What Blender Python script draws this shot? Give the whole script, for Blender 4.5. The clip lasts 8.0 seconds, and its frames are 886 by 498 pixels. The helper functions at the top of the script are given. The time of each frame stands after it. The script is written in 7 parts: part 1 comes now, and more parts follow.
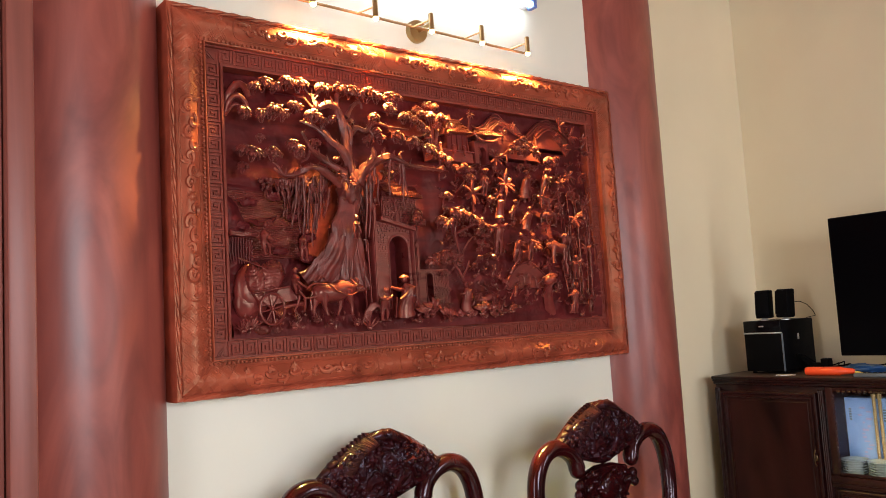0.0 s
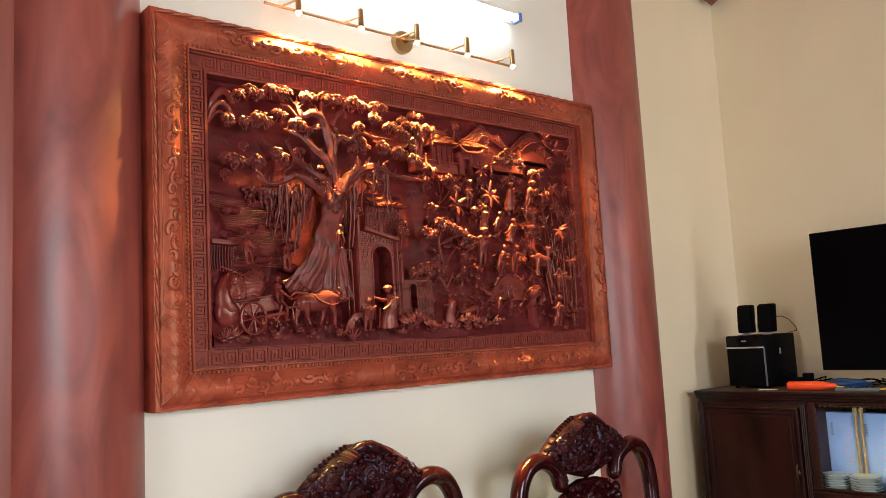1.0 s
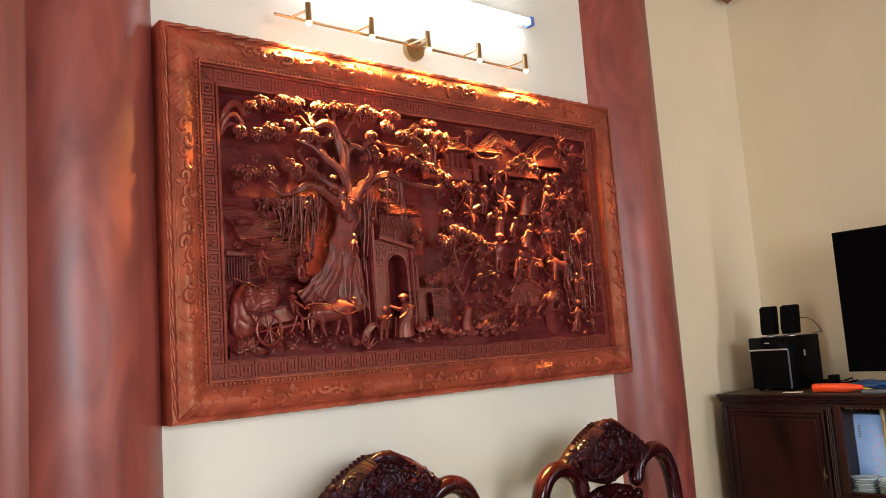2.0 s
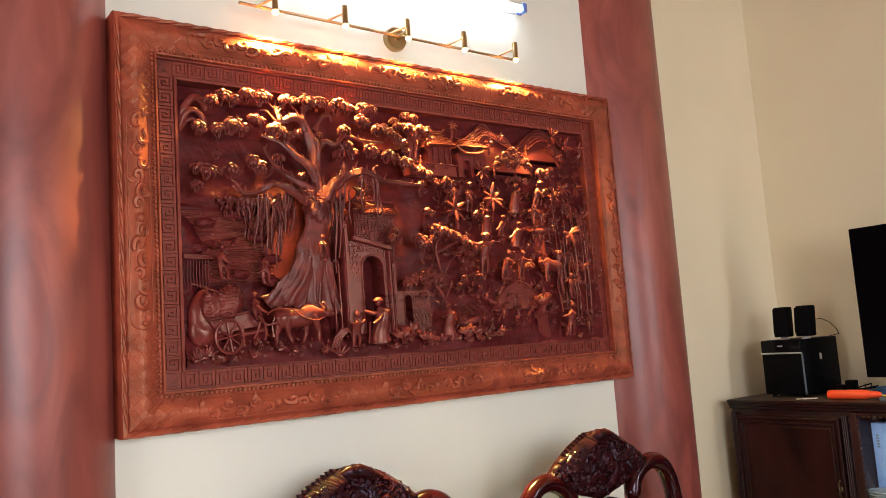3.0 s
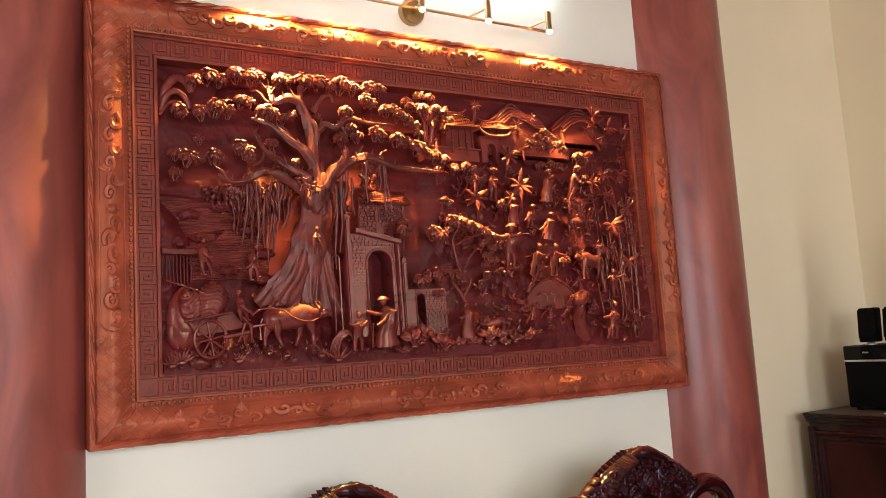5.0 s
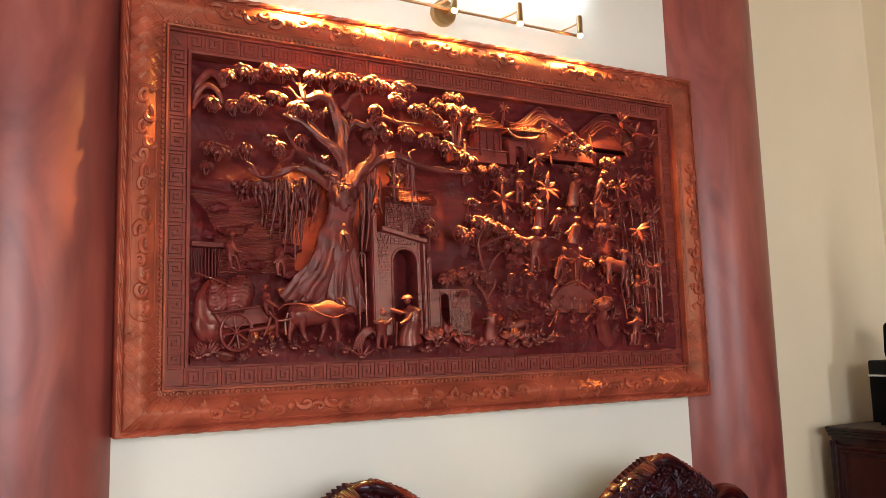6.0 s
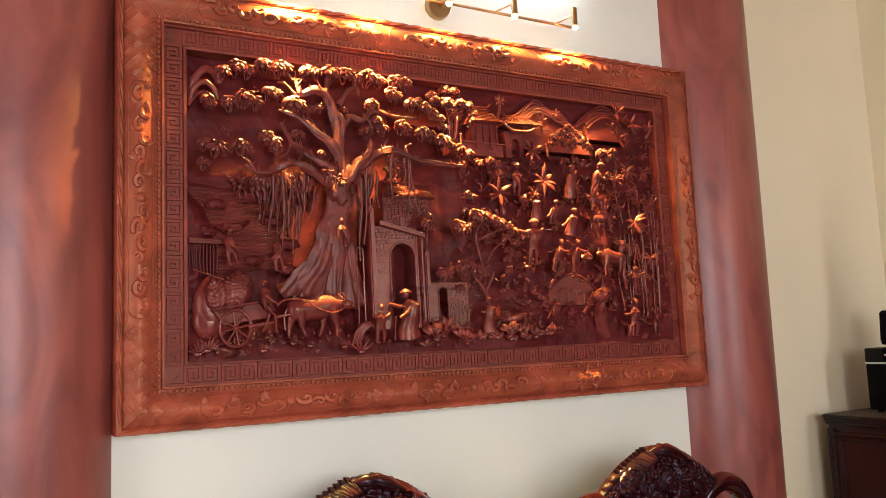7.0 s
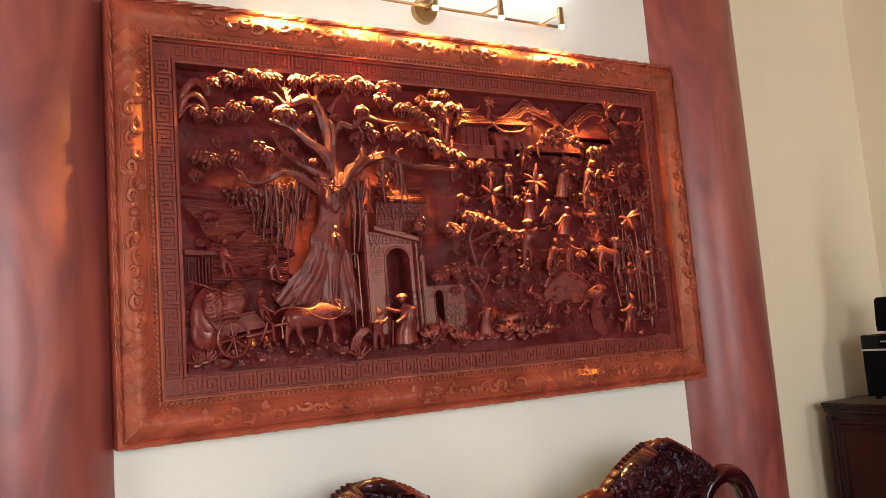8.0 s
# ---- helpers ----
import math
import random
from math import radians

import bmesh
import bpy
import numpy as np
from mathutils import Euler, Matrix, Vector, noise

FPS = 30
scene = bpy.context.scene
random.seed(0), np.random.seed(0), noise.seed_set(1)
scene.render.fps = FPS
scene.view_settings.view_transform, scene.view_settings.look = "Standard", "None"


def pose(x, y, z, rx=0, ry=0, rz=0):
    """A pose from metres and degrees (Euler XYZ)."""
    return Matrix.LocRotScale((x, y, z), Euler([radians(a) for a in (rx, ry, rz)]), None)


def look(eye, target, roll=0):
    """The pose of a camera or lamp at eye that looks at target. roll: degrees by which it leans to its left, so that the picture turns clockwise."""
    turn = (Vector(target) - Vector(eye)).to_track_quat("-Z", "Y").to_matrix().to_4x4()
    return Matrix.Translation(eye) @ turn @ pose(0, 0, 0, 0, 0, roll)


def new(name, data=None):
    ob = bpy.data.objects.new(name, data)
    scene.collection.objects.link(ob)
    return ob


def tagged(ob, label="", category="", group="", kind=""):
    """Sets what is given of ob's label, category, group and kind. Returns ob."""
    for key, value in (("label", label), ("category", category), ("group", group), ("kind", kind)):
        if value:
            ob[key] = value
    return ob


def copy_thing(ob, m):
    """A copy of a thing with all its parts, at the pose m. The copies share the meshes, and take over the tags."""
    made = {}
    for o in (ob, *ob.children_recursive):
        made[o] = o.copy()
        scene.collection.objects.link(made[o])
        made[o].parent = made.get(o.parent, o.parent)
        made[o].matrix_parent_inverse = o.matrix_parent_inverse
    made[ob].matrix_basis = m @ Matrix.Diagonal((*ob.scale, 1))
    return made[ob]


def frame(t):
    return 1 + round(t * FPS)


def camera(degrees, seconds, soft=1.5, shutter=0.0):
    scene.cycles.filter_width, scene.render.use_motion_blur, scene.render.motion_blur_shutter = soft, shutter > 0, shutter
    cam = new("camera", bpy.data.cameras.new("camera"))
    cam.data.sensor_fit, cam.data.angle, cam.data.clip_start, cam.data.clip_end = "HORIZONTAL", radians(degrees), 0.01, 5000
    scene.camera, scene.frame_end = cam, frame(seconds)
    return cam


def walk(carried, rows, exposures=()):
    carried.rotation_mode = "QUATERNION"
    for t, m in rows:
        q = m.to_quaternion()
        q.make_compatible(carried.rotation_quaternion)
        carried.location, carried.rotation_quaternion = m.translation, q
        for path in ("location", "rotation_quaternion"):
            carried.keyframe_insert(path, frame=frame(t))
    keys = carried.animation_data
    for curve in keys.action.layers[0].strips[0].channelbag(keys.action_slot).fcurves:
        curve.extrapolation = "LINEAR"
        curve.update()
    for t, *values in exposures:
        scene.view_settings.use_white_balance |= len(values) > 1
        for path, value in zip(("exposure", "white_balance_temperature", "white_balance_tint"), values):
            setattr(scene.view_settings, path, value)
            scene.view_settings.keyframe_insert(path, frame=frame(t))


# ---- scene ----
cam = camera(58.0, 8.0, soft=0.7)
PATH = [
    (0, (-0.029, -0.092, 1.355), (1.224, 1.456, 1.539), -3.4),
    (0.5, (-0.042, -0.091, 1.337), (1.22, 1.447, 1.539), -2.9),
    (1, (-0.022, -0.075, 1.333), (1.263, 1.441, 1.557), -3.1),
    (1.5, (-0.027, -0.081, 1.333), (1.242, 1.447, 1.57), -3.4),
    (3, (0.259, -0.065, 1.373), (1.439, 1.533, 1.603), -4.0),
    (3.5, (0.438, -0.066, 1.373), (1.573, 1.566, 1.597), -2.7),
    (4, (0.528, 0.028, 1.377), (1.649, 1.668, 1.606), -4.4),
    (4.5, (0.593, 0.064, 1.371), (1.647, 1.747, 1.606), -4.6),
    (5, (0.637, 0.043, 1.38), (1.626, 1.765, 1.617), -3.5),
    (6.5, (0.607, 0.052, 1.372), (1.554, 1.796, 1.617), -1.4),
    (7, (0.607, 0.051, 1.375), (1.566, 1.791, 1.603), -2.4),
    (7.5, (0.607, 0.038, 1.377), (1.566, 1.778, 1.61), -3.4),
    (8, (0.608, 0.035, 1.384), (1.574, 1.772, 1.611), -4.4),
]
walk(cam, [(t, look(eye, target, roll)) for t, eye, target, roll in PATH])

# The exposure of the view.
scene.view_settings.exposure = 0.39

# ---- daylight ----
world = bpy.data.worlds.new("world")
scene.world = world
world.use_nodes = True
_nt = world.node_tree
_sky = _nt.nodes.new("ShaderNodeTexSky")
_sky.sky_type = "NISHITA"
_sky.sun_disc = False
_sky.sun_elevation = radians(48)
_sky.sun_rotation = radians(205)
_nt.links.new(_sky.outputs[0], _nt.nodes["Background"].inputs[0])
_nt.nodes["Background"].inputs[1].default_value = 0.12


def lamp(name, kind, m, energy, color, **kw):
    data = bpy.data.lights.new(name, kind)
    data.energy, data.color = energy, color
    for key, value in kw.items():
        if key == "size":
            data.size = value
        elif key == "size_y":
            data.shape, data.size_y = "RECTANGLE", value
        elif key == "spot":
            data.spot_size = radians(value)
        elif key == "blend":
            data.spot_blend = value
        elif key == "radius":
            data.shadow_soft_size = value
    ob = new(name, data)
    ob.matrix_world = m
    return ob


WALL_Y = 2.43          # face of the wall behind the picture
EAST_X = 4.37          # face of the wall behind the television
SOUTH_Y, WEST_X, CEIL = -2.3, -2.6, 3.75
DOORS = ((-0.35, 0.10, 1.45), (0.50, 1.15, 0.75), (3.45, 3.95, 0.90))   # windows of the front: from, to, sill
SIDE_DOOR = (-0.20, 0.80)                      # the open door at the far end, from, to
DOOR_H = 2.45

for _n, (_a, _b, _c) in enumerate(DOORS):
    _z = (_c + DOOR_H) / 2
    lamp("window_daylight", "AREA", look(((_a + _b) / 2, SOUTH_Y - 0.1, _z), ((_a + _b) / 2, 2.0, _z - 0.2)),
         (32, 64, 39)[_n], (0.93, 0.94, 1.0), size=_b - _a - 0.1, size_y=DOOR_H - _c - 0.1)
lamp("side_daylight", "AREA", look((WEST_X - 0.1, sum(SIDE_DOOR) / 2, 1.225), (1.0, 2.3, 1.1)),
     52, (1.0, 0.96, 0.97), size=SIDE_DOOR[1] - SIDE_DOOR[0] - 0.05, size_y=DOOR_H - 0.1)


# ---- materials ----
def material(name, base, rough=0.5, metal=0.0, coat=0.0, spec=0.5, emission=None, strength=0.0):
    m = bpy.data.materials.new(name)
    m.use_nodes = True
    b = m.node_tree.nodes["Principled BSDF"]
    b.inputs["Base Color"].default_value = (*base, 1)
    b.inputs["Roughness"].default_value = rough
    b.inputs["Metallic"].default_value = metal
    b.inputs["Coat Weight"].default_value = coat
    b.inputs["Coat Roughness"].default_value = 0.12
    b.inputs["Specular IOR Level"].default_value = spec
    if emission:
        b.inputs["Emission Color"].default_value = (*emission, 1)
        b.inputs["Emission Strength"].default_value = strength
    return m


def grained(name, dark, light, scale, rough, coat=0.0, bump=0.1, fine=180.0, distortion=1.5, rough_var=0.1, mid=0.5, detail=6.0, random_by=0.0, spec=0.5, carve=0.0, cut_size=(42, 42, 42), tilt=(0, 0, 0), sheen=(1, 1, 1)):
    """Two tones mixed by a stretched noise, with fine relief and uneven gloss."""
    m = material(name, light, rough, coat=coat, spec=spec)
    nt = m.node_tree
    n, ln = nt.nodes, nt.links
    b = n["Principled BSDF"]
    tc = n.new("ShaderNodeTexCoord")
    mp = n.new("ShaderNodeMapping")
    mp.inputs["Scale"].default_value = scale
    mp.inputs["Rotation"].default_value = [radians(q) for q in tilt]
    ln.new(tc.outputs["Object"], mp.inputs["Vector"])
    big = n.new("ShaderNodeTexNoise")
    big.inputs["Scale"].default_value = 1.0
    big.inputs["Detail"].default_value = detail
    big.inputs["Distortion"].default_value = distortion
    ln.new(mp.outputs[0], big.inputs["Vector"])
    ramp = n.new("ShaderNodeValToRGB")
    ramp.color_ramp.elements[0].position = mid - 0.2
    ramp.color_ramp.elements[0].color = (*dark, 1)
    ramp.color_ramp.elements[1].position = mid + 0.2
    ramp.color_ramp.elements[1].color = (*light, 1)
    ln.new(big.outputs["Fac"], ramp.inputs["Fac"])
    colour = ramp.outputs["Color"]
    if random_by:
        info = n.new("ShaderNodeObjectInfo")
        hsv = n.new("ShaderNodeHueSaturation")
        mr = n.new("ShaderNodeMapRange")
        mr.inputs["To Min"].default_value = 1 - random_by
        mr.inputs["To Max"].default_value = 1 + random_by
        ln.new(info.outputs["Random"], mr.inputs["Value"])
        ln.new(mr.outputs[0], hsv.inputs["Value"])
        ln.new(colour, hsv.inputs["Color"])
        colour = hsv.outputs["Color"]
    ln.new(colour, b.inputs["Base Color"])
    small = n.new("ShaderNodeTexNoise")
    small.inputs["Scale"].default_value = fine
    small.inputs["Detail"].default_value = 3.0
    ln.new(tc.outputs["Object"], small.inputs["Vector"])
    bp = n.new("ShaderNodeBump")
    bp.inputs["Strength"].default_value = bump
    bp.inputs["Distance"].default_value = 0.003
    ln.new(small.outputs["Fac"], bp.inputs["Height"])
    if carve:
        cut = n.new("ShaderNodeTexNoise")
        cut.inputs["Scale"].default_value = 1.0
        cut.inputs["Detail"].default_value = 2.0
        size = n.new("ShaderNodeMapping")
        size.inputs["Scale"].default_value = cut_size
        ln.new(tc.outputs["Object"], size.inputs["Vector"])
        ln.new(size.outputs[0], cut.inputs["Vector"])
        bc = n.new("ShaderNodeBump")
        bc.inputs["Strength"].default_value = carve
        bc.inputs["Distance"].default_value = 0.006
        ln.new(cut.outputs["Fac"], bc.inputs["Height"])
        ln.new(bc.outputs[0], bp.inputs["Normal"])
    ln.new(bp.outputs[0], b.inputs["Normal"])
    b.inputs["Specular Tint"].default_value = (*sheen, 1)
    rr = n.new("ShaderNodeMapRange")
    rr.inputs["To Min"].default_value = rough - rough_var
    rr.inputs["To Max"].default_value = rough + rough_var
    ln.new(big.outputs["Fac"], rr.inputs["Value"])
    ln.new(rr.outputs[0], b.inputs["Roughness"])
    return m


NICHE = grained("pale wall paint", (0.645, 0.645, 0.555), (0.705, 0.705, 0.610), (1.1, 1.1, 0.8), 0.6, bump=0.12, fine=120, distortion=0.4, rough_var=0.05)
PAINT = grained("cream wall paint", (0.68, 0.605, 0.425), (0.75, 0.67, 0.475), (1.1, 1.1, 0.8), 0.6, bump=0.12, fine=120, distortion=0.4, rough_var=0.05)
CEILING = grained("ceiling boards", (0.42, 0.215, 0.095), (0.54, 0.295, 0.14), (1, 12, 1), 0.5)
TILE = grained("floor tile", (0.37, 0.35, 0.31), (0.46, 0.44, 0.39), (2, 2, 2), 0.25)
COLUMN = grained("column wood", (0.160, 0.0350, 0.0285), (0.312, 0.0790, 0.0580), (5.0, 5.0, 1.5), 0.38, coat=0.0, bump=0.05, fine=90, distortion=2.2, rough_var=0.04, detail=6.0, tilt=(26, 38, 0), spec=0.50)
JAMB = grained("door frame wood", (0.16, 0.045, 0.034), (0.24, 0.070, 0.052), (14, 14, 0.8), 0.42, bump=0.08, fine=90)
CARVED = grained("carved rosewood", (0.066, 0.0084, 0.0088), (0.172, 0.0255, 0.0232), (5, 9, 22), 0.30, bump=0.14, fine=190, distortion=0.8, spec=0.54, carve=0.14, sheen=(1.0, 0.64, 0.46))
# same wood darkened: the shade of the deeper ground is put into the colour
SHADED_CARVING = grained("carved rosewood in shade", (0.052, 0.0060, 0.0074), (0.120, 0.0142, 0.0158), (5, 9, 22), 0.42, bump=0.10, fine=190, distortion=0.8, spec=0.15, carve=0.10, sheen=(1.0, 0.72, 0.58))
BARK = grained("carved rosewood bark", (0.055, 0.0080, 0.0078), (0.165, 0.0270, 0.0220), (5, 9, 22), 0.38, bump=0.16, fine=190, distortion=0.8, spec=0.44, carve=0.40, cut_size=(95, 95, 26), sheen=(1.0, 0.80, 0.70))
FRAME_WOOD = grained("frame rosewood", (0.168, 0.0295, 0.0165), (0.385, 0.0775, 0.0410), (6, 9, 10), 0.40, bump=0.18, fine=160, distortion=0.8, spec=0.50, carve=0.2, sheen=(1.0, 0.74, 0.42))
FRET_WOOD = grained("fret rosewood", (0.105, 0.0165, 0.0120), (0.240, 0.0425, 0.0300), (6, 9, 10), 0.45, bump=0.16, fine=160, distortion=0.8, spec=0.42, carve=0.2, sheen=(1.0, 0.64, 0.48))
DARKWOOD = grained("polished dark rosewood", (0.006, 0.0012, 0.0014), (0.034, 0.0024, 0.0032), (9, 9, 5), 0.16, coat=0.0, bump=0.05, fine=40, rough_var=0.05, spec=0.32, sheen=(0.95, 0.9, 1.0))
EBONY = grained("blackened rosewood", (0.008, 0.0014, 0.0020), (0.032, 0.0036, 0.0046), (14, 14, 14), 0.22, coat=0.0, bump=0.12, fine=90, rough_var=0.05, spec=0.22, sheen=(0.72, 0.75, 1.0))
MANE = grained("brown polished rosewood", (0.013, 0.0028, 0.0030), (0.040, 0.0075, 0.0070), (14, 14, 14), 0.42, bump=0.12, fine=90, rough_var=0.05, spec=0.14, sheen=(0.8, 0.8, 1.0))
CABINET = grained("cabinet wood", (0.006, 0.0016, 0.0018), (0.026, 0.0050, 0.0048), (10, 5, 1.6), 0.34, coat=0.0, bump=0.05, fine=80, spec=0.28)
DUSTY = grained("dusty cabinet top", (0.038, 0.024, 0.021), (0.075, 0.054, 0.048), (9, 9, 9), 0.55, bump=0.08, fine=120, spec=0.35)
BRONZE = material("antique brass", (0.42, 0.30, 0.15), 0.28, 1.0)
BULB = material("warm bulb", (1, 0.9, 0.7), 0.4, emission=(1.0, 0.74, 0.30), strength=45.0)
TUBE = material("cool tube", (1, 1, 1), 0.4, emission=(0.80, 0.90, 1.0), strength=21.0)
WHITE = material("white plastic", (0.8, 0.82, 0.85), 0.35)
BLUECAP = material("blue end cap", (0.12, 0.20, 0.55), 0.4)
BLACK = grained("black plastic", (0.0022, 0.0022, 0.0028), (0.004, 0.004, 0.005), (6, 6, 6), 0.50, bump=0.1, fine=400, spec=0.035)
GLOSSBLACK = material("gloss black", (0.003, 0.003, 0.004), 0.15, spec=0.15)
SCREEN = material("dark screen", (0.0012, 0.0012, 0.002), 0.28, spec=0.05)
SILVER = material("silver trim", (0.6, 0.62, 0.65), 0.3, 0.8)
ORANGE = material("orange plastic", (0.85, 0.08, 0.02), 0.35)
YELLOW = material("yellow cable", (0.7, 0.5, 0.08), 0.5)
BLUE = material("blue plastic", (0.02, 0.08, 0.24), 0.4)
DARKBRASS = material("tarnished brass", (0.10, 0.07, 0.04), 0.4, 1.0)
GREY = material("grey plastic", (0.10, 0.12, 0.14), 0.4)
# white plates greyed: the shade behind the glass is put into the colour
SHADED_PORCELAIN = material("shaded porcelain", (0.36, 0.41, 0.43), 0.15, coat=0.4)
GOLD = grained("gilt moulding", (0.28, 0.18, 0.07), (0.42, 0.29, 0.12), (30, 30, 30), 0.35, bump=0.2)
PAPERBLUE = grained("pale blue paper", (0.22, 0.35, 0.66), (0.27, 0.41, 0.72), (6, 6, 4), 0.7, bump=0.03)
PINK = material("pink print", (0.40, 0.34, 0.58), 0.7)
GLASS = material("clear glass", (0.95, 1.0, 0.98), 0.03)
GLASS.node_tree.nodes["Principled BSDF"].inputs["Transmission Weight"].default_value = 1.0
GLASS.node_tree.nodes["Principled BSDF"].inputs["IOR"].default_value = 1.45


# ---- shapes ----
class Shape:
    """Collects the vertices and faces of one mesh."""

    def __init__(self):
        self.v, self.f = [], []

    def add(self, verts, faces):
        o = len(self.v)
        self.v += [tuple(p) for p in verts]
        self.f += [tuple(i + o for i in f) for f in faces]
        return self

    def box(self, lo, hi, m=None, bevel=0.0):
        """A box with chamfered edges."""
        if bevel <= 0:
            x0, y0, z0, x1, y1, z1 = *lo, *hi
            vs = [(x0, y0, z0), (x1, y0, z0), (x1, y1, z0), (x0, y1, z0), (x0, y0, z1), (x1, y0, z1), (x1, y1, z1), (x0, y1, z1)]
            fs = [(0, 3, 2, 1), (4, 5, 6, 7), (0, 1, 5, 4), (1, 2, 6, 5), (2, 3, 7, 6), (3, 0, 4, 7)]
        else:
            bm = bmesh.new()
            bmesh.ops.create_cube(bm, size=1.0)
            for q in bm.verts:
                q.co = Vector([lo[i] + (q.co[i] + 0.5) * (hi[i] - lo[i]) for i in range(3)])
            bmesh.ops.bevel(bm, geom=bm.edges[:], offset=bevel, segments=2, profile=0.5, affect="EDGES")
            bm.verts.index_update()
            vs = [q.co[:] for q in bm.verts]
            fs = [tuple(q.index for q in f.verts) for f in bm.faces]
            bm.free()
        if m is not None:
            vs = [(m @ Vector(p))[:] for p in vs]
        return self.add(vs, fs)

    def tube(self, pts, radii, n=8, flat=1.0, flat_axis=(0, 1, 0), rough=0.0, seed=0.0):
        """A round bar through the points, with a radius at each one; flat squeezes it along flat_axis."""
        pts = [Vector(p) for p in pts]
        if not hasattr(radii, "__len__"):
            radii = [radii] * len(pts)
        fa = Vector(flat_axis)
        prev = None
        vs, fs = [], []
        for i, p in enumerate(pts):
            d = (pts[min(i + 1, len(pts) - 1)] - pts[max(i - 1, 0)])
            d = d.normalized() if d.length > 1e-9 else Vector((0, 0, 1))
            if prev is None:
                s = d.orthogonal().normalized()
            else:
                s = (prev - d * prev.dot(d))
                s = s.normalized() if s.length > 1e-6 else d.orthogonal().normalized()
            prev = s
            t = d.cross(s)
            for k in range(n):
                a = 2 * math.pi * k / n
                o = (s * math.cos(a) + t * math.sin(a)) * radii[i]
                if rough:
                    g = noise.noise(Vector((seed, i * 0.11, a * 0.3)))
                    o *= 1 + rough * (noise.noise(Vector((1.6 * math.cos(a) + seed, 1.6 * math.sin(a), i * 0.32))) + 0.55 * math.sin(5 * a + 5 * g))
                if flat != 1.0:
                    o = o - fa * (o.dot(fa) * (1 - flat))
                vs.append((p + o)[:])
        for i in range(len(pts) - 1):
            for k in range(n):
                a, b = i * n + k, i * n + (k + 1) % n
                fs.append((a, b, b + n, a + n))
        fs.append(tuple(range(n - 1, -1, -1)))
        fs.append(tuple(range((len(pts) - 1) * n, len(pts) * n)))
        return self.add(vs, fs)

    def ball(self, c, r, m=None, nu=8, nv=6, rough=0.0, seed=0.0):
        """An ellipsoid, lumpy by rough."""
        if not hasattr(r, "__len__"):
            r = (r, r, r)
        vs, fs = [], []
        for j in range(nv + 1):
            th = math.pi * j / nv
            for i in range(nu):
                ph = 2 * math.pi * i / nu
                p = Vector((math.sin(th) * math.cos(ph), math.sin(th) * math.sin(ph), math.cos(th)))
                k = 1 + (rough * noise.noise(p * 2.3 + Vector((seed, seed * 1.7, 0))) if rough else 0)
                q = Vector((p.x * r[0], p.y * r[1], p.z * r[2])) * k
                if m is not None:
                    q = m @ q
                vs.append((q + Vector(c))[:])
        for j in range(nv):
            for i in range(nu):
                a, b = j * nu + i, j * nu + (i + 1) % nu
                if j == 0:
                    fs.append((a, b + nu, a + nu)[::-1])
                elif j == nv - 1:
                    fs.append((a, b, a + nu)[::-1])
                else:
                    fs.append((a, b, b + nu, a + nu)[::-1])
        return self.add(vs, fs)

    def lathe(self, c, profile, n=24, axis="z"):
        """A turned solid: (radius, height) pairs round an axis through c."""
        vs, fs = [], []
        for r, z in profile:
            for k in range(n):
                a = 2 * math.pi * k / n
                x, y = r * math.cos(a), r * math.sin(a)
                p = {"z": (x, y, z), "y": (x, z, -y), "x": (z, x, y)}[axis]
                vs.append((c[0] + p[0], c[1] + p[1], c[2] + p[2]))
        m = len(profile)
        for j in range(m - 1):
            for k in range(n):
                a, b = j * n + k, j * n + (k + 1) % n
                fs.append((a, b, b + n, a + n))
        fs.append(tuple(range(n - 1, -1, -1)))
        fs.append(tuple(range((m - 1) * n, m * n)))
        return self.add(vs, fs)

    def prism(self, poly, d0, d1, chamfer=0.0, place=None):
        """A flat outline (u, v) raised from depth d0 to d1, its upper edge chamfered; place maps (u, v, d) to a point."""
        place = place or (lambda u, v, d: (u, -d, v))
        area = sum(poly[i][0] * poly[(i + 1) % len(poly)][1] - poly[(i + 1) % len(poly)][0] * poly[i][1] for i in range(len(poly)))
        if area < 0:
            poly = poly[::-1]
        n = len(poly)
        rings = [(poly, d0), (poly, d1 - chamfer)]
        if chamfer > 0:
            inner = []
            for i in range(n):
                a, b, c = Vector(poly[i - 1][:2]), Vector(poly[i][:2]), Vector(poly[(i + 1) % n][:2])
                e1, e2 = (b - a), (c - b)
                e1 = e1.normalized() if e1.length > 1e-9 else Vector((1, 0))
                e2 = e2.normalized() if e2.length > 1e-9 else e1
                nn = Vector((-e1.y - e2.y, e1.x + e2.x))
                nn = nn.normalized() if nn.length > 1e-6 else Vector((-e1.y, e1.x))
                inner.append((b.x + nn.x * chamfer, b.y + nn.y * chamfer))
            rings.append((inner, d1))
        vs, fs = [], []
        for ring, d in rings:
            vs += [place(q[0], q[1], d) for q in ring]
        for j in range(len(rings) - 1):
            for i in range(n):
                a, b = j * n + i, j * n + (i + 1) % n
                fs.append((a, b, b + n, a + n))
        fs.append(tuple((len(rings) - 1) * n + i for i in range(n)))
        fs.append(tuple(range(n - 1, -1, -1)))
        return self.add(vs, fs)

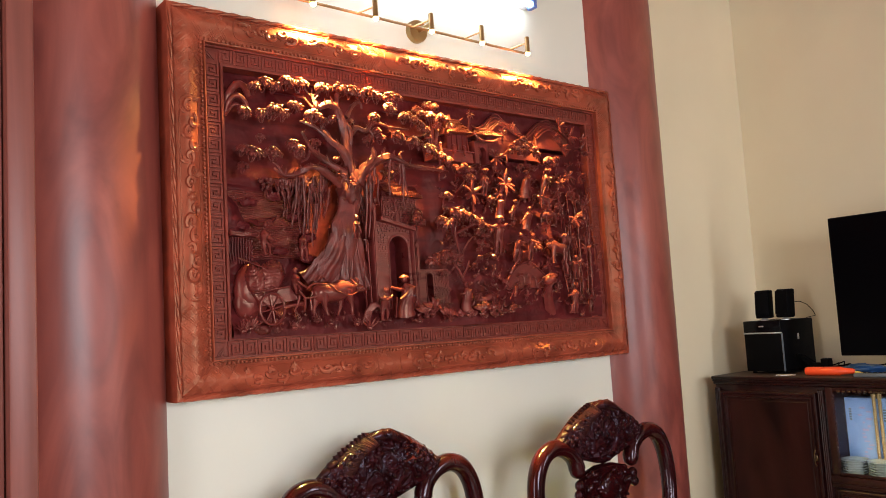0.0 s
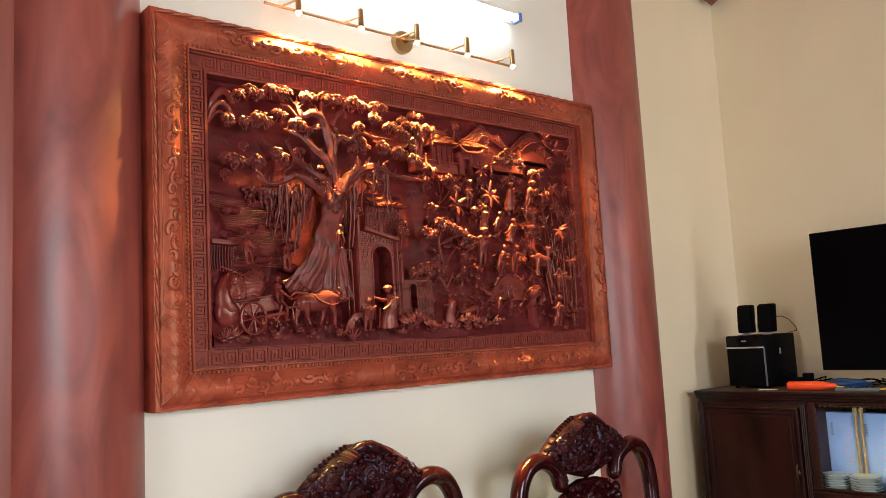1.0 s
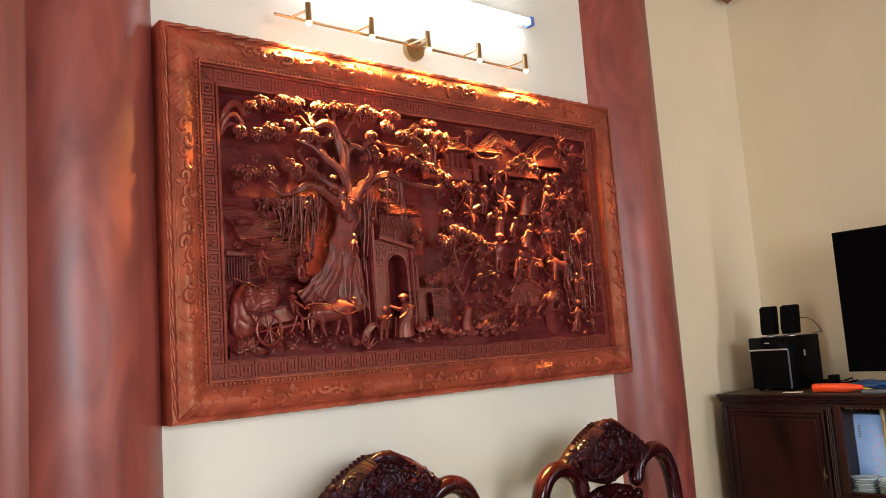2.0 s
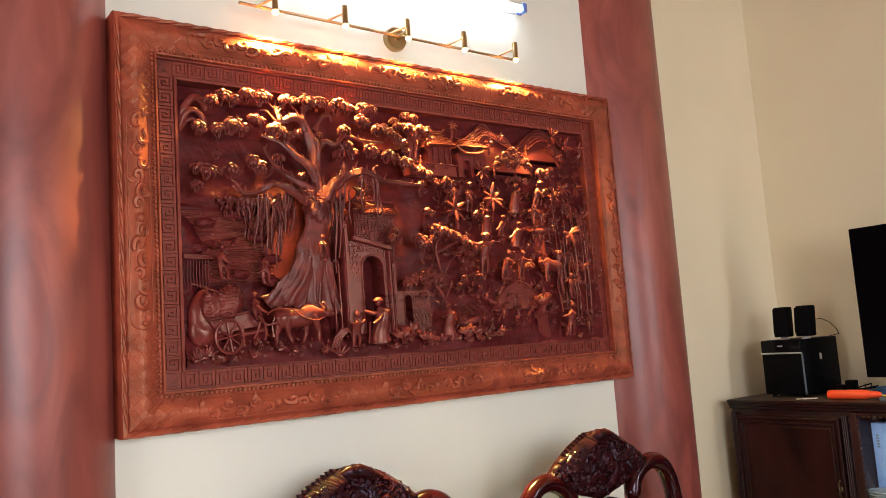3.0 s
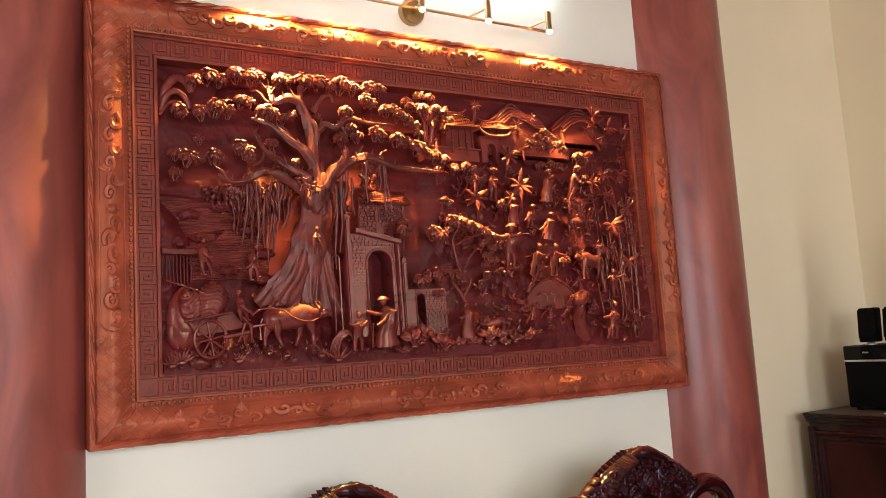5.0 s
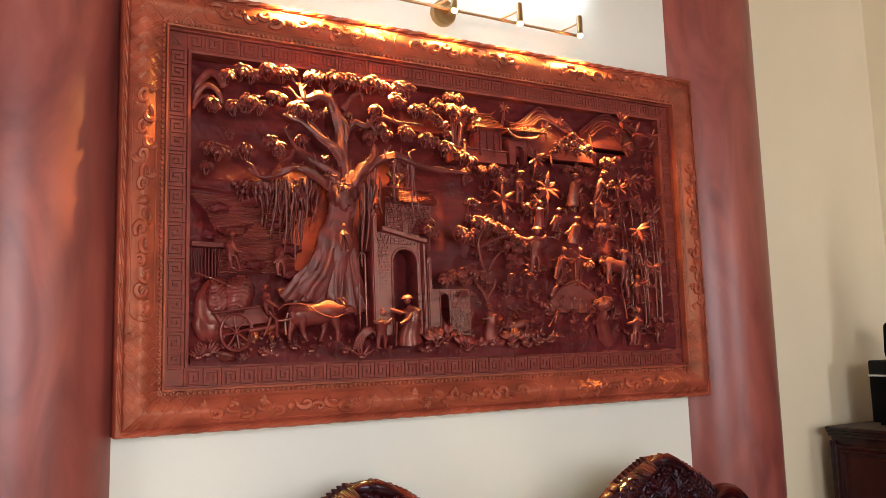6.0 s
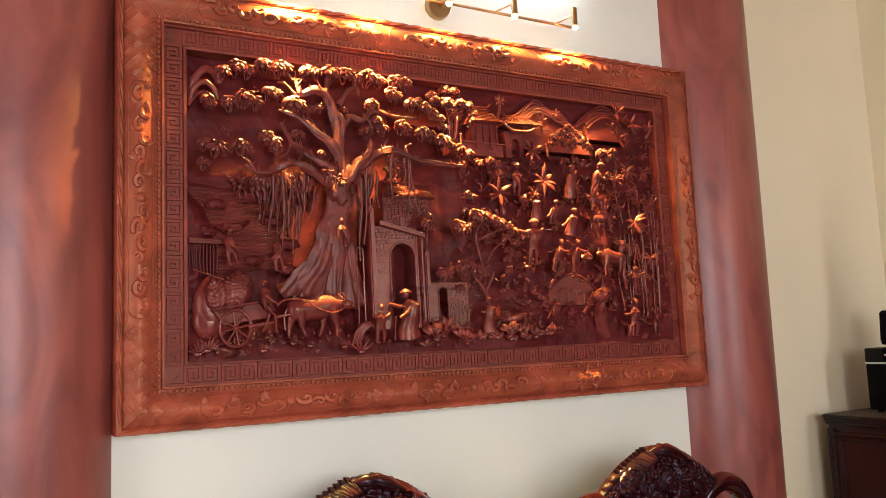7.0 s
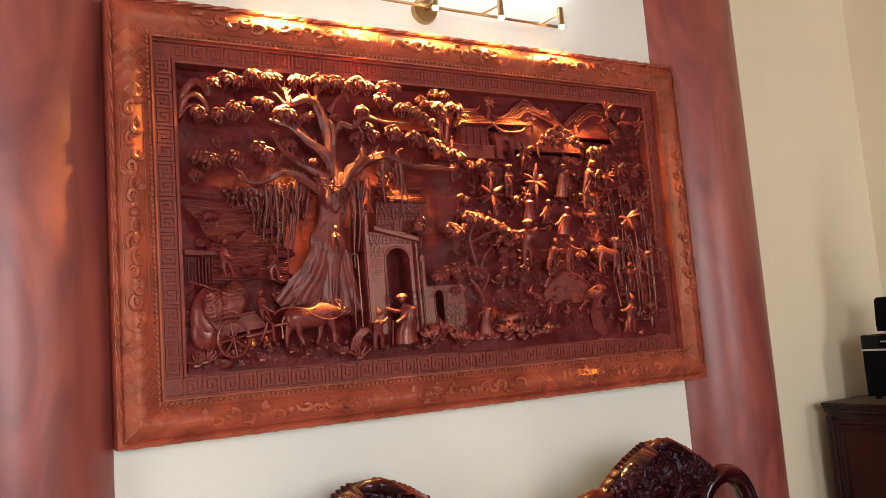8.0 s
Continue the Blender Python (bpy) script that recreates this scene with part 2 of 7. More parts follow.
    def leaf(self, base, way, up, length, width, curl=0.25, thick=0.12):
        """A pointed leaf with a raised midrib and a closed underside."""
        base, way = Vector(base), Vector(way).normalized()
        up = Vector(up)
        up = up - way * up.dot(way)
        up = up.normalized() if up.length > 1e-6 else way.orthogonal().normalized()
        side = way.cross(up)
        vs = []
        for lift in (0.0, -thick * width):
            for s, w in ((0.0, 0.12), (0.35, 0.5), (0.7, 0.42), (1.0, 0.03)):
                c = base + way * (s * length) - up * (curl * length * s * s) + up * lift
                vs += [(c - side * w * width)[:], (c + up * 0.16 * width * (1 if lift == 0 else 0.6))[:], (c + side * w * width)[:]]
        fs = []
        for j in range(3):
            a, b = j * 3, j * 3 + 12
            fs += [(a, a + 3, a + 4, a + 1), (a + 1, a + 4, a + 5, a + 2)]
            fs += [(b, b + 1, b + 4, b + 3), (b + 1, b + 2, b + 5, b + 4)]
            fs += [(a, b, b + 3, a + 3), (a + 2, a + 5, b + 5, b + 2)]
        fs += [(9, 21, 22, 10), (10, 22, 23, 11), (0, 1, 13, 12), (1, 2, 14, 13)]
        return self.add(vs, fs)

    def mesh(self, name, mat, smooth=40):
        me = bpy.data.meshes.new(name)
        me.from_pydata(self.v, [], self.f)
        me.materials.append(mat)
        if smooth:
            me.polygons.foreach_set("use_smooth", [True] * len(me.polygons))
            me.set_sharp_from_angle(angle=radians(smooth))
        me.update()
        return me


def part(name, shape, mat, parent=None, label="", smooth=40, m=None):
    """Links a shape as one mesh object under a thing or a part."""
    ob = new(name, shape.mesh(name, mat, smooth) if isinstance(shape, Shape) else shape)
    if parent is not None:
        ob.parent = parent
    if m is not None:
        ob.matrix_basis = m
    if label:
        tagged(ob, label)
    return ob


def thing(name, x, y, z, label, category, group="", rz=0):
    ob = new(name)
    ob.matrix_basis = pose(x, y, z, 0, 0, rz)
    ob.empty_display_size = 0.1
    return tagged(ob, label, category, group)


def structure(name, shape, mat, label, smooth=40):
    return tagged(part(name, shape, mat, smooth=smooth), label, "structure", kind="structure")


# ---- the room ----
T = 0.22
# floor and ceiling are out of view; pale and warm for bounced light
structure("floor", Shape().box((WEST_X - T, SOUTH_Y - T, -0.15), (EAST_X + T, WALL_Y + T, 0.0)), TILE, "plain beige tiled floor of the room")
structure("ceiling", Shape().box((WEST_X - T, SOUTH_Y - T, CEIL), (EAST_X + T, WALL_Y + T, CEIL + 0.12)), CEILING, "brown boarded ceiling above the room")
structure("wall_north", Shape().box((0.618, WALL_Y, 0.0), (3.248, WALL_Y + T, CEIL)), NICHE, "pale painted plaster wall between two columns behind the carved picture")
structure("wall_north_end", Shape().box((3.248, WALL_Y, 0.0), (EAST_X + T, WALL_Y + T, CEIL)), PAINT, "cream painted plaster wall beside the corner")
structure("wall_north_start", Shape().box((WEST_X - T, WALL_Y, 0.0), (0.618, WALL_Y + T, CEIL)), PAINT, "cream painted plaster wall behind the wooden door")
structure("wall_east", Shape().box((EAST_X, SOUTH_Y, 0.0), (EAST_X + T, WALL_Y, CEIL)), PAINT, "cream painted plaster wall behind the television")
# side and front walls are out of view; their dark tone cuts bounced light
_s = Shape()
_s.box((WEST_X - T, SOUTH_Y, 0.0), (WEST_X, SIDE_DOOR[0], DOOR_H))
_s.box((WEST_X - T, SIDE_DOOR[1], 0.0), (WEST_X, WALL_Y, DOOR_H))
_s.box((WEST_X - T, SOUTH_Y, DOOR_H), (WEST_X, WALL_Y, CEIL))
structure("wall_west", _s, JAMB, "unseen dark wood-toned side wall with an open doorway, added to cut bounce")
_s = Shape()
_edges = [WEST_X - T] + [q for d in DOORS for q in d[:2]] + [EAST_X + T]
for _i in range(0, len(_edges), 2):
    _s.box((_edges[_i], SOUTH_Y - T, 0.0), (_edges[_i + 1], SOUTH_Y, DOOR_H))
for _a, _b, _c in DOORS:
    _s.box((_a, SOUTH_Y - T, 0.0), (_b, SOUTH_Y, _c))
_s.box((_edges[0], SOUTH_Y - T, DOOR_H), (_edges[-1], SOUTH_Y, CEIL))
structure("wall_south", _s, JAMB, "unseen dark wood-toned front wall with three windows, added to cut bounce")
structure("ground", Shape().box((-60, -80, -0.30), (60, 60, -0.16)), TILE, "paved yard outside the open doorway")


def column(x, label):
    """A round wooden column, half sunk into the wall, with a slight swell."""
    s = Shape()
    prof = []
    for i in range(25):
        z = CEIL * i / 24
        prof.append((0.278 + 0.004 * math.sin(math.pi * i / 24), z))
    s.lathe((0, 0, 0), prof, 64)
    ob = part("column", s, COLUMN, smooth=60)
    ob.matrix_basis = pose(x, 2.56, 0, 0, 0, 40 * x)
    tagged(ob, label, "column", kind="structure")


column(0.618, "round reddish-brown wooden column with flame grain and satin varnish")
column(3.248, "round reddish-brown wooden column beside the cream wall")

# the wooden door frame beside the first column
_s = Shape()
_s.box((0.385, 2.19, 0.0), (0.452, WALL_Y, 2.95), bevel=0.006)
structure("door_frame", _s, JAMB, "reddish wooden door post beside the round column")
_s = Shape()
_s.box((0.20, 2.235, 0.0), (0.382, 2.29, 2.95), bevel=0.005)
_s.box((-0.55, 2.25, 0.0), (0.198, 2.29, 2.95), bevel=0.005)
structure("door_1", _s, JAMB, "closed reddish wooden door leaf next to its post")


# ---- the carved picture: frame ----
PX0, PX1, PZ0, PZ1 = 0.866, 3.036, 1.160, 2.432      # outer edges of the frame
OFF = 0.025                                           # the picture stands this far off the wall on its battens
picture = thing("carved_picture", PX0, WALL_Y - OFF, PZ0, "large carved reddish rosewood relief of a village in a carved frame", "wall carving")
PW, PH = PX1 - PX0, PZ1 - PZ0
MARGIN = 0.188                                        # frame edge to relief
BAND = 0.122                                          # frame edge to fret border


def sweep(profile, a, b, inner):
    """A mitred rail from a to b (points of the frame's outer edge); inner points to the picture's middle. Profile: (inward, forward)."""
    a, b, inner = Vector(a), Vector(b), Vector(inner)
    way = (b - a).normalized()
    n = 24
    vs, fs = [], []
    m = len(profile)
    for i in range(n + 1):
        for w, d in profile:
            p0, p1 = a + (inner + way) * w, b + (inner - way) * w
            p = p0.lerp(p1, i / n)
            vs.append((p.x, -d, p.y))
    flip = way.cross(inner) < 0
    for i in range(n):
        for j in range(m - 1):
            q = (i * m + j, i * m + j + 1, (i + 1) * m + j + 1, (i + 1) * m + j)
            fs.append(q if flip else q[::-1])
    return Shape().add(vs, fs)


RAIL = [(0.0, -OFF), (0.0, 0.058), (0.003, 0.065), (0.015, 0.067), (0.018, 0.064), (0.028, 0.074), (0.042, 0.084), (0.054, 0.0885), (0.062, 0.089), (0.073, 0.0855),
        (0.086, 0.0765), (0.099, 0.068), (0.103, 0.066), (0.115, 0.066), (0.117, 0.078), (BAND, 0.077), (BAND, 0.052)]
FRET = [(BAND, 0.058), (BAND + 0.006, 0.058), (BAND + 0.007, 0.048), (MARGIN - 0.010, 0.048), (MARGIN - 0.009, 0.058), (MARGIN, 0.057), (MARGIN, 0.005)]
SIDES = {
    "bottom": ((0, 0), (PW, 0), (0, 1)), "right": ((PW, 0), (PW, PH), (-1, 0)),
    "top": ((PW, PH), (0, PH), (0, -1)), "left": ((0, PH), (0, 0), (1, 0)),
}


def face_depth(w):
    for (w0, d0), (w1, d1) in zip(RAIL[1:], RAIL[2:]):
        if w0 <= w <= w1 and w1 > w0:
            return d0 + (d1 - d0) * (w - w0) / (w1 - w0)
    return 0.075


def key_shape(flip):
    """One square spiral of the fret, 1 wide and 1 high, raised by 0.07."""
    line = [(0.07, 0.0), (0.07, 0.93), (0.90, 0.93), (0.90, 0.13), (0.34, 0.13), (0.34, 0.66), (0.63, 0.66), (0.63, 0.38)]
    s = Shape()
    w = 0.092
    for i in range(len(line) - 1):
        (x0, y0), (x1, y1) = line[i], line[i + 1]
        lo = (min(x0, x1) - w, min(y0, y1) - w)
        hi = (max(x0, x1) + w, max(y0, y1) + w)
        if flip:
            lo, hi = (1 - hi[0], lo[1]), (1 - lo[0], hi[1])
        s.prism([lo, (hi[0], lo[1]), hi, (lo[0], hi[1])], 0.0, 0.066 + 0.004 * (i % 2), 0.025)
    return s


FRET_KEYS = [key_shape(False).mesh("fret_key", FRET_WOOD, 20), key_shape(True).mesh("fret_key", FRET_WOOD, 20)]


def rail_point(side, s, w, d):
    """A point of the frame: s metres along the side's outer edge, w inward, d forward, in the picture's own space."""
    a, b, inner = (Vector(q) for q in SIDES[side])
    p = a + (b - a).normalized() * s + inner * w
    return (p.x, -d, p.y)


def rail_matrix(side):
    """Turns (along, forward, inward) space of a side into the picture's."""
    a, b, inner = (Vector(q) for q in SIDES[side])
    way = (b - a).normalized()
    return Matrix(((way.x, 0, inner.x, a.x), (0, 1, 0, 0), (way.y, 0, inner.y, a.y), (0, 0, 0, 1)))


def scroll(s, side, s0, w0, size, turn=1, start=0.0, r=0.0042):
    """A C-scroll: a tapered bar that coils up, with a small bud at its heart."""
    pts, rad = [], []
    for i in range(18):
        q = i / 17
        ang = start + turn * q * 2.05 * math.pi
        k = size * (1.0 - 0.82 * q)
        ss, w = s0 + k * math.cos(ang), w0 + 0.62 * k * math.sin(ang)
        pts.append(rail_point(side, ss, w, face_depth(w) + 0.0024))
        rad.append(r * (0.45 + 0.8 * math.sin(math.pi * min(1, 0.15 + q))))
    s.tube(pts, rad, 6)
    w = w0
    s.ball(rail_point(side, s0, w, face_depth(w)), 0.0055, nu=6, nv=4)


def spray(s, side, s0, w0, ang, n, length, spread=1.6):
    """A fan of carved leaves."""
    for i in range(n):
        a = ang + (i - (n - 1) / 2) * spread / max(1, n - 1)
        b = rail_point(side, s0, w0, face_depth(w0) - 0.001)
        e = rail_point(side, s0 + math.cos(a) * length, w0 + math.sin(a) * length * 0.8, face_depth(w0) + 0.002)
        s.leaf(b, Vector(e) - Vector(b), (0, -1, 0), length, length * 0.46, 0.16, 0.3)


def cartouche(side, s0, s1, seed):
    """A long panel with a rolled edge and scrolled foliage."""
    rnd = random.Random(seed)
    s = Shape()
    w0, w1 = 0.029, 0.093
    pts = []
    for i in range(61):
        q = i / 60 * 4
        if q < 1:
            ss, w = s0 + 0.03 + (s1 - s0 - 0.06) * q, w0
        elif q < 2:
            a = -math.pi / 2 + math.pi * (q - 1)
            ss, w = s1 - 0.03 + 0.03 * math.cos(a), (w0 + w1) / 2 + (w1 - w0) / 2 * math.sin(a)
        elif q < 3:
            ss, w = s1 - 0.03 - (s1 - s0 - 0.06) * (q - 2), w1
        else:
            a = math.pi / 2 + math.pi * (q - 3)
            ss, w = s0 + 0.03 + 0.03 * math.cos(a), (w0 + w1) / 2 + (w1 - w0) / 2 * math.sin(a)
        pts.append(rail_point(side, ss, w, face_depth(w) + 0.0005))
    s.tube(pts, 0.0022, 5)
    mid = (s0 + s1) / 2
    wm = (w0 + w1) / 2
    # the shell in the middle
    s.ball(rail_point(side, mid, wm, face_depth(wm)), (0.014, 0.008, 0.014), nu=10, nv=6)
    spray(s, side, mid, wm, math.pi / 2, 5, 0.019, 1.9)
    spray(s, side, mid, wm, -math.pi / 2, 5, 0.019, 1.9)
    half = (s1 - s0) / 2 - 0.035
    x = 0.042
    k = 0
    while x < half:
        size = rnd.uniform(0.020, 0.027)
        for sg in (-1, 1):
            up = 1 if (k + (sg > 0)) % 2 else -1
            scroll(s, side, mid + sg * x, wm + up * 0.006, size, sg * up, rnd.uniform(0, 6), rnd.uniform(0.0064, 0.0086))
            spray(s, side, mid + sg * (x + size * 0.9), wm - up * 0.010, (0 if sg > 0 else math.pi) + up * 0.7, rnd.randint(3, 4), rnd.uniform(0.022, 0.030), 1.0)
        x += size * rnd.uniform(1.45, 1.8)
        k += 1
    return s


def weave(side, s0, s1, seed):
    """Basket weave in low relief: short bars, two by two, at right angles."""
    s = Shape()
    step = 0.0195
    rnd = random.Random(seed)
    for i in range(int((s1 - s0) / step) + 1):
        for j in range(5):
            ss, w = s0 + (i + 0.5) * step, 0.024 + (j + 0.4) * step
            if ss > s1 or w > 0.099 or ss < w + 0.004:
                continue
            a = math.pi / 4 if (i + j) % 2 else -math.pi / 4
            for o in (-0.0062, 0.0, 0.0062):
                dx, dw = math.cos(a) * 0.0125, math.sin(a) * 0.0125
                ox, ow = -math.sin(a) * o, math.cos(a) * o
                q = [(ss - dx + ox, w - dw + ow), (ss + dx + ox, w + dw + ow)]
                s.tube([rail_point(side, x, y, face_depth(min(0.1, max(0.02, y))) - 0.0004) for x, y in q], (0.0029 if side == "left" else 0.0024) * rnd.uniform(0.85, 1.1), 4)
    return s


def rope(side, length):
    """The twisted rope along the frame's outer edge, strand by strand; worn flat on the uprights."""
    s = Shape()
    full = {"left": 0.75, "right": 0.65, "top": 1.0, "bottom": 1.6}[side]
    n = int(length / 0.055)
    for i in range(n):
        c = 0.030 + (i + 0.5) * (length - 0.060) / n
        pts = []
        rad = []
        for k in range(7):
            q = k / 6
            pts.append(rail_point(side, c + (q - 0.5) * 0.074, 0.0055 + 0.010 * q, 0.0655 + 0.0045 * math.sin(math.pi * q)))
            rad.append((0.0020 + 0.0046 * math.sin(math.pi * q)) * full)
        s.tube(pts, rad, 6)
    return s


def beads(side, length):
    s = Shape()
    step = 0.0148
    n = int((length - 0.22) / step)
    for i in range(n + 1):
        s.ball(rail_point(side, 0.11 + i * (length - 0.22) / n, 0.109, 0.0705), (0.0060, 0.0055, 0.0060), nu=6, nv=4)
    return s


for _n, _side in enumerate(SIDES):
    _a, _b, _in = SIDES[_side]
    _len = (Vector(_b) - Vector(_a)).length
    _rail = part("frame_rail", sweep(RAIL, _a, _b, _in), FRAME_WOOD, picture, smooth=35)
    part("rope_moulding", rope(_side, _len), FRAME_WOOD, _rail)
    part("beading", beads(_side, _len), FRAME_WOOD, _rail)
    _long = _len > 1.5
    _spans = ((0.215, 0.725), (0.825, 1.345), (1.445, 1.955)) if _long else ((0.307, 0.965),)
    _gaps = ((0.02, 0.205), (0.735, 0.815), (1.355, 1.435), (_len - 0.205, _len - 0.02)) if _long else ((0.02, 0.295), (0.977, _len - 0.02))
    for _k, (_p, _q) in enumerate(_spans):
        part("cartouche", cartouche(_side, _p, _q, _n * 10 + _k), FRAME_WOOD, _rail)
    for _k, (_p, _q) in enumerate(_gaps):
        _w = weave(_side, _p, _q, _n * 10 + _k) if _p < 1 and _k < len(_gaps) - 1 else None
        if _w is None:
            # the far end mirrors the near one
            _w = weave(_side, _len - _q, _len - _p, _n * 10 + _k)
            _c = Vector(_a) + (Vector(_b) - Vector(_a)) * 0.5
            _w.v = [((2 * _c.x - v[0], v[1], v[2]) if _long else (v[0], v[1], 2 * _c.y - v[2])) for v in _w.v]
        part("basket_weave", _w, FRAME_WOOD, _rail)
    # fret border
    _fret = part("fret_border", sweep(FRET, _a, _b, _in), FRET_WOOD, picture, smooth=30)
    _span = _len - 2 * (BAND + 0.008)
    _cell = 0.0475
    _cnt = int(round((_span - 0.09) / (_cell + 0.004)))
    _pitch = (_span - 0.09) / _cnt
    _m = rail_matrix(_side)
    for _i in range(_cnt):
        _s0 = BAND + 0.008 + 0.045 + _i * _pitch
        _k = part("fret_key", FRET_KEYS[_i % 2], FRET_WOOD, _fret)
        _k.matrix_basis = _m @ Matrix.Translation((_s0 + 0.002, -0.0488, BAND + 0.0085)) @ Matrix.Diagonal((_pitch * 0.93, {"top": 0.040, "right": 0.040, "left": 0.075, "bottom": 0.062}[_side], 0.0445, 1))
    # diagonal bars in the corner
    _s = Shape()
    for _i in range(4):
        _o = 0.006 + _i * 0.010
        _s.tube([rail_point(_side, BAND + 0.012 + _o, BAND + 0.012, 0.0525), rail_point(_side, BAND + 0.045, BAND + 0.045 - _o, 0.0525)], 0.0028, 4)
    part("corner_bars", _s, FRET_WOOD, _fret)


# ---- the carved picture: relief ----
RX, RZ, RY = 1.056 - PX0, 1.343 - PZ0, 0.025
relief_w, relief_h = 1.812, 0.916


DEEP = 1.5          # the carving's depth, as a multiple of the plan depths below


def smooth_step(a, b, x):
    t = min(1.0, max(0.0, (x - a) / (b - a)))
    return t * t * (3 - 2 * t)


def settle(u, v, d):
    """The carving stands out towards its middle and is held back at its foot, spreading a little as it sinks; the ground does not."""
    before = d + 0.036 * (0.75 - v) * smooth_step(0.02, 0.045, d)
    after = before - 0.018 * smooth_step(0.45, 0.12, v) * smooth_step(0.03, 0.09, d)
    k = (2.33 - after) / (2.33 - before)
    return -0.45 + (u + 0.45) * k, 0.04 + (v - 0.04) * k, after


def at(q, d=None):
    """A place of the relief: (across, up, out) in metres from its lower corner, in the picture's own space."""
    u, v, e = settle(q[0], q[1], q[2] if d is None else d)
    return Vector((RX + u, -(RY + e), RZ + v))


def flat(u, v, d):
    return at((u, v, d * DEEP))[:]


def fbm(u, v, s, k=3):
    return sum(noise.noise(Vector((u * s * 2 ** i, v * s * 2 ** i, 3.7 * i))) / 2 ** i for i in range(k))


def ground(u, v):
    """How far the carved land stands out behind the figures."""
    d = 0.004 + 0.005 * fbm(u, v, 7)
    # the bank at the foot
    d += 0.030 * smooth_step(0.16, 0.02, v + 0.03 * fbm(u, 1.3, 9) + 0.012 * fbm(u, v, 26)) * smooth_step(1.30, 1.05, u)
    # terraces under the palms
    right = smooth_step(0.86, 1.0, u)
    for i, c in enumerate((0.66, 0.54, 0.42, 0.31, 0.20)):
        line = c + 0.035 * math.sin(7 * u + 2.1 * i) + 0.015 * fbm(u, i, 14)
        d += right * 0.005 * smooth_step(line + 0.03, line - 0.01, v)
    # the bed of the water by the tree, flat
    wet = smooth_step(0.40, 0.34, u) * smooth_step(0.24, 0.28, v) * smooth_step(0.53, 0.51, v)
    d = d * (1 - 0.8 * wet) + wet * 0.006
    # the hill of the near shore
    hill = smooth_step(0.085 + 0.02 * fbm(u, v, 12), 0.03, u + 0.7 * max(0.0, v - 0.40)) * smooth_step(0.08, 0.16, v)
    d += 0.026 * hill + 0.004 * hill * fbm(u, v, 30)
    # the far bank, a long lumpy ledge over the water
    low, high = 0.508 + 0.008 * fbm(u, 4.1, 16), 0.548 + 0.010 * fbm(u, 7.7, 18) + 0.05 * max(0.0, u - 0.20)
    d += (0.006 + 0.004 * fbm(u, v, 22)) * smooth_step(low - 0.003, low + 0.006, v) * smooth_step(high + 0.040, high - 0.012, v) * smooth_step(0.42, 0.36, u)
    # drifting cloud in the corner
    rr = math.hypot(u + 0.02, (v - 0.78) * 0.8)
    d += (0.010 + 0.004 * math.sin(150 * rr + 3 * fbm(u, v, 4))) * smooth_step(0.12, 0.05, rr) * smooth_step(0.66, 0.72, v)
    # the open board behind the boughs is nearly flat, with a few slanting cuts
    fall = smooth_step(0.56, 0.62, v) * smooth_step(0.92, 0.84, u)
    d = d * (1 - 0.55 * fall) + 0.0016 * fall * smooth_step(0.45, 0.30, u) * max(0.0, fbm(u * 2.2 + 1.4 * v, v * 0.6, 16, 2))
    d += 0.0012 * right * fbm(u, v, 24, 2)
    # two added slopes in the board, tilted to catch the spots as lit patches
    edge = 0.012 * fbm(u, v, 14, 2)
    for c, e, f, g in ((0.655, 0.880, 0.742, 0.850), (0.175, 0.300, 0.790, 0.862)):
        d += (0.010 + 0.026 * (g - v) / (g - f)) * smooth_step(c + edge, c + edge + 0.02, u) * smooth_step(e + edge, e + edge - 0.02, u) * smooth_step(f + edge, f + edge + 0.008, v) * smooth_step(g, g - 0.02, v)
    # chisel marks: tufts and hollows between the things
    dry = 1 - wet
    d += dry * 0.0016 * max(0.0, 0.42 - abs(fbm(u * 1.6, v, 34, 2))) + dry * 0.0008 * max(0.0, fbm(u, v * 1.4, 62, 2))
    # it lies deepest behind the old tree
    return max(-0.018, max(0.0, d) - 0.014 * smooth_step(0.92, 0.84, u) * smooth_step(0.11, 0.17, v))


_nx, _ny = 440, 222
_s = Shape()
for _j in range(_ny + 1):
    for _i in range(_nx + 1):
        _u, _v = relief_w * _i / _nx, relief_h * _j / _ny
        _s.v.append((RX + _u, -(RY - 0.010 + ground(_u, _v) * DEEP), RZ + _v))
for _j in range(_ny):
    for _i in range(_nx):
        _a = _j * (_nx + 1) + _i
        _s.f.append((_a, _a + 1, _a + _nx + 2, _a + _nx + 1))
part("relief_ground", _s, SHADED_CARVING, picture, smooth=60)
part("back_board", Shape().box((RX - 0.03, 0.014, RZ - 0.03), (RX + relief_w + 0.03, 0.022, RZ + relief_h + 0.03)), CARVED, picture)


def limb(s, pts, r0, r1, n=9, knot=0.10, seed=0.0, flatten=0.8, bark=0.0):
    """A bough through the points, tapered, knotty."""
    P = [at(q) for q in pts]
    fine, rad = [], []
    m = len(P)
    steps = 5
    for i in range(m - 1):
        p0, p1, p2, p3 = P[max(i - 1, 0)], P[i], P[i + 1], P[min(i + 2, m - 1)]
        for k in range(steps + (i == m - 2)):
            t = k / steps
            fine.append(0.5 * ((2 * p1) + (p2 - p0) * t + (2 * p0 - 5 * p1 + 4 * p2 - p3) * t * t + (3 * p1 - p0 - 3 * p2 + p3) * t ** 3))
            q = (i + t) / (m - 1)
            rad.append((r0 + (r1 - r0) * q) * (1 + knot * noise.noise(Vector((seed, q * 7, 1.0)))))
    s.tube(fine, rad, n, flatten, rough=bark, seed=seed)
    return fine, rad


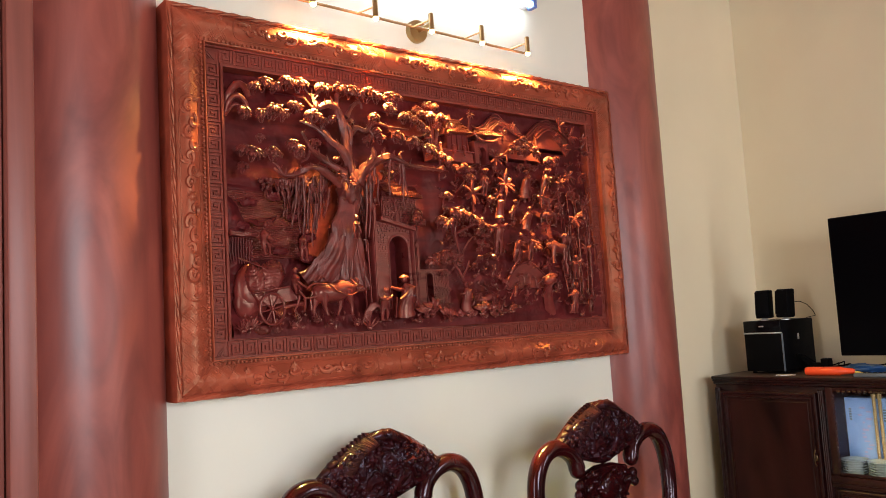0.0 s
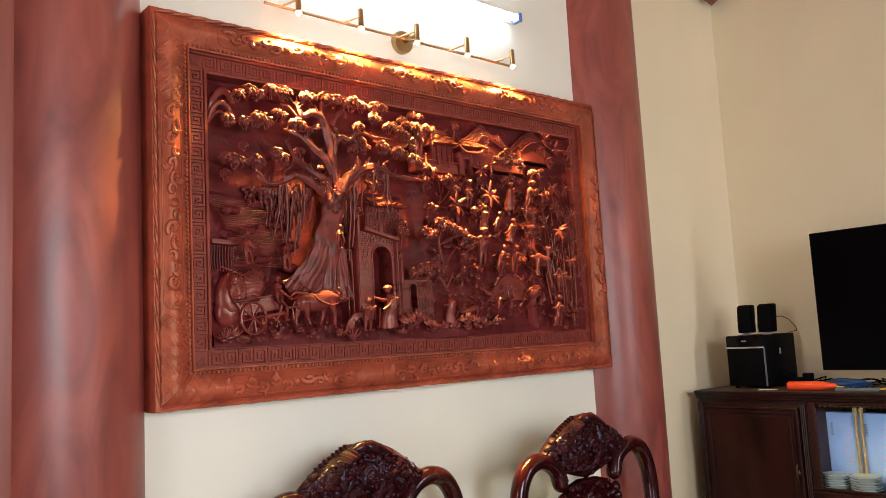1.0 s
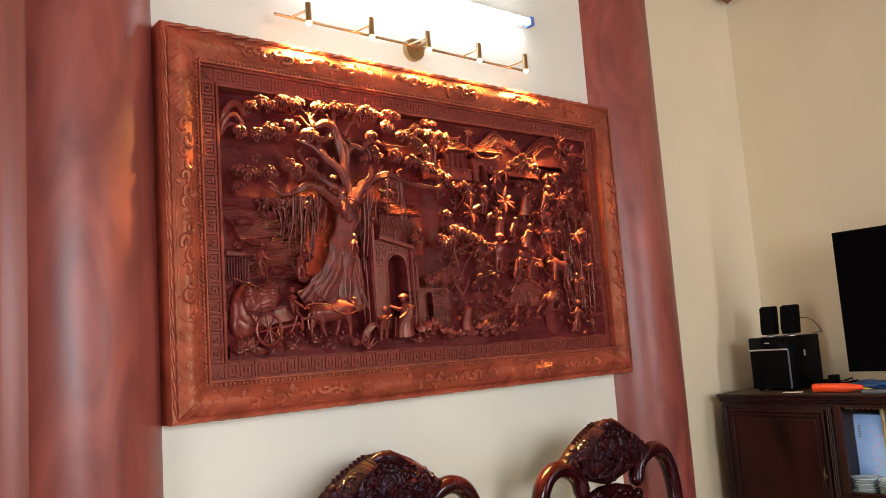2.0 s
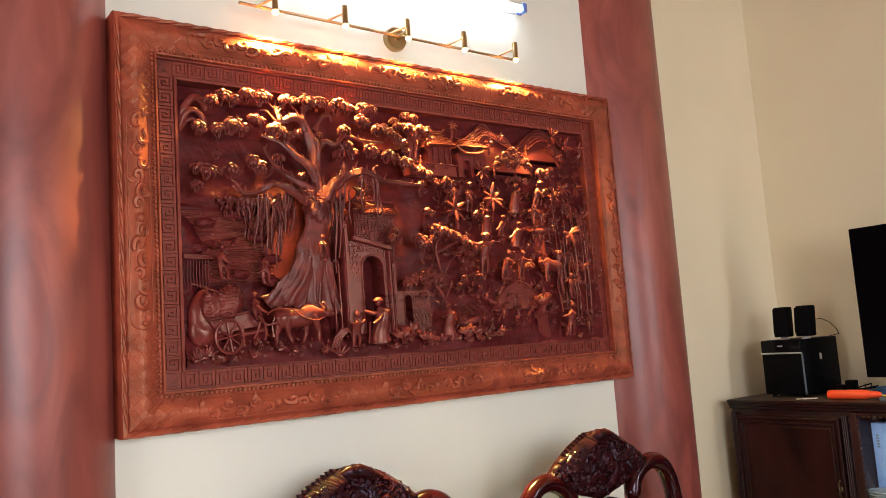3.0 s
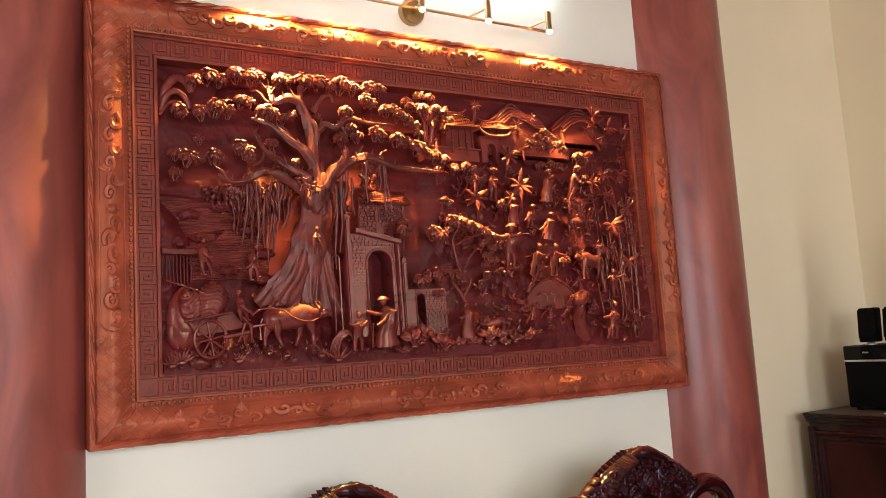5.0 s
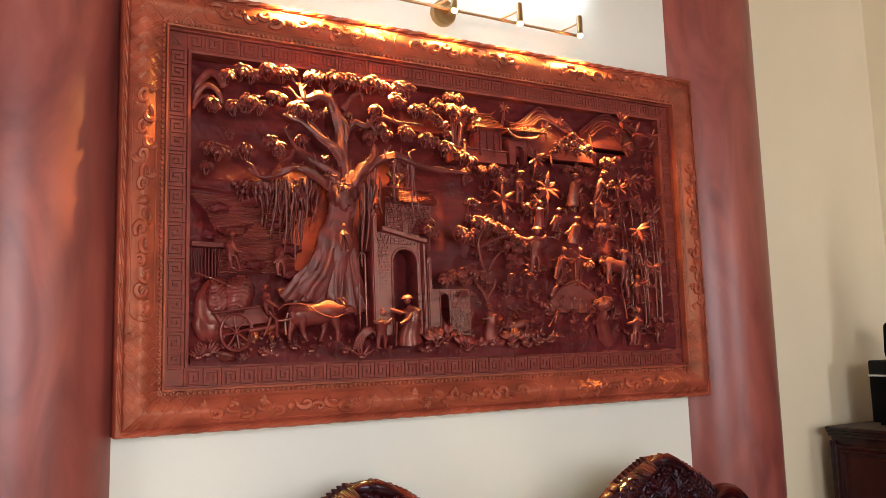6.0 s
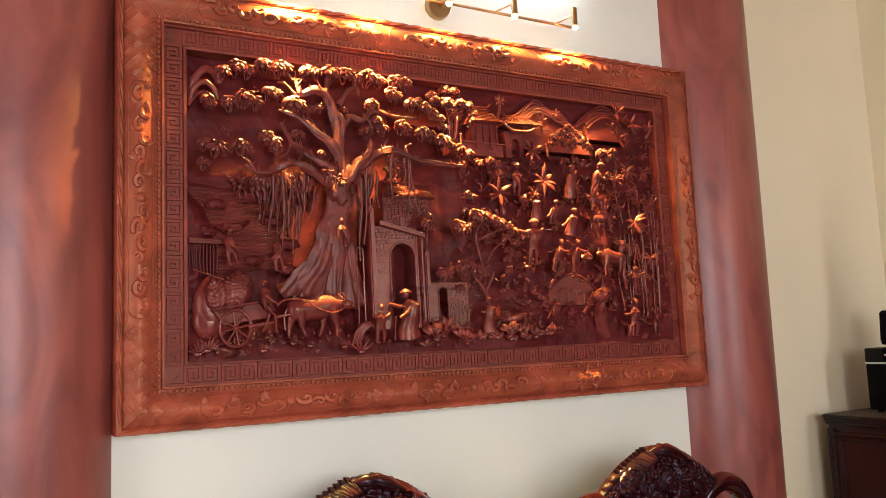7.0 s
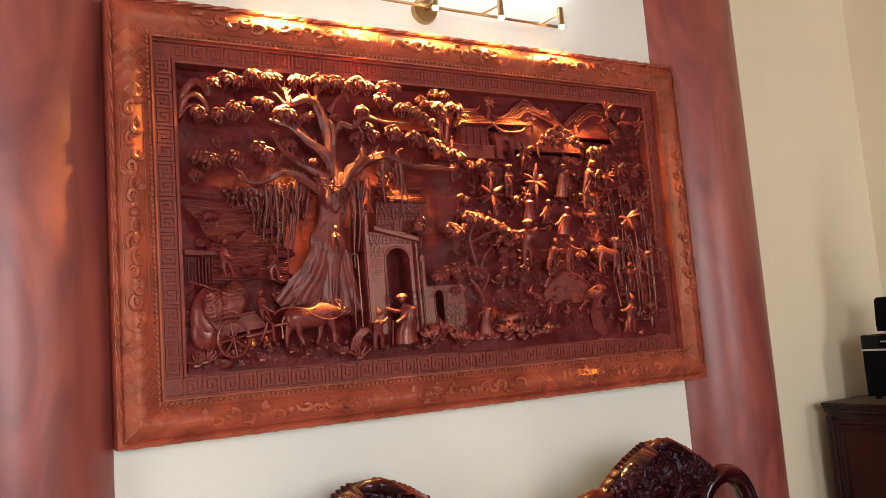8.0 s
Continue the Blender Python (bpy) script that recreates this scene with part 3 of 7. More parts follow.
# leaf clusters: six kinds, each a dome of broad leaves in three tiers over a core, with stalks below
def cluster_mesh(seed):
    rnd = random.Random(seed)
    s = Shape()
    s.ball((0, 0.12, 0.02), (0.58, 0.36, 0.36), nu=10, nv=6, rough=0.3, seed=seed)
    for n, z0, r0, drop, size, wide in ((4, 0.42, 0.12, 0.10, 0.52, 0.98), (7, 0.28, 0.36, 0.50, 0.54, 0.92), (8, 0.02, 0.52, 1.30, 0.46, 0.86)):
        off = rnd.uniform(0, 6.28)
        for i in range(n):
            a = off + 2 * math.pi * (i + rnd.uniform(-0.25, 0.25)) / n
            c, q = math.cos(a), math.sin(a) * 0.75
            if q > 0.55:
                continue
            length = size * rnd.uniform(0.85, 1.2)
            s.leaf((c * r0, q * r0, z0 + rnd.uniform(-0.05, 0.05)), (c, q, -drop + rnd.uniform(-0.15, 0.15)), (c * 0.5, q * 0.5 - 0.15, 0.8), length, length * wide * rnd.uniform(0.85, 1.1), rnd.uniform(0.15, 0.40), 0.16)
    for i in range(3):
        x = -0.35 + 0.35 * i + rnd.uniform(-0.15, 0.15)
        s.tube([(x, 0.18, -0.10), (x * 0.8 + rnd.uniform(-0.1, 0.1), 0.26, -0.50), (x * 0.30, 0.40, -0.95)], [0.045, 0.048, 0.035], 5)
    return s.mesh("foliage", CARVED, 35)


CLUSTERS = [cluster_mesh(k) for k in range(6)]
_rnd = random.Random(5)


def clusters(parent, rows, scale=1.0):
    """Leaf clusters on a tree: centre, out, radius."""
    for (u, v, d), r in rows:
        d += 0.03 * max(0.0, 0.88 - v) * (v > 0.55)
        if v > 0.84:
            d, u, v = d - 0.024, u + 0.0105 * (u + 0.45), v + 0.008
        ob = part("foliage", _rnd.choice(CLUSTERS), CARVED, parent)
        ob.matrix_basis = Matrix.Translation(at((u, v, d))) @ pose(0, 0, 0, _rnd.uniform(-10, 16), _rnd.uniform(-16, 16), _rnd.uniform(-25, 25)) @ Matrix.Diagonal((r * scale * 1.26, r * scale * 1.05, r * scale * 1.20, 1))


# ---- the old tree ----
_s = Shape()
# trunk with a skirt of roots
for _k, (_r0, _pts) in enumerate((
        (0.060, ((0.397, 0.190, 0.030), (0.410, 0.288, 0.045), (0.427, 0.391, 0.054), (0.451, 0.497, 0.057), (0.466, 0.559, 0.057), (0.467, 0.615, 0.054))),
        (0.040, ((0.304, 0.186, 0.030), (0.354, 0.254, 0.045), (0.395, 0.338, 0.054), (0.421, 0.425, 0.057))),
        (0.030, ((0.266, 0.190, 0.030), (0.318, 0.235, 0.039), (0.370, 0.301, 0.050))),
        (0.034, ((0.465, 0.176, 0.030), (0.452, 0.270, 0.046), (0.448, 0.373, 0.055))),
        (0.028, ((0.526, 0.158, 0.024), (0.487, 0.235, 0.039), (0.466, 0.339, 0.050))),
        (0.030, ((0.330, 0.187, 0.045), (0.373, 0.252, 0.061), (0.406, 0.337, 0.065))),
        (0.020, ((0.415, 0.184, 0.054), (0.420, 0.268, 0.065), (0.428, 0.354, 0.066))))):
    limb(_s, _pts, _r0 * 0.95, _r0 * (0.58 if _k else 0.40), 26, 0.22, _k * 3.1, 0.45, bark=0.34)
_s.ball(at((0.459, 0.534, 0.051)), (0.046, 0.034, 0.060), nu=20, nv=14, rough=0.5, seed=4)
_s.ball(at((0.441, 0.494, 0.054)), (0.040, 0.034, 0.050), nu=20, nv=14, rough=0.5, seed=9)
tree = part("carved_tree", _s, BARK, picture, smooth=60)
def bough(pts, r0, r1, seed):
    """A tapered limb with short bent thorns and broken twigs along its upper side."""
    s = Shape()
    fine, rad = limb(s, pts, r0 * 0.66, r1 * 0.8, 14, 0.34, seed, 0.7, bark=0.30)
    rnd = random.Random(int(seed * 10))
    for k in range(3, len(fine) - 1, 4):
        if r0 < 0.014 or rnd.random() < 0.3:
            continue
        h = rnd.uniform(0.010, 0.024)
        x = rnd.uniform(-0.7, 0.7)
        b = fine[k] + Vector((0, -0.3 * rad[k], 0.5 * rad[k]))
        s.tube([b, b + Vector((0.35 * x * h, -0.002, 0.55 * h)), b + Vector((0.9 * x * h, -0.004, h))], [min(0.0055, 0.55 * rad[k]), 0.0026, 0.0008], 5)
    part("bough", s, BARK, tree, smooth=60)


bough(((0.457, 0.540, 0.068), (0.447, 0.620, 0.066), (0.441, 0.701, 0.066), (0.429, 0.755, 0.068), (0.407, 0.797, 0.072), (0.369, 0.809, 0.080), (0.329, 0.791, 0.080), (0.318, 0.815, 0.072), (0.311, 0.843, 0.066)), 0.034, 0.006, 11.0)
bough(((0.450, 0.603, 0.066), (0.413, 0.648, 0.075), (0.372, 0.673, 0.080), (0.331, 0.705, 0.080), (0.291, 0.726, 0.075), (0.256, 0.737, 0.069)), 0.026, 0.005, 12.7)
bough(((0.433, 0.562, 0.066), (0.377, 0.586, 0.072), (0.329, 0.615, 0.072), (0.293, 0.642, 0.068), (0.266, 0.701, 0.063)), 0.024, 0.005, 14.4)
bough(((0.424, 0.522, 0.060), (0.370, 0.549, 0.066), (0.319, 0.572, 0.075), (0.278, 0.573, 0.076), (0.244, 0.552, 0.069), (0.208, 0.542, 0.060), (0.180, 0.549, 0.054), (0.159, 0.566, 0.048)), 0.024, 0.005, 16.1)
bough(((0.473, 0.531, 0.072), (0.503, 0.584, 0.081), (0.531, 0.613, 0.087), (0.547, 0.644, 0.084), (0.549, 0.669, 0.075)), 0.032, 0.006, 17.8)
bough(((0.508, 0.575, 0.076), (0.553, 0.613, 0.080), (0.623, 0.639, 0.081), (0.676, 0.624, 0.076), (0.727, 0.614, 0.069), (0.805, 0.613, 0.060), (0.897, 0.612, 0.051)), 0.024, 0.006, 19.5)
bough(((0.452, 0.693, 0.066), (0.482, 0.734, 0.072), (0.522, 0.729, 0.076), (0.565, 0.766, 0.076), (0.639, 0.757, 0.065), (0.737, 0.761, 0.053)), 0.020, 0.004, 21.2)
bough(((0.449, 0.773, 0.068), (0.477, 0.819, 0.069), (0.509, 0.836, 0.069), (0.521, 0.814, 0.063)), 0.013, 0.004, 22.9)
bough(((0.424, 0.762, 0.072), (0.449, 0.735, 0.080), (0.456, 0.699, 0.080), (0.451, 0.652, 0.072)), 0.010, 0.008, 24.6)
bough(((0.417, 0.855, 0.066), (0.407, 0.797, 0.072), (0.413, 0.761, 0.072)), 0.012, 0.014, 26.3)
bough(((0.332, 0.804, 0.072), (0.308, 0.791, 0.072), (0.280, 0.821, 0.069), (0.257, 0.823, 0.066)), 0.008, 0.003, 28.0)
bough(((0.382, 0.668, 0.072), (0.362, 0.706, 0.072), (0.341, 0.723, 0.069)), 0.010, 0.003, 29.7)
bough(((0.585, 0.630, 0.076), (0.601, 0.662, 0.072), (0.612, 0.677, 0.068)), 0.008, 0.003, 31.4)
bough(((0.678, 0.625, 0.072), (0.673, 0.656, 0.069), (0.696, 0.670, 0.066)), 0.007, 0.003, 33.1)
bough(((0.294, 0.643, 0.065), (0.284, 0.611, 0.063), (0.258, 0.593, 0.060)), 0.008, 0.003, 34.8)
bough(((0.189, 0.542, 0.057), (0.170, 0.572, 0.057), (0.150, 0.585, 0.054)), 0.008, 0.002, 36.5)
bough(((0.536, 0.744, 0.072), (0.559, 0.710, 0.068), (0.553, 0.684, 0.060)), 0.008, 0.003, 38.2)
bough(((0.359, 0.867, 0.066), (0.313, 0.836, 0.063), (0.289, 0.861, 0.060)), 0.006, 0.003, 39.9)
# hanging roots and creepers
HANGING = [
    ((0.241, 0.539, 0.083), (0.235, 0.364, 0.045)), ((0.253, 0.541, 0.075), (0.256, 0.441, 0.045)), ((0.339, 0.561, 0.083), (0.331, 0.398, 0.053)), ((0.350, 0.560, 0.075), (0.346, 0.452, 0.045)), ((0.612, 0.625, 0.102), (0.614, 0.490, 0.068)), ((0.656, 0.614, 0.099), (0.663, 0.529, 0.075))]
HANGING += [
    ((0.671, 0.613, 0.093), (0.686, 0.439, 0.068)), ((0.678, 0.609, 0.093), (0.697, 0.476, 0.068)), ((0.547, 0.592, 0.090), (0.542, 0.473, 0.060)), ((0.315, 0.452, 0.068), (0.304, 0.302, 0.045)), ((0.324, 0.453, 0.068), (0.317, 0.339, 0.045)), ((0.271, 0.540, 0.068), (0.280, 0.290, 0.038))]
HANGING += [
    ((0.298, 0.508, 0.060), (0.293, 0.358, 0.038)), ((0.531, 0.585, 0.083), (0.520, 0.338, 0.060)), ((0.510, 0.530, 0.083), (0.507, 0.285, 0.060)), ((0.539, 0.534, 0.068), (0.556, 0.412, 0.045)), ((0.372, 0.508, 0.075), (0.350, 0.406, 0.060)), ((0.566, 0.570, 0.075), (0.579, 0.457, 0.053))]
_rh = random.Random(21)
for _k, (_a, _b) in enumerate(HANGING):
    _pts = []
    for _i in range(7):
        _t = _i / 6
        _w = 0.0055 * math.sin(math.pi * _t * 0.5) * math.sin(_k * 2.3 + 5.0 * _t)
        _pts.append((_a[0] + (_b[0] - _a[0]) * _t + _w, _a[1] + (_b[1] - _a[1]) * _t, (_a[2] + (_b[2] - _a[2]) * _t) * (0.62 if _a[0] < 0.4 else 0.92)))
    _s = Shape()
    limb(_s, _pts, 0.0046, 0.0024, 7, 0.8, _k)
    part("hanging_root", _s, BARK, tree, smooth=60)
# rolling hills in the corner behind the crown
_s = Shape()
limb(_s, ((0.012, 0.770, 0.012), (0.018, 0.806, 0.022), (0.034, 0.836, 0.026), (0.056, 0.852, 0.026), (0.080, 0.842, 0.022), (0.094, 0.818, 0.012)), 0.012, 0.012, 16, 0.2, 2.0, 0.55)
limb(_s, ((0.010, 0.752, 0.016), (0.022, 0.793, 0.030), (0.050, 0.810, 0.030), (0.076, 0.794, 0.026), (0.090, 0.765, 0.020)), 0.010, 0.007, 12, 0.2, 5.0, 0.6)
limb(_s, ((0.004, 0.738, 0.020), (0.028, 0.772, 0.022), (0.050, 0.782, 0.022), (0.070, 0.766, 0.020)), 0.006, 0.004, 10, 0.2, 7.0, 0.6)
part("carved_hill", _s, CARVED, picture, smooth=60)
# curtains of roots close to the ground, lumpy and matted
for _k, (_a, _len, _wid) in enumerate((((0.235, 0.537, 0.060), 0.15, 0.030), ((0.270, 0.536, 0.069), 0.19, 0.034), ((0.306, 0.555, 0.069), 0.21, 0.030), ((0.340, 0.549, 0.072), 0.14, 0.030), ((0.537, 0.567, 0.069), 0.20, 0.022),
                                      ((0.204, 0.537, 0.051), 0.10, 0.026), ((0.646, 0.595, 0.066), 0.05, 0.030), ((0.378, 0.580, 0.069), 0.08, 0.024), ((0.159, 0.536, 0.045), 0.07, 0.030))):
    _s = Shape()
    for _i in range(5):
        _u = _a[0] + _wid * (_i / 4 - 0.5) * 1.8 + _rh.uniform(-0.004, 0.004)
        _l = _len * _rh.uniform(0.55, 1.0)
        _ph = _rh.uniform(0, 6.28)
        _pts = [(_u + 0.006 * math.sin(_ph + 4.5 * _t), _a[1] - _l * _t, _a[2] * 0.42 * (1 - 0.3 * _t) + 0.006 * math.sin(_ph + 7 * _t)) for _t in [q / 7 for q in range(8)]]
        limb(_s, _pts, _rh.uniform(0.004, 0.009), 0.0025, 8, 0.9, _k * 9 + _i, bark=0.4)
    part("root_curtain", _s, BARK, tree, smooth=60)
# low lumps of rock in the water and on the bank
for _k, (_u, _v, _d) in enumerate(((0.230, 0.492, 0.010), (0.180, 0.478, 0.008), (0.253, 0.408, 0.012), (0.303, 0.339, 0.015), (0.192, 0.289, 0.016), (0.296, 0.260, 0.018), (0.084, 0.455, 0.008), (0.054, 0.373, 0.010))):
    _s = Shape().ball(at((_u, _v, _d)), (0.030, 0.010, 0.014), nu=22, nv=14, rough=0.5, seed=_k)
    part("carved_rock", _s, SHADED_CARVING, picture, smooth=60)
# the root skirt: one folded sheet that widens to the ground
_tl, _tr, _bl, _br = (0.378, 0.373, 0.078), (0.461, 0.364, 0.075), (0.257, 0.185, 0.045), (0.519, 0.155, 0.036)
_s = Shape()
_na, _nt2 = 90, 26
for _j in range(_nt2 + 1):
    _t = _j / _nt2
    _e = _t ** 1.45
    for _i in range(_na + 1):
        _a = _i / _na
        _u = (_tl[0] + (_tr[0] - _tl[0]) * _a) * (1 - _e) + (_bl[0] + (_br[0] - _bl[0]) * _a) * _e
        _v = (_tl[1] + (_tr[1] - _tl[1]) * _a) * (1 - _t) + (_bl[1] + (_br[1] - _bl[1]) * _a) * _t
        _w = 7.0 * _a + 0.5 * noise.noise(Vector((_a * 4, _t * 1.5, 8.0)))
        _fold = (1 - abs(math.sin(math.pi * _w))) ** 1.3
        _d = 0.028 + (0.042 - 0.016 * _e) * math.sin(math.pi * min(1.0, max(0.0, _a * 0.94 + 0.03))) ** 0.6 + (0.004 + 0.011 * _t) * _fold - 0.024 * (1 - _t) ** 4
        _s.v.append(at((_u, _v, _d))[:])
for _j in range(_nt2):
    for _i in range(_na):
        _k = _j * (_na + 1) + _i
        _s.f.append((_k, _k + _na + 1, _k + _na + 2, _k + 1))
part("root_skirt", _s, BARK, tree, "root skirt in long folds", 70)
# two climbers on the broken stub
for _k, (_a, _b, _c) in enumerate((((0.402, 0.530), (0.392, 0.556), 1), ((0.432, 0.512), (0.436, 0.534), -1))):
    _s = Shape()
    _s.tube([at((_a[0], _a[1], 0.090)), at(((_a[0] + _b[0]) / 2 + 0.008 * _c, (_a[1] + _b[1]) / 2, 0.098)), at((_b[0], _b[1], 0.092))], [0.008, 0.0085, 0.005], 9)
    _s.ball(at((_b[0] - 0.002, _b[1] + 0.008, 0.096)), 0.0062, nu=9, nv=7)
    for _o in (-0.012, 0.012):
        _s.tube([at((_a[0], _a[1] + 0.004, 0.094)), at((_a[0] + _o, _a[1] + 0.004, 0.102)), at((_a[0] + _o * 1.3, _a[1] - 0.014, 0.098))], [0.0050, 0.0045, 0.0030], 6)
        _s.tube([at((_b[0], _b[1], 0.096)), at((_b[0] + _o * 1.1, _b[1] - 0.006, 0.102)), at((_b[0] + _o * 1.7, _b[1] - 0.001, 0.100))], [0.0040, 0.0034, 0.0026], 6)
    part("carved_climber", _s, CARVED, picture, smooth=60)
clusters(tree, (
    ((0.089, 0.837, 0.075), .026), ((0.132, 0.853, 0.083), .030), ((0.161, 0.846, 0.083), .026), ((0.205, 0.867, 0.087), .030), ((0.246, 0.865, 0.087), .030), ((0.279, 0.871, 0.081), .022),
    ((0.340, 0.864, 0.090), .028), ((0.372, 0.864, 0.090), .024), ((0.416, 0.866, 0.099), .034), ((0.461, 0.867, 0.099), .030), ((0.499, 0.861, 0.096), .026), ((0.542, 0.870, 0.096), .034),
    ((0.579, 0.864, 0.090), .026), ((0.635, 0.870, 0.090), .028), ((0.671, 0.867, 0.090), .028), ((0.617, 0.825, 0.096), .026),))
clusters(tree, (
    ((0.639, 0.818, 0.090), .020), ((0.691, 0.800, 0.090), .026), ((0.723, 0.812, 0.084), .018), ((0.741, 0.789, 0.090), .028), ((0.771, 0.778, 0.084), .022), ((0.546, 0.776, 0.099), .028),
    ((0.651, 0.720, 0.093), .028), ((0.669, 0.711, 0.087), .020), ((0.724, 0.707, 0.090), .030), ((0.760, 0.700, 0.084), .022), ((0.799, 0.683, 0.087), .030), ((0.831, 0.671, 0.081), .022),
    ((0.864, 0.661, 0.081), .028), ((0.900, 0.649, 0.078), .024), ((0.936, 0.621, 0.072), .022), ((0.798, 0.762, 0.078), .020),))
clusters(tree, (
    ((0.810, 0.733, 0.075), .018), ((0.046, 0.748, 0.075), .026), ((0.056, 0.736, 0.072), .018), ((0.106, 0.742, 0.078), .026), ((0.153, 0.761, 0.087), .032), ((0.180, 0.750, 0.087), .026),
    ((0.138, 0.751, 0.081), .022), ((0.226, 0.786, 0.084), .026), ((0.248, 0.783, 0.078), .018), ((0.288, 0.759, 0.090), .028), ((0.315, 0.756, 0.084), .022), ((0.379, 0.757, 0.075), .018),
    ((0.100, 0.663, 0.069), .018), ((0.036, 0.617, 0.072), .024), ((0.069, 0.605, 0.078), .028), ((0.098, 0.604, 0.075), .022),))
clusters(tree, (
    ((0.136, 0.615, 0.081), .028), ((0.156, 0.607, 0.078), .022), ((0.210, 0.646, 0.084), .026), ((0.233, 0.631, 0.084), .026), ((0.245, 0.616, 0.075), .018), ((0.033, 0.559, 0.069), .022),
    ((0.376, 0.607, 0.090), .014), ((0.616, 0.607, 0.072), .024), ((0.645, 0.594, 0.069), .022), ((0.351, 0.747, 0.069), .020), ((0.538, 0.701, 0.060), .026), ((0.594, 0.713, 0.060), .024),
    ((0.577, 0.736, 0.066), .022), ((0.316, 0.668, 0.054), .024), ((0.466, 0.760, 0.060), .020),))


# ---- buildings ----
def wall_bricks(s, poly_lo, poly_hi, d, courses, seed, slope=0.0):
    """Courses of bricks in low relief over a rectangle of the relief."""
    rnd = random.Random(seed)
    (u0, v0), (u1, v1) = poly_lo, poly_hi
    hgt = (v1 - v0) / courses
    for j in range(courses):
        u = u0 - rnd.uniform(0, 0.012)
        while u < u1:
            w = rnd.uniform(0.012, 0.018)
            a, b = max(u, u0) + 0.0009, min(u + w, u1) - 0.0009
            if b - a > 0.004:
                sh = slope * ((a + b) / 2 - u0)
                s.prism([(a, v0 + j * hgt + 0.0008 + sh), (b, v0 + j * hgt + 0.0008 + sh), (b, v0 + (j + 1) * hgt - 0.0008 + sh), (a, v0 + (j + 1) * hgt - 0.0008 + sh)],
                        d - 0.004, d + 0.0024 + rnd.uniform(0, 0.0004), 0.0005, flat)
            u += w


def arch_outline(u0, u1, v0, v1, n=10):
    r = (u1 - u0) / 2
    c = (u0 + u1) / 2
    return [(u0, v0), (u1, v0)] + [(c + r * math.cos(a), v1 - r + r * math.sin(a)) for a in [math.pi * i / n for i in range(n + 1)]]


def arch_ring(s, u0, u1, v0, v1, d, w=0.006):
    pts = arch_outline(u0, u1, v0, v1)
    s.tube([flat(p[0], p[1], d) for p in pts[1:] + pts[:1]], w * 0.6, 6)


def arched_wall(s, u0, u1, v0, v1, d0, d1, a0, a1, top):
    """A wall slab with an arched opening that shows its thickness."""
    arch = arch_outline(a0, a1, v0, top)[2:]
    s.prism([(u0, v0), (a0, v0), (a0, arch[-1][1]), (a0, v1), (u0, v1)], d0, d1, 0.001, flat)
    s.prism([(a1, v0), (u1, v0), (u1, v1), (a1, v1)], d0, d1, 0.001, flat)
    s.prism([(a1, v1), (a0, v1)] + arch[::-1], d0, d1, 0.0, flat)


_g0, _g1 = (0.551, 0.118), (0.711, 0.112)
_gt = (0.642, 0.410)
_s = Shape()
arched_wall(_s, _g0[0], _g1[0], 0.075, _gt[1] - 0.012, 0.0, 0.046, 0.609, 0.699, 0.348)
gate = part("carved_gate", _s, CARVED, picture, smooth=30)
gate.location.y = 0.026      # low in the ground
_s = Shape()
wall_bricks(_s, (_g0[0] + 0.002, 0.10), (0.609 - 0.003, _gt[1] - 0.016), 0.046, 34, 1)
wall_bricks(_s, (0.699 + 0.003, 0.10), (_g1[0] - 0.002, _gt[1] - 0.016), 0.046, 34, 2)
wall_bricks(_s, (0.609 - 0.003, 0.355 + 0.004), (0.699 + 0.003, _gt[1] - 0.016), 0.046, 4, 3)
_b = part("gate_bricks", _s, CARVED, gate, smooth=20)
tagged(_b, kind="stuff")
_s = Shape()
arch_ring(_s, 0.609, 0.699, 0.078, 0.348, 0.047, 0.007)
part("arch_ring", _s, CARVED, gate)
# posts either side of the gateway
for _u, _w, _top, _d in ((0.548, 0.022, 0.456, 0.054), (0.719, 0.014, 0.378, 0.052), (0.739, 0.020, 0.315, 0.050)):
    _s = Shape()
    _s.prism([(_u - _w / 2, 0.07), (_u + _w / 2, 0.07), (_u + _w / 2, _top), (_u, _top + 0.012), (_u - _w / 2, _top)], 0.0, _d, 0.003, flat)
    _s.prism([(_u - _w * 0.3, 0.10), (_u + _w * 0.3, 0.10), (_u + _w * 0.3, _top - 0.02), (_u, _top - 0.008), (_u - _w * 0.3, _top - 0.02)], _d - 0.001, _d + 0.003, 0.0015, flat)
    part("gate_post", _s, CARVED, gate)
_s = Shape()
_s.ball(at((0.559, 0.476, 0.075)), (0.008, 0.008, 0.012), nu=8, nv=6)
_s.ball(at((0.558, 0.458, 0.075)), (0.012, 0.010, 0.004), nu=8, nv=4)
part("finial", _s, CARVED, gate)
# the sloping parapet
_s = Shape()
_pa, _pb = (0.571, 0.405), (0.728, 0.371)
_s.prism([(_pa[0], _pa[1] - 0.006), (_pb[0], _pb[1] - 0.008), (_pb[0], _pb[1] + 0.008), (_pa[0], _pa[1] + 0.010)], 0.0, 0.060, 0.003, flat)
part("parapet", _s, CARVED, gate)
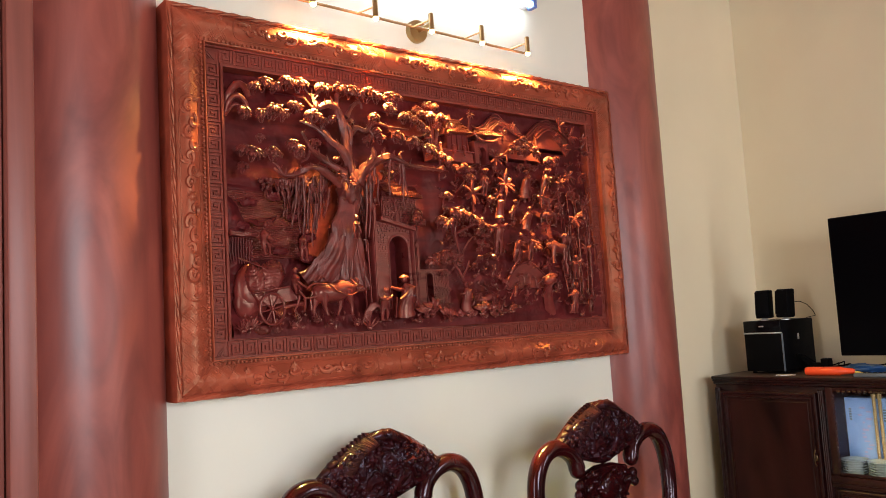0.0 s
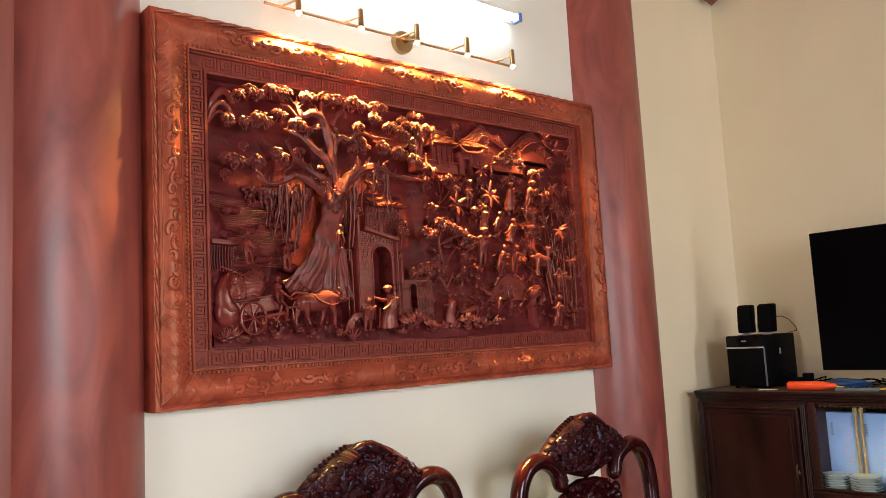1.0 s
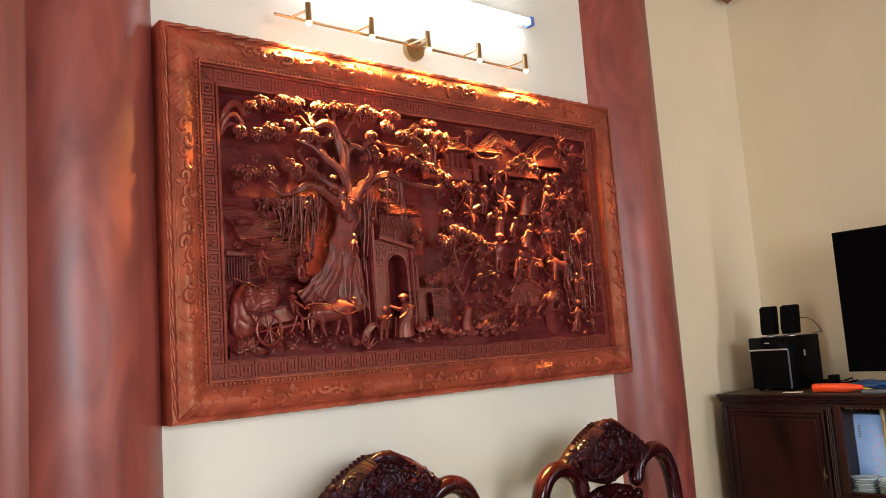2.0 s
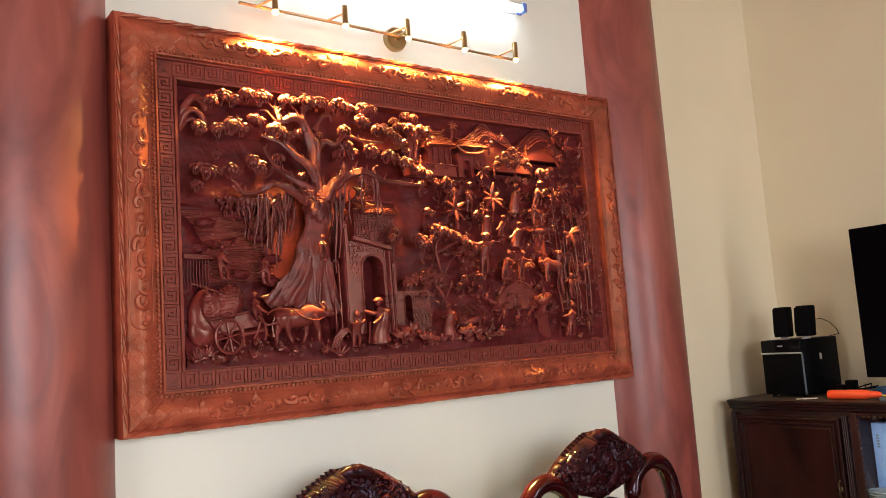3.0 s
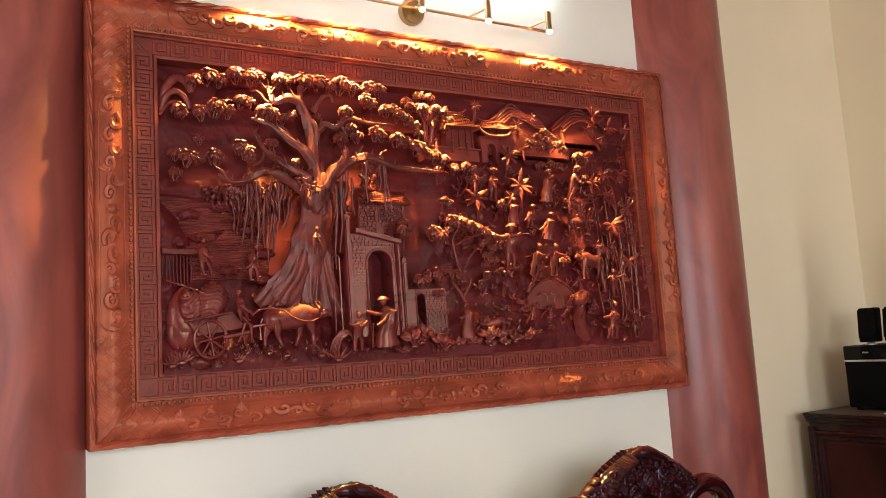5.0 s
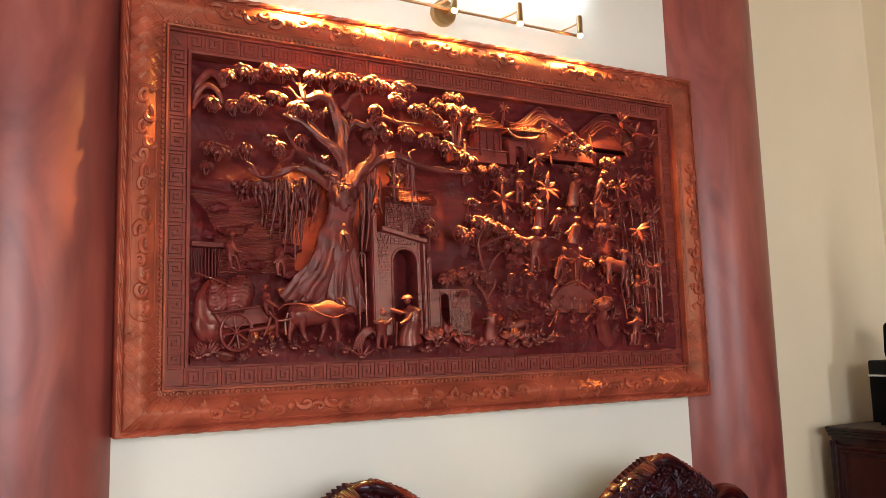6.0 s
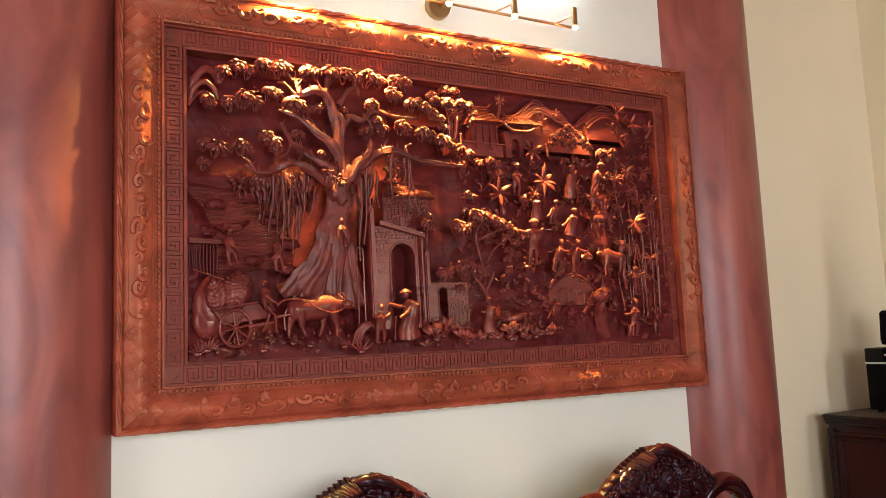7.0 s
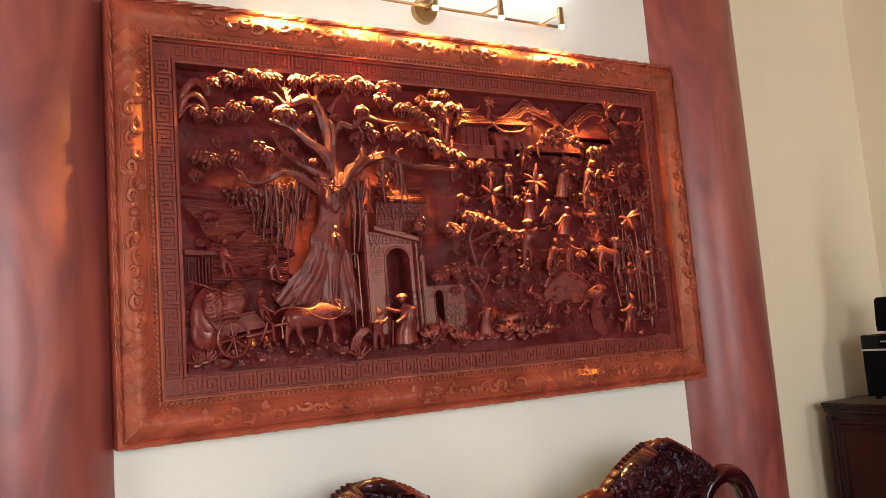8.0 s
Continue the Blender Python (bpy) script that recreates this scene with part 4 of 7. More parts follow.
# upper storey
_ua, _ub = (0.595, 0.409), (0.764, 0.507)
_s = Shape()
_s.prism([(_ua[0], _ua[1]), (_ub[0] - 0.006, _ua[1] - 0.014), (_ub[0], _ub[1] - 0.004), (_ua[0] + 0.004, _ub[1] + 0.010)], 0.0, 0.040, 0.001, flat)
part("upper_wall", _s, CARVED, gate)
_s = Shape()
wall_bricks(_s, (_ua[0] + 0.004, _ua[1] - 0.004), (_ub[0] - 0.006, _ub[1] + 0.004), 0.040, 13, 4)
tagged(part("gate_bricks", _s, CARVED, gate, smooth=20), kind="stuff")
_s = Shape()
for _c, _w, _h in (((0.659, 0.444), 0.014, 0.034), ((0.665, 0.392), 0.022, 0.044)):
    _s.prism(arch_outline(_c[0] - _w / 2, _c[0] + _w / 2, _c[1], _c[1] + _h), 0.030, 0.0432, 0.0, flat)
    arch_ring(_s, _c[0] - _w / 2, _c[0] + _w / 2, _c[1], _c[1] + _h, 0.044, 0.004)
part("window_arch", _s, CARVED, gate)


def tiled_roof(s, a, b, c, eave, d0, d1, rows, cols):
    """Courses of small scalloped tiles on a roof between the ridge a-b and the eave, which stands further out."""
    for j in range(rows):
        for i in range(cols + (j % 2)):
            q, w = (j + 0.5) / rows, 1.0 / cols
            t = (i + 0.5 - 0.5 * (j % 2)) / cols
            if not 0.0 <= t <= 1.0:
                continue
            top = (a[0] + (b[0] - a[0]) * t, a[1] + (b[1] - a[1]) * t)
            low = (c[0] + (eave[0] - c[0]) * t, c[1] + (eave[1] - c[1]) * t)
            u, v = top[0] + (low[0] - top[0]) * q, top[1] + (low[1] - top[1]) * q
            wid = abs((b[0] - a[0]) * (1 - q) + (eave[0] - c[0]) * q) / cols
            hg = abs(top[1] - low[1]) / rows
            d = d0 + (d1 - d0) * q
            w, h = wid * 0.49, hg * 0.5
            ring = [(u - w, v + h * 1.2), (u - w, v - h * 0.5), (u - w * 0.55, v - h * 1.05), (u, v - h * 1.2), (u + w * 0.55, v - h * 1.05), (u + w, v - h * 0.5), (u + w, v + h * 1.2)]
            lift = [d + (d1 - d0) / rows * (v - y) / hg + 0.0008 + 0.0013 * (v - y) / h for x, y in ring]
            s.add([flat(x, y, e) for (x, y), e in zip(ring, lift)] + [flat(x, y, e - 0.003) for (x, y), e in zip(ring, lift)],
                  [tuple(range(7))] + [(k, k + 7, (k + 1) % 7 + 7, (k + 1) % 7) for k in range(7)])
    lip = [flat(a[0], a[1], d0), flat(b[0], b[1], d0), flat(eave[0], eave[1], d1), flat(c[0], c[1], d1)]
    back = [flat(p[0], p[1], 0.0) for p in (a, b, eave, c)]
    s.add(lip + back, [(0, 3, 2, 1), (4, 5, 6, 7), (0, 1, 5, 4), (1, 2, 6, 5), (2, 3, 7, 6), (3, 0, 4, 7)])


_s = Shape()
tiled_roof(_s, (0.604, 0.549), (0.766, 0.545), (0.622, 0.493), (0.773, 0.493), 0.028, 0.060, 7, 15)
part("tiled_roof", _s, CARVED, gate)
_s = Shape()
_s.tube([flat(0.590, 0.553, 0.030), flat(0.612, 0.549, 0.030), flat(0.700, 0.548, 0.030), flat(0.760, 0.546, 0.030), flat(0.782, 0.552, 0.031)], [0.002, 0.0034, 0.0034, 0.0034, 0.002], 7)
part("roof_ridge", _s, CARVED, gate)
# the side wall with a low doorway
_s = Shape()
_w0, _w1 = (0.736, 0.067), (0.893, 0.069)
arched_wall(_s, _w0[0], _w1[0], 0.070, 0.220, 0.0, 0.030, 0.781, 0.815, 0.207)
_sw = part("carved_side_wall", _s, CARVED, picture, smooth=30)
_sw.location.y = 0.012
_s = Shape()
arch_ring(_s, 0.781, 0.815, 0.072, 0.207, 0.031, 0.005)
part("arch_ring", _s, CARVED, _sw)
_s = Shape()
wall_bricks(_s, (0.819, 0.08), (_w1[0], 0.214), 0.030, 17, 8)
tagged(part("gate_bricks", _s, CARVED, _sw, smooth=20), kind="stuff")
# niche beyond the tree
_s = Shape()
arch_ring(_s, 0.496, 0.518, 0.08, 0.329, 0.030, 0.005)
part("blind_arch", _s, CARVED, picture)

# the temple on the hill: a hall, a gateway in the middle, a wing and the fence before them
_s = Shape()
_s.prism([(0.936, 0.690), (1.052, 0.694), (1.050, 0.776), (0.942, 0.772)], 0.0, 0.026, 0.001, flat)
temple = part("carved_temple", _s, CARVED, picture)
for _u in (0.962, 0.990, 1.018, 1.042):
    _s = Shape().prism([(_u - 0.0026, 0.696), (_u + 0.0026, 0.696), (_u + 0.0026, 0.772), (_u - 0.0026, 0.772)], 0.024, 0.030, 0.001, flat)
    part("pillar", _s, CARVED, temple)
_s = Shape()
arched_wall(_s, 1.072, 1.148, 0.656, 0.752, 0.0, 0.034, 1.095, 1.132, 0.728)
temple_gate = part("carved_gateway", _s, CARVED, temple)
_s = Shape()
arch_ring(_s, 1.095, 1.132, 0.658, 0.728, 0.0345, 0.003)
part("arch_ring", _s, CARVED, temple_gate)
_s = Shape()
_s.prism([(1.150, 0.700), (1.222, 0.702), (1.205, 0.772), (1.150, 0.770)], 0.0, 0.024, 0.001, flat)
part("wing_wall", _s, CARVED, temple)
for _u in (1.168, 1.190):
    _s = Shape().prism([(_u - 0.0024, 0.704), (_u + 0.0024, 0.704), (_u + 0.0024, 0.768), (_u - 0.0024, 0.768)], 0.022, 0.028, 0.001, flat)
    part("pillar", _s, CARVED, temple)
_s = Shape()
tiled_roof(_s, (0.944, 0.824), (1.010, 0.826), (0.922, 0.768), (1.042, 0.772), 0.026, 0.056, 8, 12)
part("tiled_roof", _s, CARVED, temple)
_s = Shape()
tiled_roof(_s, (1.082, 0.804), (1.174, 0.807), (1.060, 0.770), (1.208, 0.775), 0.030, 0.058, 6, 14)
part("tiled_roof", _s, CARVED, temple)
_s = Shape()
_s.tube([at((0.930, 0.832, 0.050)), at((0.945, 0.826, 0.050)), at((0.990, 0.827, 0.050)), at((1.006, 0.829, 0.052)), at((1.018, 0.840, 0.054))], [0.0018, 0.0034, 0.0034, 0.0034, 0.0018], 7)
_s.tube([at((1.064, 0.815, 0.054)), at((1.082, 0.806, 0.054)), at((1.130, 0.806, 0.054)), at((1.176, 0.808, 0.054)), at((1.190, 0.818, 0.056))], [0.0018, 0.0032, 0.0032, 0.0032, 0.0018], 7)
part("roof_ridge", _s, CARVED, temple)
# the gateway's own upturned eaves
_s = Shape()
_s.tube([at((1.044, 0.776, 0.086)), at((1.058, 0.756, 0.088)), at((1.082, 0.744, 0.086)), at((1.112, 0.746, 0.084)), at((1.142, 0.746, 0.086)), at((1.164, 0.752, 0.088)), at((1.180, 0.768, 0.086))], [0.002, 0.0052, 0.0062, 0.0040, 0.0062, 0.0052, 0.002], 8)
part("upturned_eave", _s, CARVED, temple_gate)
_s = Shape()
_s.prism([(0.842, 0.699), (1.064, 0.698), (1.066, 0.656), (0.846, 0.654)], 0.0, 0.030, 0.002, flat)
_s.tube([at((0.840, 0.700, 0.054)), at((0.950, 0.699, 0.054)), at((1.064, 0.699, 0.054))], 0.0030, 6)
_s.tube([at((1.146, 0.701, 0.054)), at((1.210, 0.701, 0.054)), at((1.276, 0.701, 0.050))], 0.0030, 6)
part("fence", _s, CARVED, temple)
for _u, _v in ((0.888, 0.716), (0.952, 0.715), (1.011, 0.714), (1.183, 0.709), (1.244, 0.709)):
    _s = Shape().tube([at((_u, _v - 0.036, 0.058)), at((_u, _v, 0.058))], 0.0040, 7)
    _s.ball(at((_u, _v + 0.005, 0.058)), 0.0056, nu=8, nv=6)
    part("fence_post", _s, CARVED, temple)

# ---- mountains ----
for _pts, _name in ((((1.112, 0.809, 0.033), (1.158, 0.837, 0.039), (1.207, 0.878, 0.045), (1.234, 0.888, 0.048), (1.258, 0.877, 0.048), (1.298, 0.856, 0.045), (1.348, 0.843, 0.045), (1.387, 0.808, 0.042), (1.428, 0.782, 0.039), (1.466, 0.751, 0.033)), "mountain"),
                    (((1.406, 0.813, 0.030), (1.449, 0.846, 0.036), (1.495, 0.884, 0.042), (1.544, 0.897, 0.042), (1.588, 0.884, 0.039), (1.653, 0.855, 0.030)), "mountain")):
    _s = Shape()
    _poly = [(q[0], q[1]) for q in _pts]
    _foot = min(q[1] for q in _poly) - 0.06
    for _k in range(5):
        _low = [(q[0] + 0.004 * _k * (1 if q[0] > _pts[3][0] else -0.6), max(_foot + 0.004, q[1] - 0.013 * _k - 0.003 * math.sin(q[0] * 60 + 1.7 * _k))) for q in _pts[(_k > 1):len(_pts) - (_k > 2)]]
        _s.prism(_low + [(_low[-1][0], _foot), (_low[0][0], _foot)], 0.0, 0.013 + 0.0050 * _k, 0.003, flat)
        limb(_s, [(q[0], q[1] - 0.002, (0.015 + 0.0050 * _k) * DEEP) for q in _low], 0.0042, 0.0036, 7, 0.3, _k)
    part(_name, _s, CARVED, picture, smooth=60)

# ---- the round-headed tree, small trees ----
_s = Shape()
limb(_s, ((1.381, 0.677, 0.030), (1.367, 0.707, 0.045), (1.354, 0.738, 0.054)), 0.008, 0.005, 7, 0.2, 3)
_rt = part("carved_round_tree", _s, CARVED, picture)
clusters(_rt, (((1.269, 0.741, 0.066), .020), ((1.299, 0.760, 0.069), .020), ((1.294, 0.733, 0.072), .018), ((1.335, 0.779, 0.072), .020), ((1.334, 0.748, 0.075), .020), ((1.369, 0.760, 0.072), .018),
               ((1.368, 0.733, 0.075), .020), ((1.403, 0.741, 0.072), .018), ((1.410, 0.720, 0.072), .018), ((1.256, 0.719, 0.066), .016), ((1.349, 0.724, 0.072), .016), ((1.314, 0.718, 0.069), .016)), 1.15)


def small_tree(trunk, leaves, name="carved_small_tree"):
    s = Shape()
    for pts, r0, r1 in trunk:
        limb(s, pts, r0, r1, 7, 0.25, r0 * 900)
    ob = part(name, s, CARVED, picture, smooth=60)
    clusters(ob, leaves, 1.2)
    return ob


small_tree(((((0.861, 0.690, 0.030), (0.853, 0.748, 0.045), (0.850, 0.806, 0.051), (0.839, 0.844, 0.054)), .010, .004), (((0.883, 0.691, 0.030), (0.885, 0.761, 0.045), (0.908, 0.811, 0.051)), .008, .004), (((0.860, 0.709, 0.045), (0.863, 0.778, 0.048), (0.880, 0.845, 0.051)), .006, .003)),
           (((0.781, 0.843, 0.066), .020), ((0.794, 0.829, 0.063), .018), ((0.827, 0.868, 0.069), .020), ((0.868, 0.866, 0.069), .020), ((0.831, 0.825, 0.069), .022), ((0.853, 0.811, 0.063), .016), ((0.892, 0.829, 0.066), .018), ((0.920, 0.825, 0.063), .018), ((0.937, 0.795, 0.060), .018), ((0.929, 0.768, 0.054), .015)))
small_tree(((((0.944, 0.264, 0.053), (0.926, 0.320, 0.063), (0.915, 0.377, 0.069), (0.934, 0.415, 0.072)), .007, .004), (((0.925, 0.359, 0.063), (0.986, 0.387, 0.069), (1.031, 0.401, 0.072)), .005, .003), (((0.959, 0.283, 0.053), (0.981, 0.321, 0.060), (1.009, 0.348, 0.063)), .005, .002)),
           (((0.840, 0.404, 0.083), .024), ((0.865, 0.389, 0.083), .026), ((0.891, 0.408, 0.084), .020), ((0.908, 0.443, 0.084), .024), ((0.940, 0.436, 0.087), .024), ((0.972, 0.429, 0.084), .022), ((1.003, 0.418, 0.084), .022), ((1.037, 0.408, 0.078), .018), ((1.063, 0.393, 0.075), .018),
            ((1.030, 0.369, 0.075), .018), ((1.065, 0.354, 0.075), .016), ((1.042, 0.327, 0.072), .016), ((1.068, 0.312, 0.072), .016), ((1.036, 0.297, 0.069), .015), ((1.096, 0.378, 0.075), .020)))
small_tree(((((0.967, 0.141, 0.053), (0.932, 0.203, 0.063), (0.901, 0.235, 0.069)), .007, .003), (((0.945, 0.188, 0.060), (0.968, 0.225, 0.066), (0.977, 0.251, 0.069)), .005, .003)),
           (((0.783, 0.249, 0.078), .024), ((0.812, 0.263, 0.081), .024), ((0.840, 0.273, 0.084), .026), ((0.870, 0.277, 0.084), .024), ((0.896, 0.262, 0.083), .022), ((0.919, 0.254, 0.078), .020), ((0.858, 0.248, 0.078), .018)))
small_tree(((((0.742, 0.341, 0.045), (0.741, 0.395, 0.060)), .004, .003),), (((0.733, 0.432, 0.078), .018), ((0.725, 0.410, 0.081), .020), ((0.752, 0.396, 0.075), .016)))
small_tree(((((1.038, 0.584, 0.030), (1.021, 0.624, 0.045)), .004, .003),), (((0.990, 0.635, 0.060), .020), ((1.018, 0.625, 0.057), .016)))
small_tree(((((1.482, 0.646, 0.038), (1.497, 0.687, 0.051)), .004, .003),), (((1.479, 0.699, 0.069), .022), ((1.506, 0.684, 0.066), .018), ((1.309, 0.657, 0.060), .018), ((1.355, 0.664, 0.060), .016), ((1.393, 0.658, 0.057), .016), ((1.537, 0.712, 0.066), .016)))


# shrubs dotted over the terraces
_rs = random.Random(19)
for _k in range(44):
    _u, _v = _rs.uniform(0.86, 1.56), _rs.uniform(0.08, 0.66)
    _d = 0.020 + 0.035 * _rs.random()
    _s = Shape()
    limb(_s, ((_u, _v - 0.045, 0.012), (_u + _rs.uniform(-0.01, 0.01), _v - 0.02, _d * 0.7), (_u, _v, _d)), 0.0040, 0.0026, 6, 0.2, _k)
    _sh = part("carved_shrub", _s, CARVED, picture)
    clusters(_sh, [((_u + _rs.uniform(-0.014, 0.014), _v + _rs.uniform(-0.010, 0.012), _d + 0.006 * _i), _rs.uniform(0.013, 0.021)) for _i in range(_rs.randint(1, 3))])


# ---- palms and bamboo ----
def palm(top, foot, size, n=8, name="carved_palm", seed=1):
    rnd = random.Random(seed)
    s = Shape()
    limb(s, (foot, ((foot[0] + top[0]) / 2 + 0.004, (foot[1] + top[1]) / 2, (foot[2] + top[2]) / 2), top), 0.0060, 0.0040, 7, 0.2, seed)
    ob = part(name, s, CARVED, picture)
    s = Shape()
    for i in range(n):
        a = (i + rnd.uniform(-0.2, 0.2)) / n * 2 * math.pi
        way = Vector((math.cos(a), -0.45 - 0.2 * rnd.random(), math.sin(a) * 0.8 + 0.1))
        s.leaf(at(top), way, (0, -0.8, 0.7), size * rnd.uniform(0.8, 1.1), size * rnd.uniform(0.28, 0.38), 0.38, 0.3)
    part("frond", s, CARVED, ob)


palm((1.015, 0.524, 0.075), (1.047, 0.425, 0.030), 0.050, 8, seed=2)
palm((1.201, 0.577, 0.075), (1.235, 0.490, 0.030), 0.052, 8, seed=3)
palm((1.167, 0.684, 0.069), (1.178, 0.611, 0.030), 0.040, 7, seed=4)
palm((1.056, 0.860, 0.055), (1.052, 0.790, 0.040), 0.022, 8, seed=5)
palm((1.226, 0.802, 0.060), (1.232, 0.735, 0.040), 0.026, 9, seed=6)
palm((0.871, 0.790, 0.060), (0.868, 0.702, 0.040), 0.028, 9, seed=11)
palm((1.299, 0.837, 0.051), (1.321, 0.795, 0.022), 0.024, 8, seed=7)
palm((1.162, 0.530, 0.072), (1.194, 0.468, 0.030), 0.034, 6, seed=8)
palm((1.354, 0.571, 0.060), (1.385, 0.515, 0.030), 0.028, 6, seed=10)

_s = Shape()
_rr = random.Random(8)
for _k in range(17):
    _u = 1.582 + 0.0105 * _k
    _lean = _rr.uniform(-0.035, 0.02)
    _top = _rr.uniform(0.30, 0.66) * relief_h
    _pts = [Vector(flat(_u + _lean * q * q, 0.10 + (_top - 0.10) * q, 0.018 + 0.008 * math.sin(_k) + 0.008 * q)) for q in [i / 14 for i in range(15)]]
    _s = Shape().tube(_pts, [0.0031 * (1.25 if i % 3 == 0 else 0.92) * (1 - 0.4 * i / 14) for i in range(15)], 6)
    if _k == 0:
        bamboo = part("carved_bamboo", _s, CARVED, picture)
    else:
        part("stem", _s, CARVED, bamboo)
for _k, (_c, _r) in enumerate((((1.566, 0.860, 0.069), .034), ((1.599, 0.841, 0.066), .028), ((1.630, 0.820, 0.072), .036), ((1.558, 0.760, 0.075), .036), ((1.589, 0.750, 0.069), .026), ((1.690, 0.761, 0.072), .036), ((1.582, 0.633, 0.078), .036), ((1.663, 0.638, 0.075), .036),
                               ((1.525, 0.601, 0.075), .030), ((1.675, 0.506, 0.078), .034), ((1.582, 0.441, 0.090), .046), ((1.653, 0.306, 0.081), .036), ((1.596, 0.562, 0.069), .026), ((1.715, 0.585, 0.066), .026), ((1.675, 0.703, 0.066), .024), ((1.605, 0.532, 0.066), .024), ((1.700, 0.408, 0.066), .028), ((1.724, 0.821, 0.063), .026), ((1.539, 0.809, 0.060), .022))):
    _s = Shape()
    for _i in range(12):
        _a = _rr.uniform(0, 2 * math.pi)
        _w = Vector((math.cos(_a), -_rr.uniform(0.2, 0.9), math.sin(_a) * 0.85 - 0.12))
        _s.leaf(at(_c) - Vector((0, 0.010, 0)), _w, (0, -0.8, 0.6), _r * _rr.uniform(0.85, 1.25), _r * _rr.uniform(0.24, 0.34), 0.30, 0.35)
    part("leaf_spray", _s, CARVED, bamboo)


# ---- figures, beasts, cart: plain rounded shapes ----
def figure(name, foot, head, robe=0.5, lean=0.0, hat="cone", arms=(), tool=None):
    """A small carved standing or sitting form, kept plain: trunk, limbs as bars, a round top, a hat."""
    s = Shape()
    f, h = at(foot) - Vector((0, 0.008, 0)), at(head) - Vector((0, 0.010, 0))
    hgt = (h - f).length
    w = hgt * 0.165 * (0.8 + 0.6 * robe)
    up = (h - f).normalized()
    side = Vector((lean * hgt, 0, 0))
    if robe > 0.65:
        s.tube([f, f + up * hgt * 0.22, f + up * hgt * 0.48 + side + Vector((0, -0.004, 0)), f + up * hgt * 0.72 + side + Vector((0, -0.008, 0)), f + up * hgt * 0.85], [w * 1.2, w * 1.02, w * 0.85, w * 0.95, w * 0.35], 14, 0.8, rough=0.10, seed=foot[0] * 7)
    else:
        hip = f + up * hgt * 0.46 + side * 0.5
        for k, o in ((-1, 0.5), (1, 0.8)):
            q = f + Vector((k * w * o, 0.004 * k, 0))
            s.tube([hip + Vector((k * w * 0.35, 0, 0)), hip.lerp(q, 0.5) + Vector((k * w * 0.3, -0.004, 0)), q, q + Vector((w * 0.45, -0.003, 0))], [w * 0.50, w * 0.36, w * 0.26, w * 0.22], 7)
        s.tube([hip - up * hgt * 0.08, hip + up * hgt * 0.10, f + up * hgt * 0.70 + side + Vector((0, -0.006, 0)), f + up * hgt * 0.84 + side * 0.5], [w * 0.85, w * 0.82, w * 0.95, w * 0.35], 12, 0.8, rough=0.08, seed=foot[0] * 5)
    r = hgt * 0.088
    s.ball(h + Vector((0, -0.006, 0)), (r, r, r * 1.15), nu=8, nv=6)
    if hat == "cone":
        s.lathe(h + Vector((0, -0.006, r * 0.35)), [(r * 1.55, 0.0), (r * 1.45, r * 0.30), (r * 0.95, r * 0.85), (r * 0.2, r * 1.1)], 12)
    elif hat == "bun":
        s.ball(h + Vector((0, 0, r)), r * 0.6, nu=6, nv=4)
    for a, b in arms:
        p, q = at(a) - Vector((0, 0.008, 0)), at(b) - Vector((0, 0.008, 0))
        m = (p + q) / 2 + Vector((0, -0.004, -hgt * 0.05))
        s.tube([p, m, q], [hgt * 0.062, hgt * 0.050, hgt * 0.036], 7)
    ob = part(name, s, CARVED, picture, smooth=60)
    if tool:
        part("staff", Shape().tube([at(tool[0]), at(tool[1])], 0.0026, 6), CARVED, ob)
    return ob


figure("carved_elder", (0.651, 0.046, 0.060), (0.630, 0.179, 0.087), 1.1, 0.10, "cone", (((0.648, 0.147, 0.105), (0.601, 0.106, 0.105)), ((0.640, 0.143, 0.090), (0.575, 0.151, 0.090))), ((0.592, 0.113, 0.105), (0.592, 0.041, 0.090)))
figure("carved_child", (0.551, 0.036, 0.060), (0.548, 0.140, 0.087), 0.55, 0.0, "bun", (((0.543, 0.112, 0.096), (0.511, 0.116, 0.102)), ((0.552, 0.112, 0.093), (0.573, 0.121, 0.099))))
figure("carved_driver", (0.206, 0.139, 0.075), (0.186, 0.212, 0.093), 0.6, -0.02, "cone", (((0.190, 0.178, 0.105), (0.224, 0.156, 0.105)), ((0.195, 0.146, 0.105), (0.217, 0.124, 0.102)), ((0.217, 0.124, 0.102), (0.223, 0.077, 0.083)), ((0.205, 0.130, 0.090), (0.189, 0.079, 0.075))), ((0.078, 0.224, 0.099), (-0.003, 0.254, 0.090)))
figure("carved_boatman", (0.116, 0.272, 0.040), (0.104, 0.366, 0.058), 0.45, -0.06, "bun", (((0.101, 0.325, 0.084), (0.124, 0.314, 0.084)),))
figure("carved_sitter", (0.244, 0.254, 0.054), (0.252, 0.348, 0.066), 0.45, -0.12, "bun", (((0.237, 0.309, 0.087), (0.215, 0.284, 0.090)),))
figure("carved_sitter", (0.417, 0.322, 0.117), (0.411, 0.392, 0.135), 0.5, 0.0, "bun", (((0.414, 0.369, 0.141), (0.426, 0.337, 0.141)), ((0.403, 0.364, 0.141), (0.399, 0.334, 0.138))))
figure("carved_farmer", (1.096, 0.522, 0.045), (1.093, 0.619, 0.066), 0.5, 0.0, "cone", (((1.083, 0.580, 0.075), (1.094, 0.556, 0.078)),))
figure("carved_farmer", (1.329, 0.526, 0.045), (1.326, 0.627, 0.066), 0.8, 0.02, "cone", (((1.319, 0.603, 0.078), (1.346, 0.617, 0.078)),))
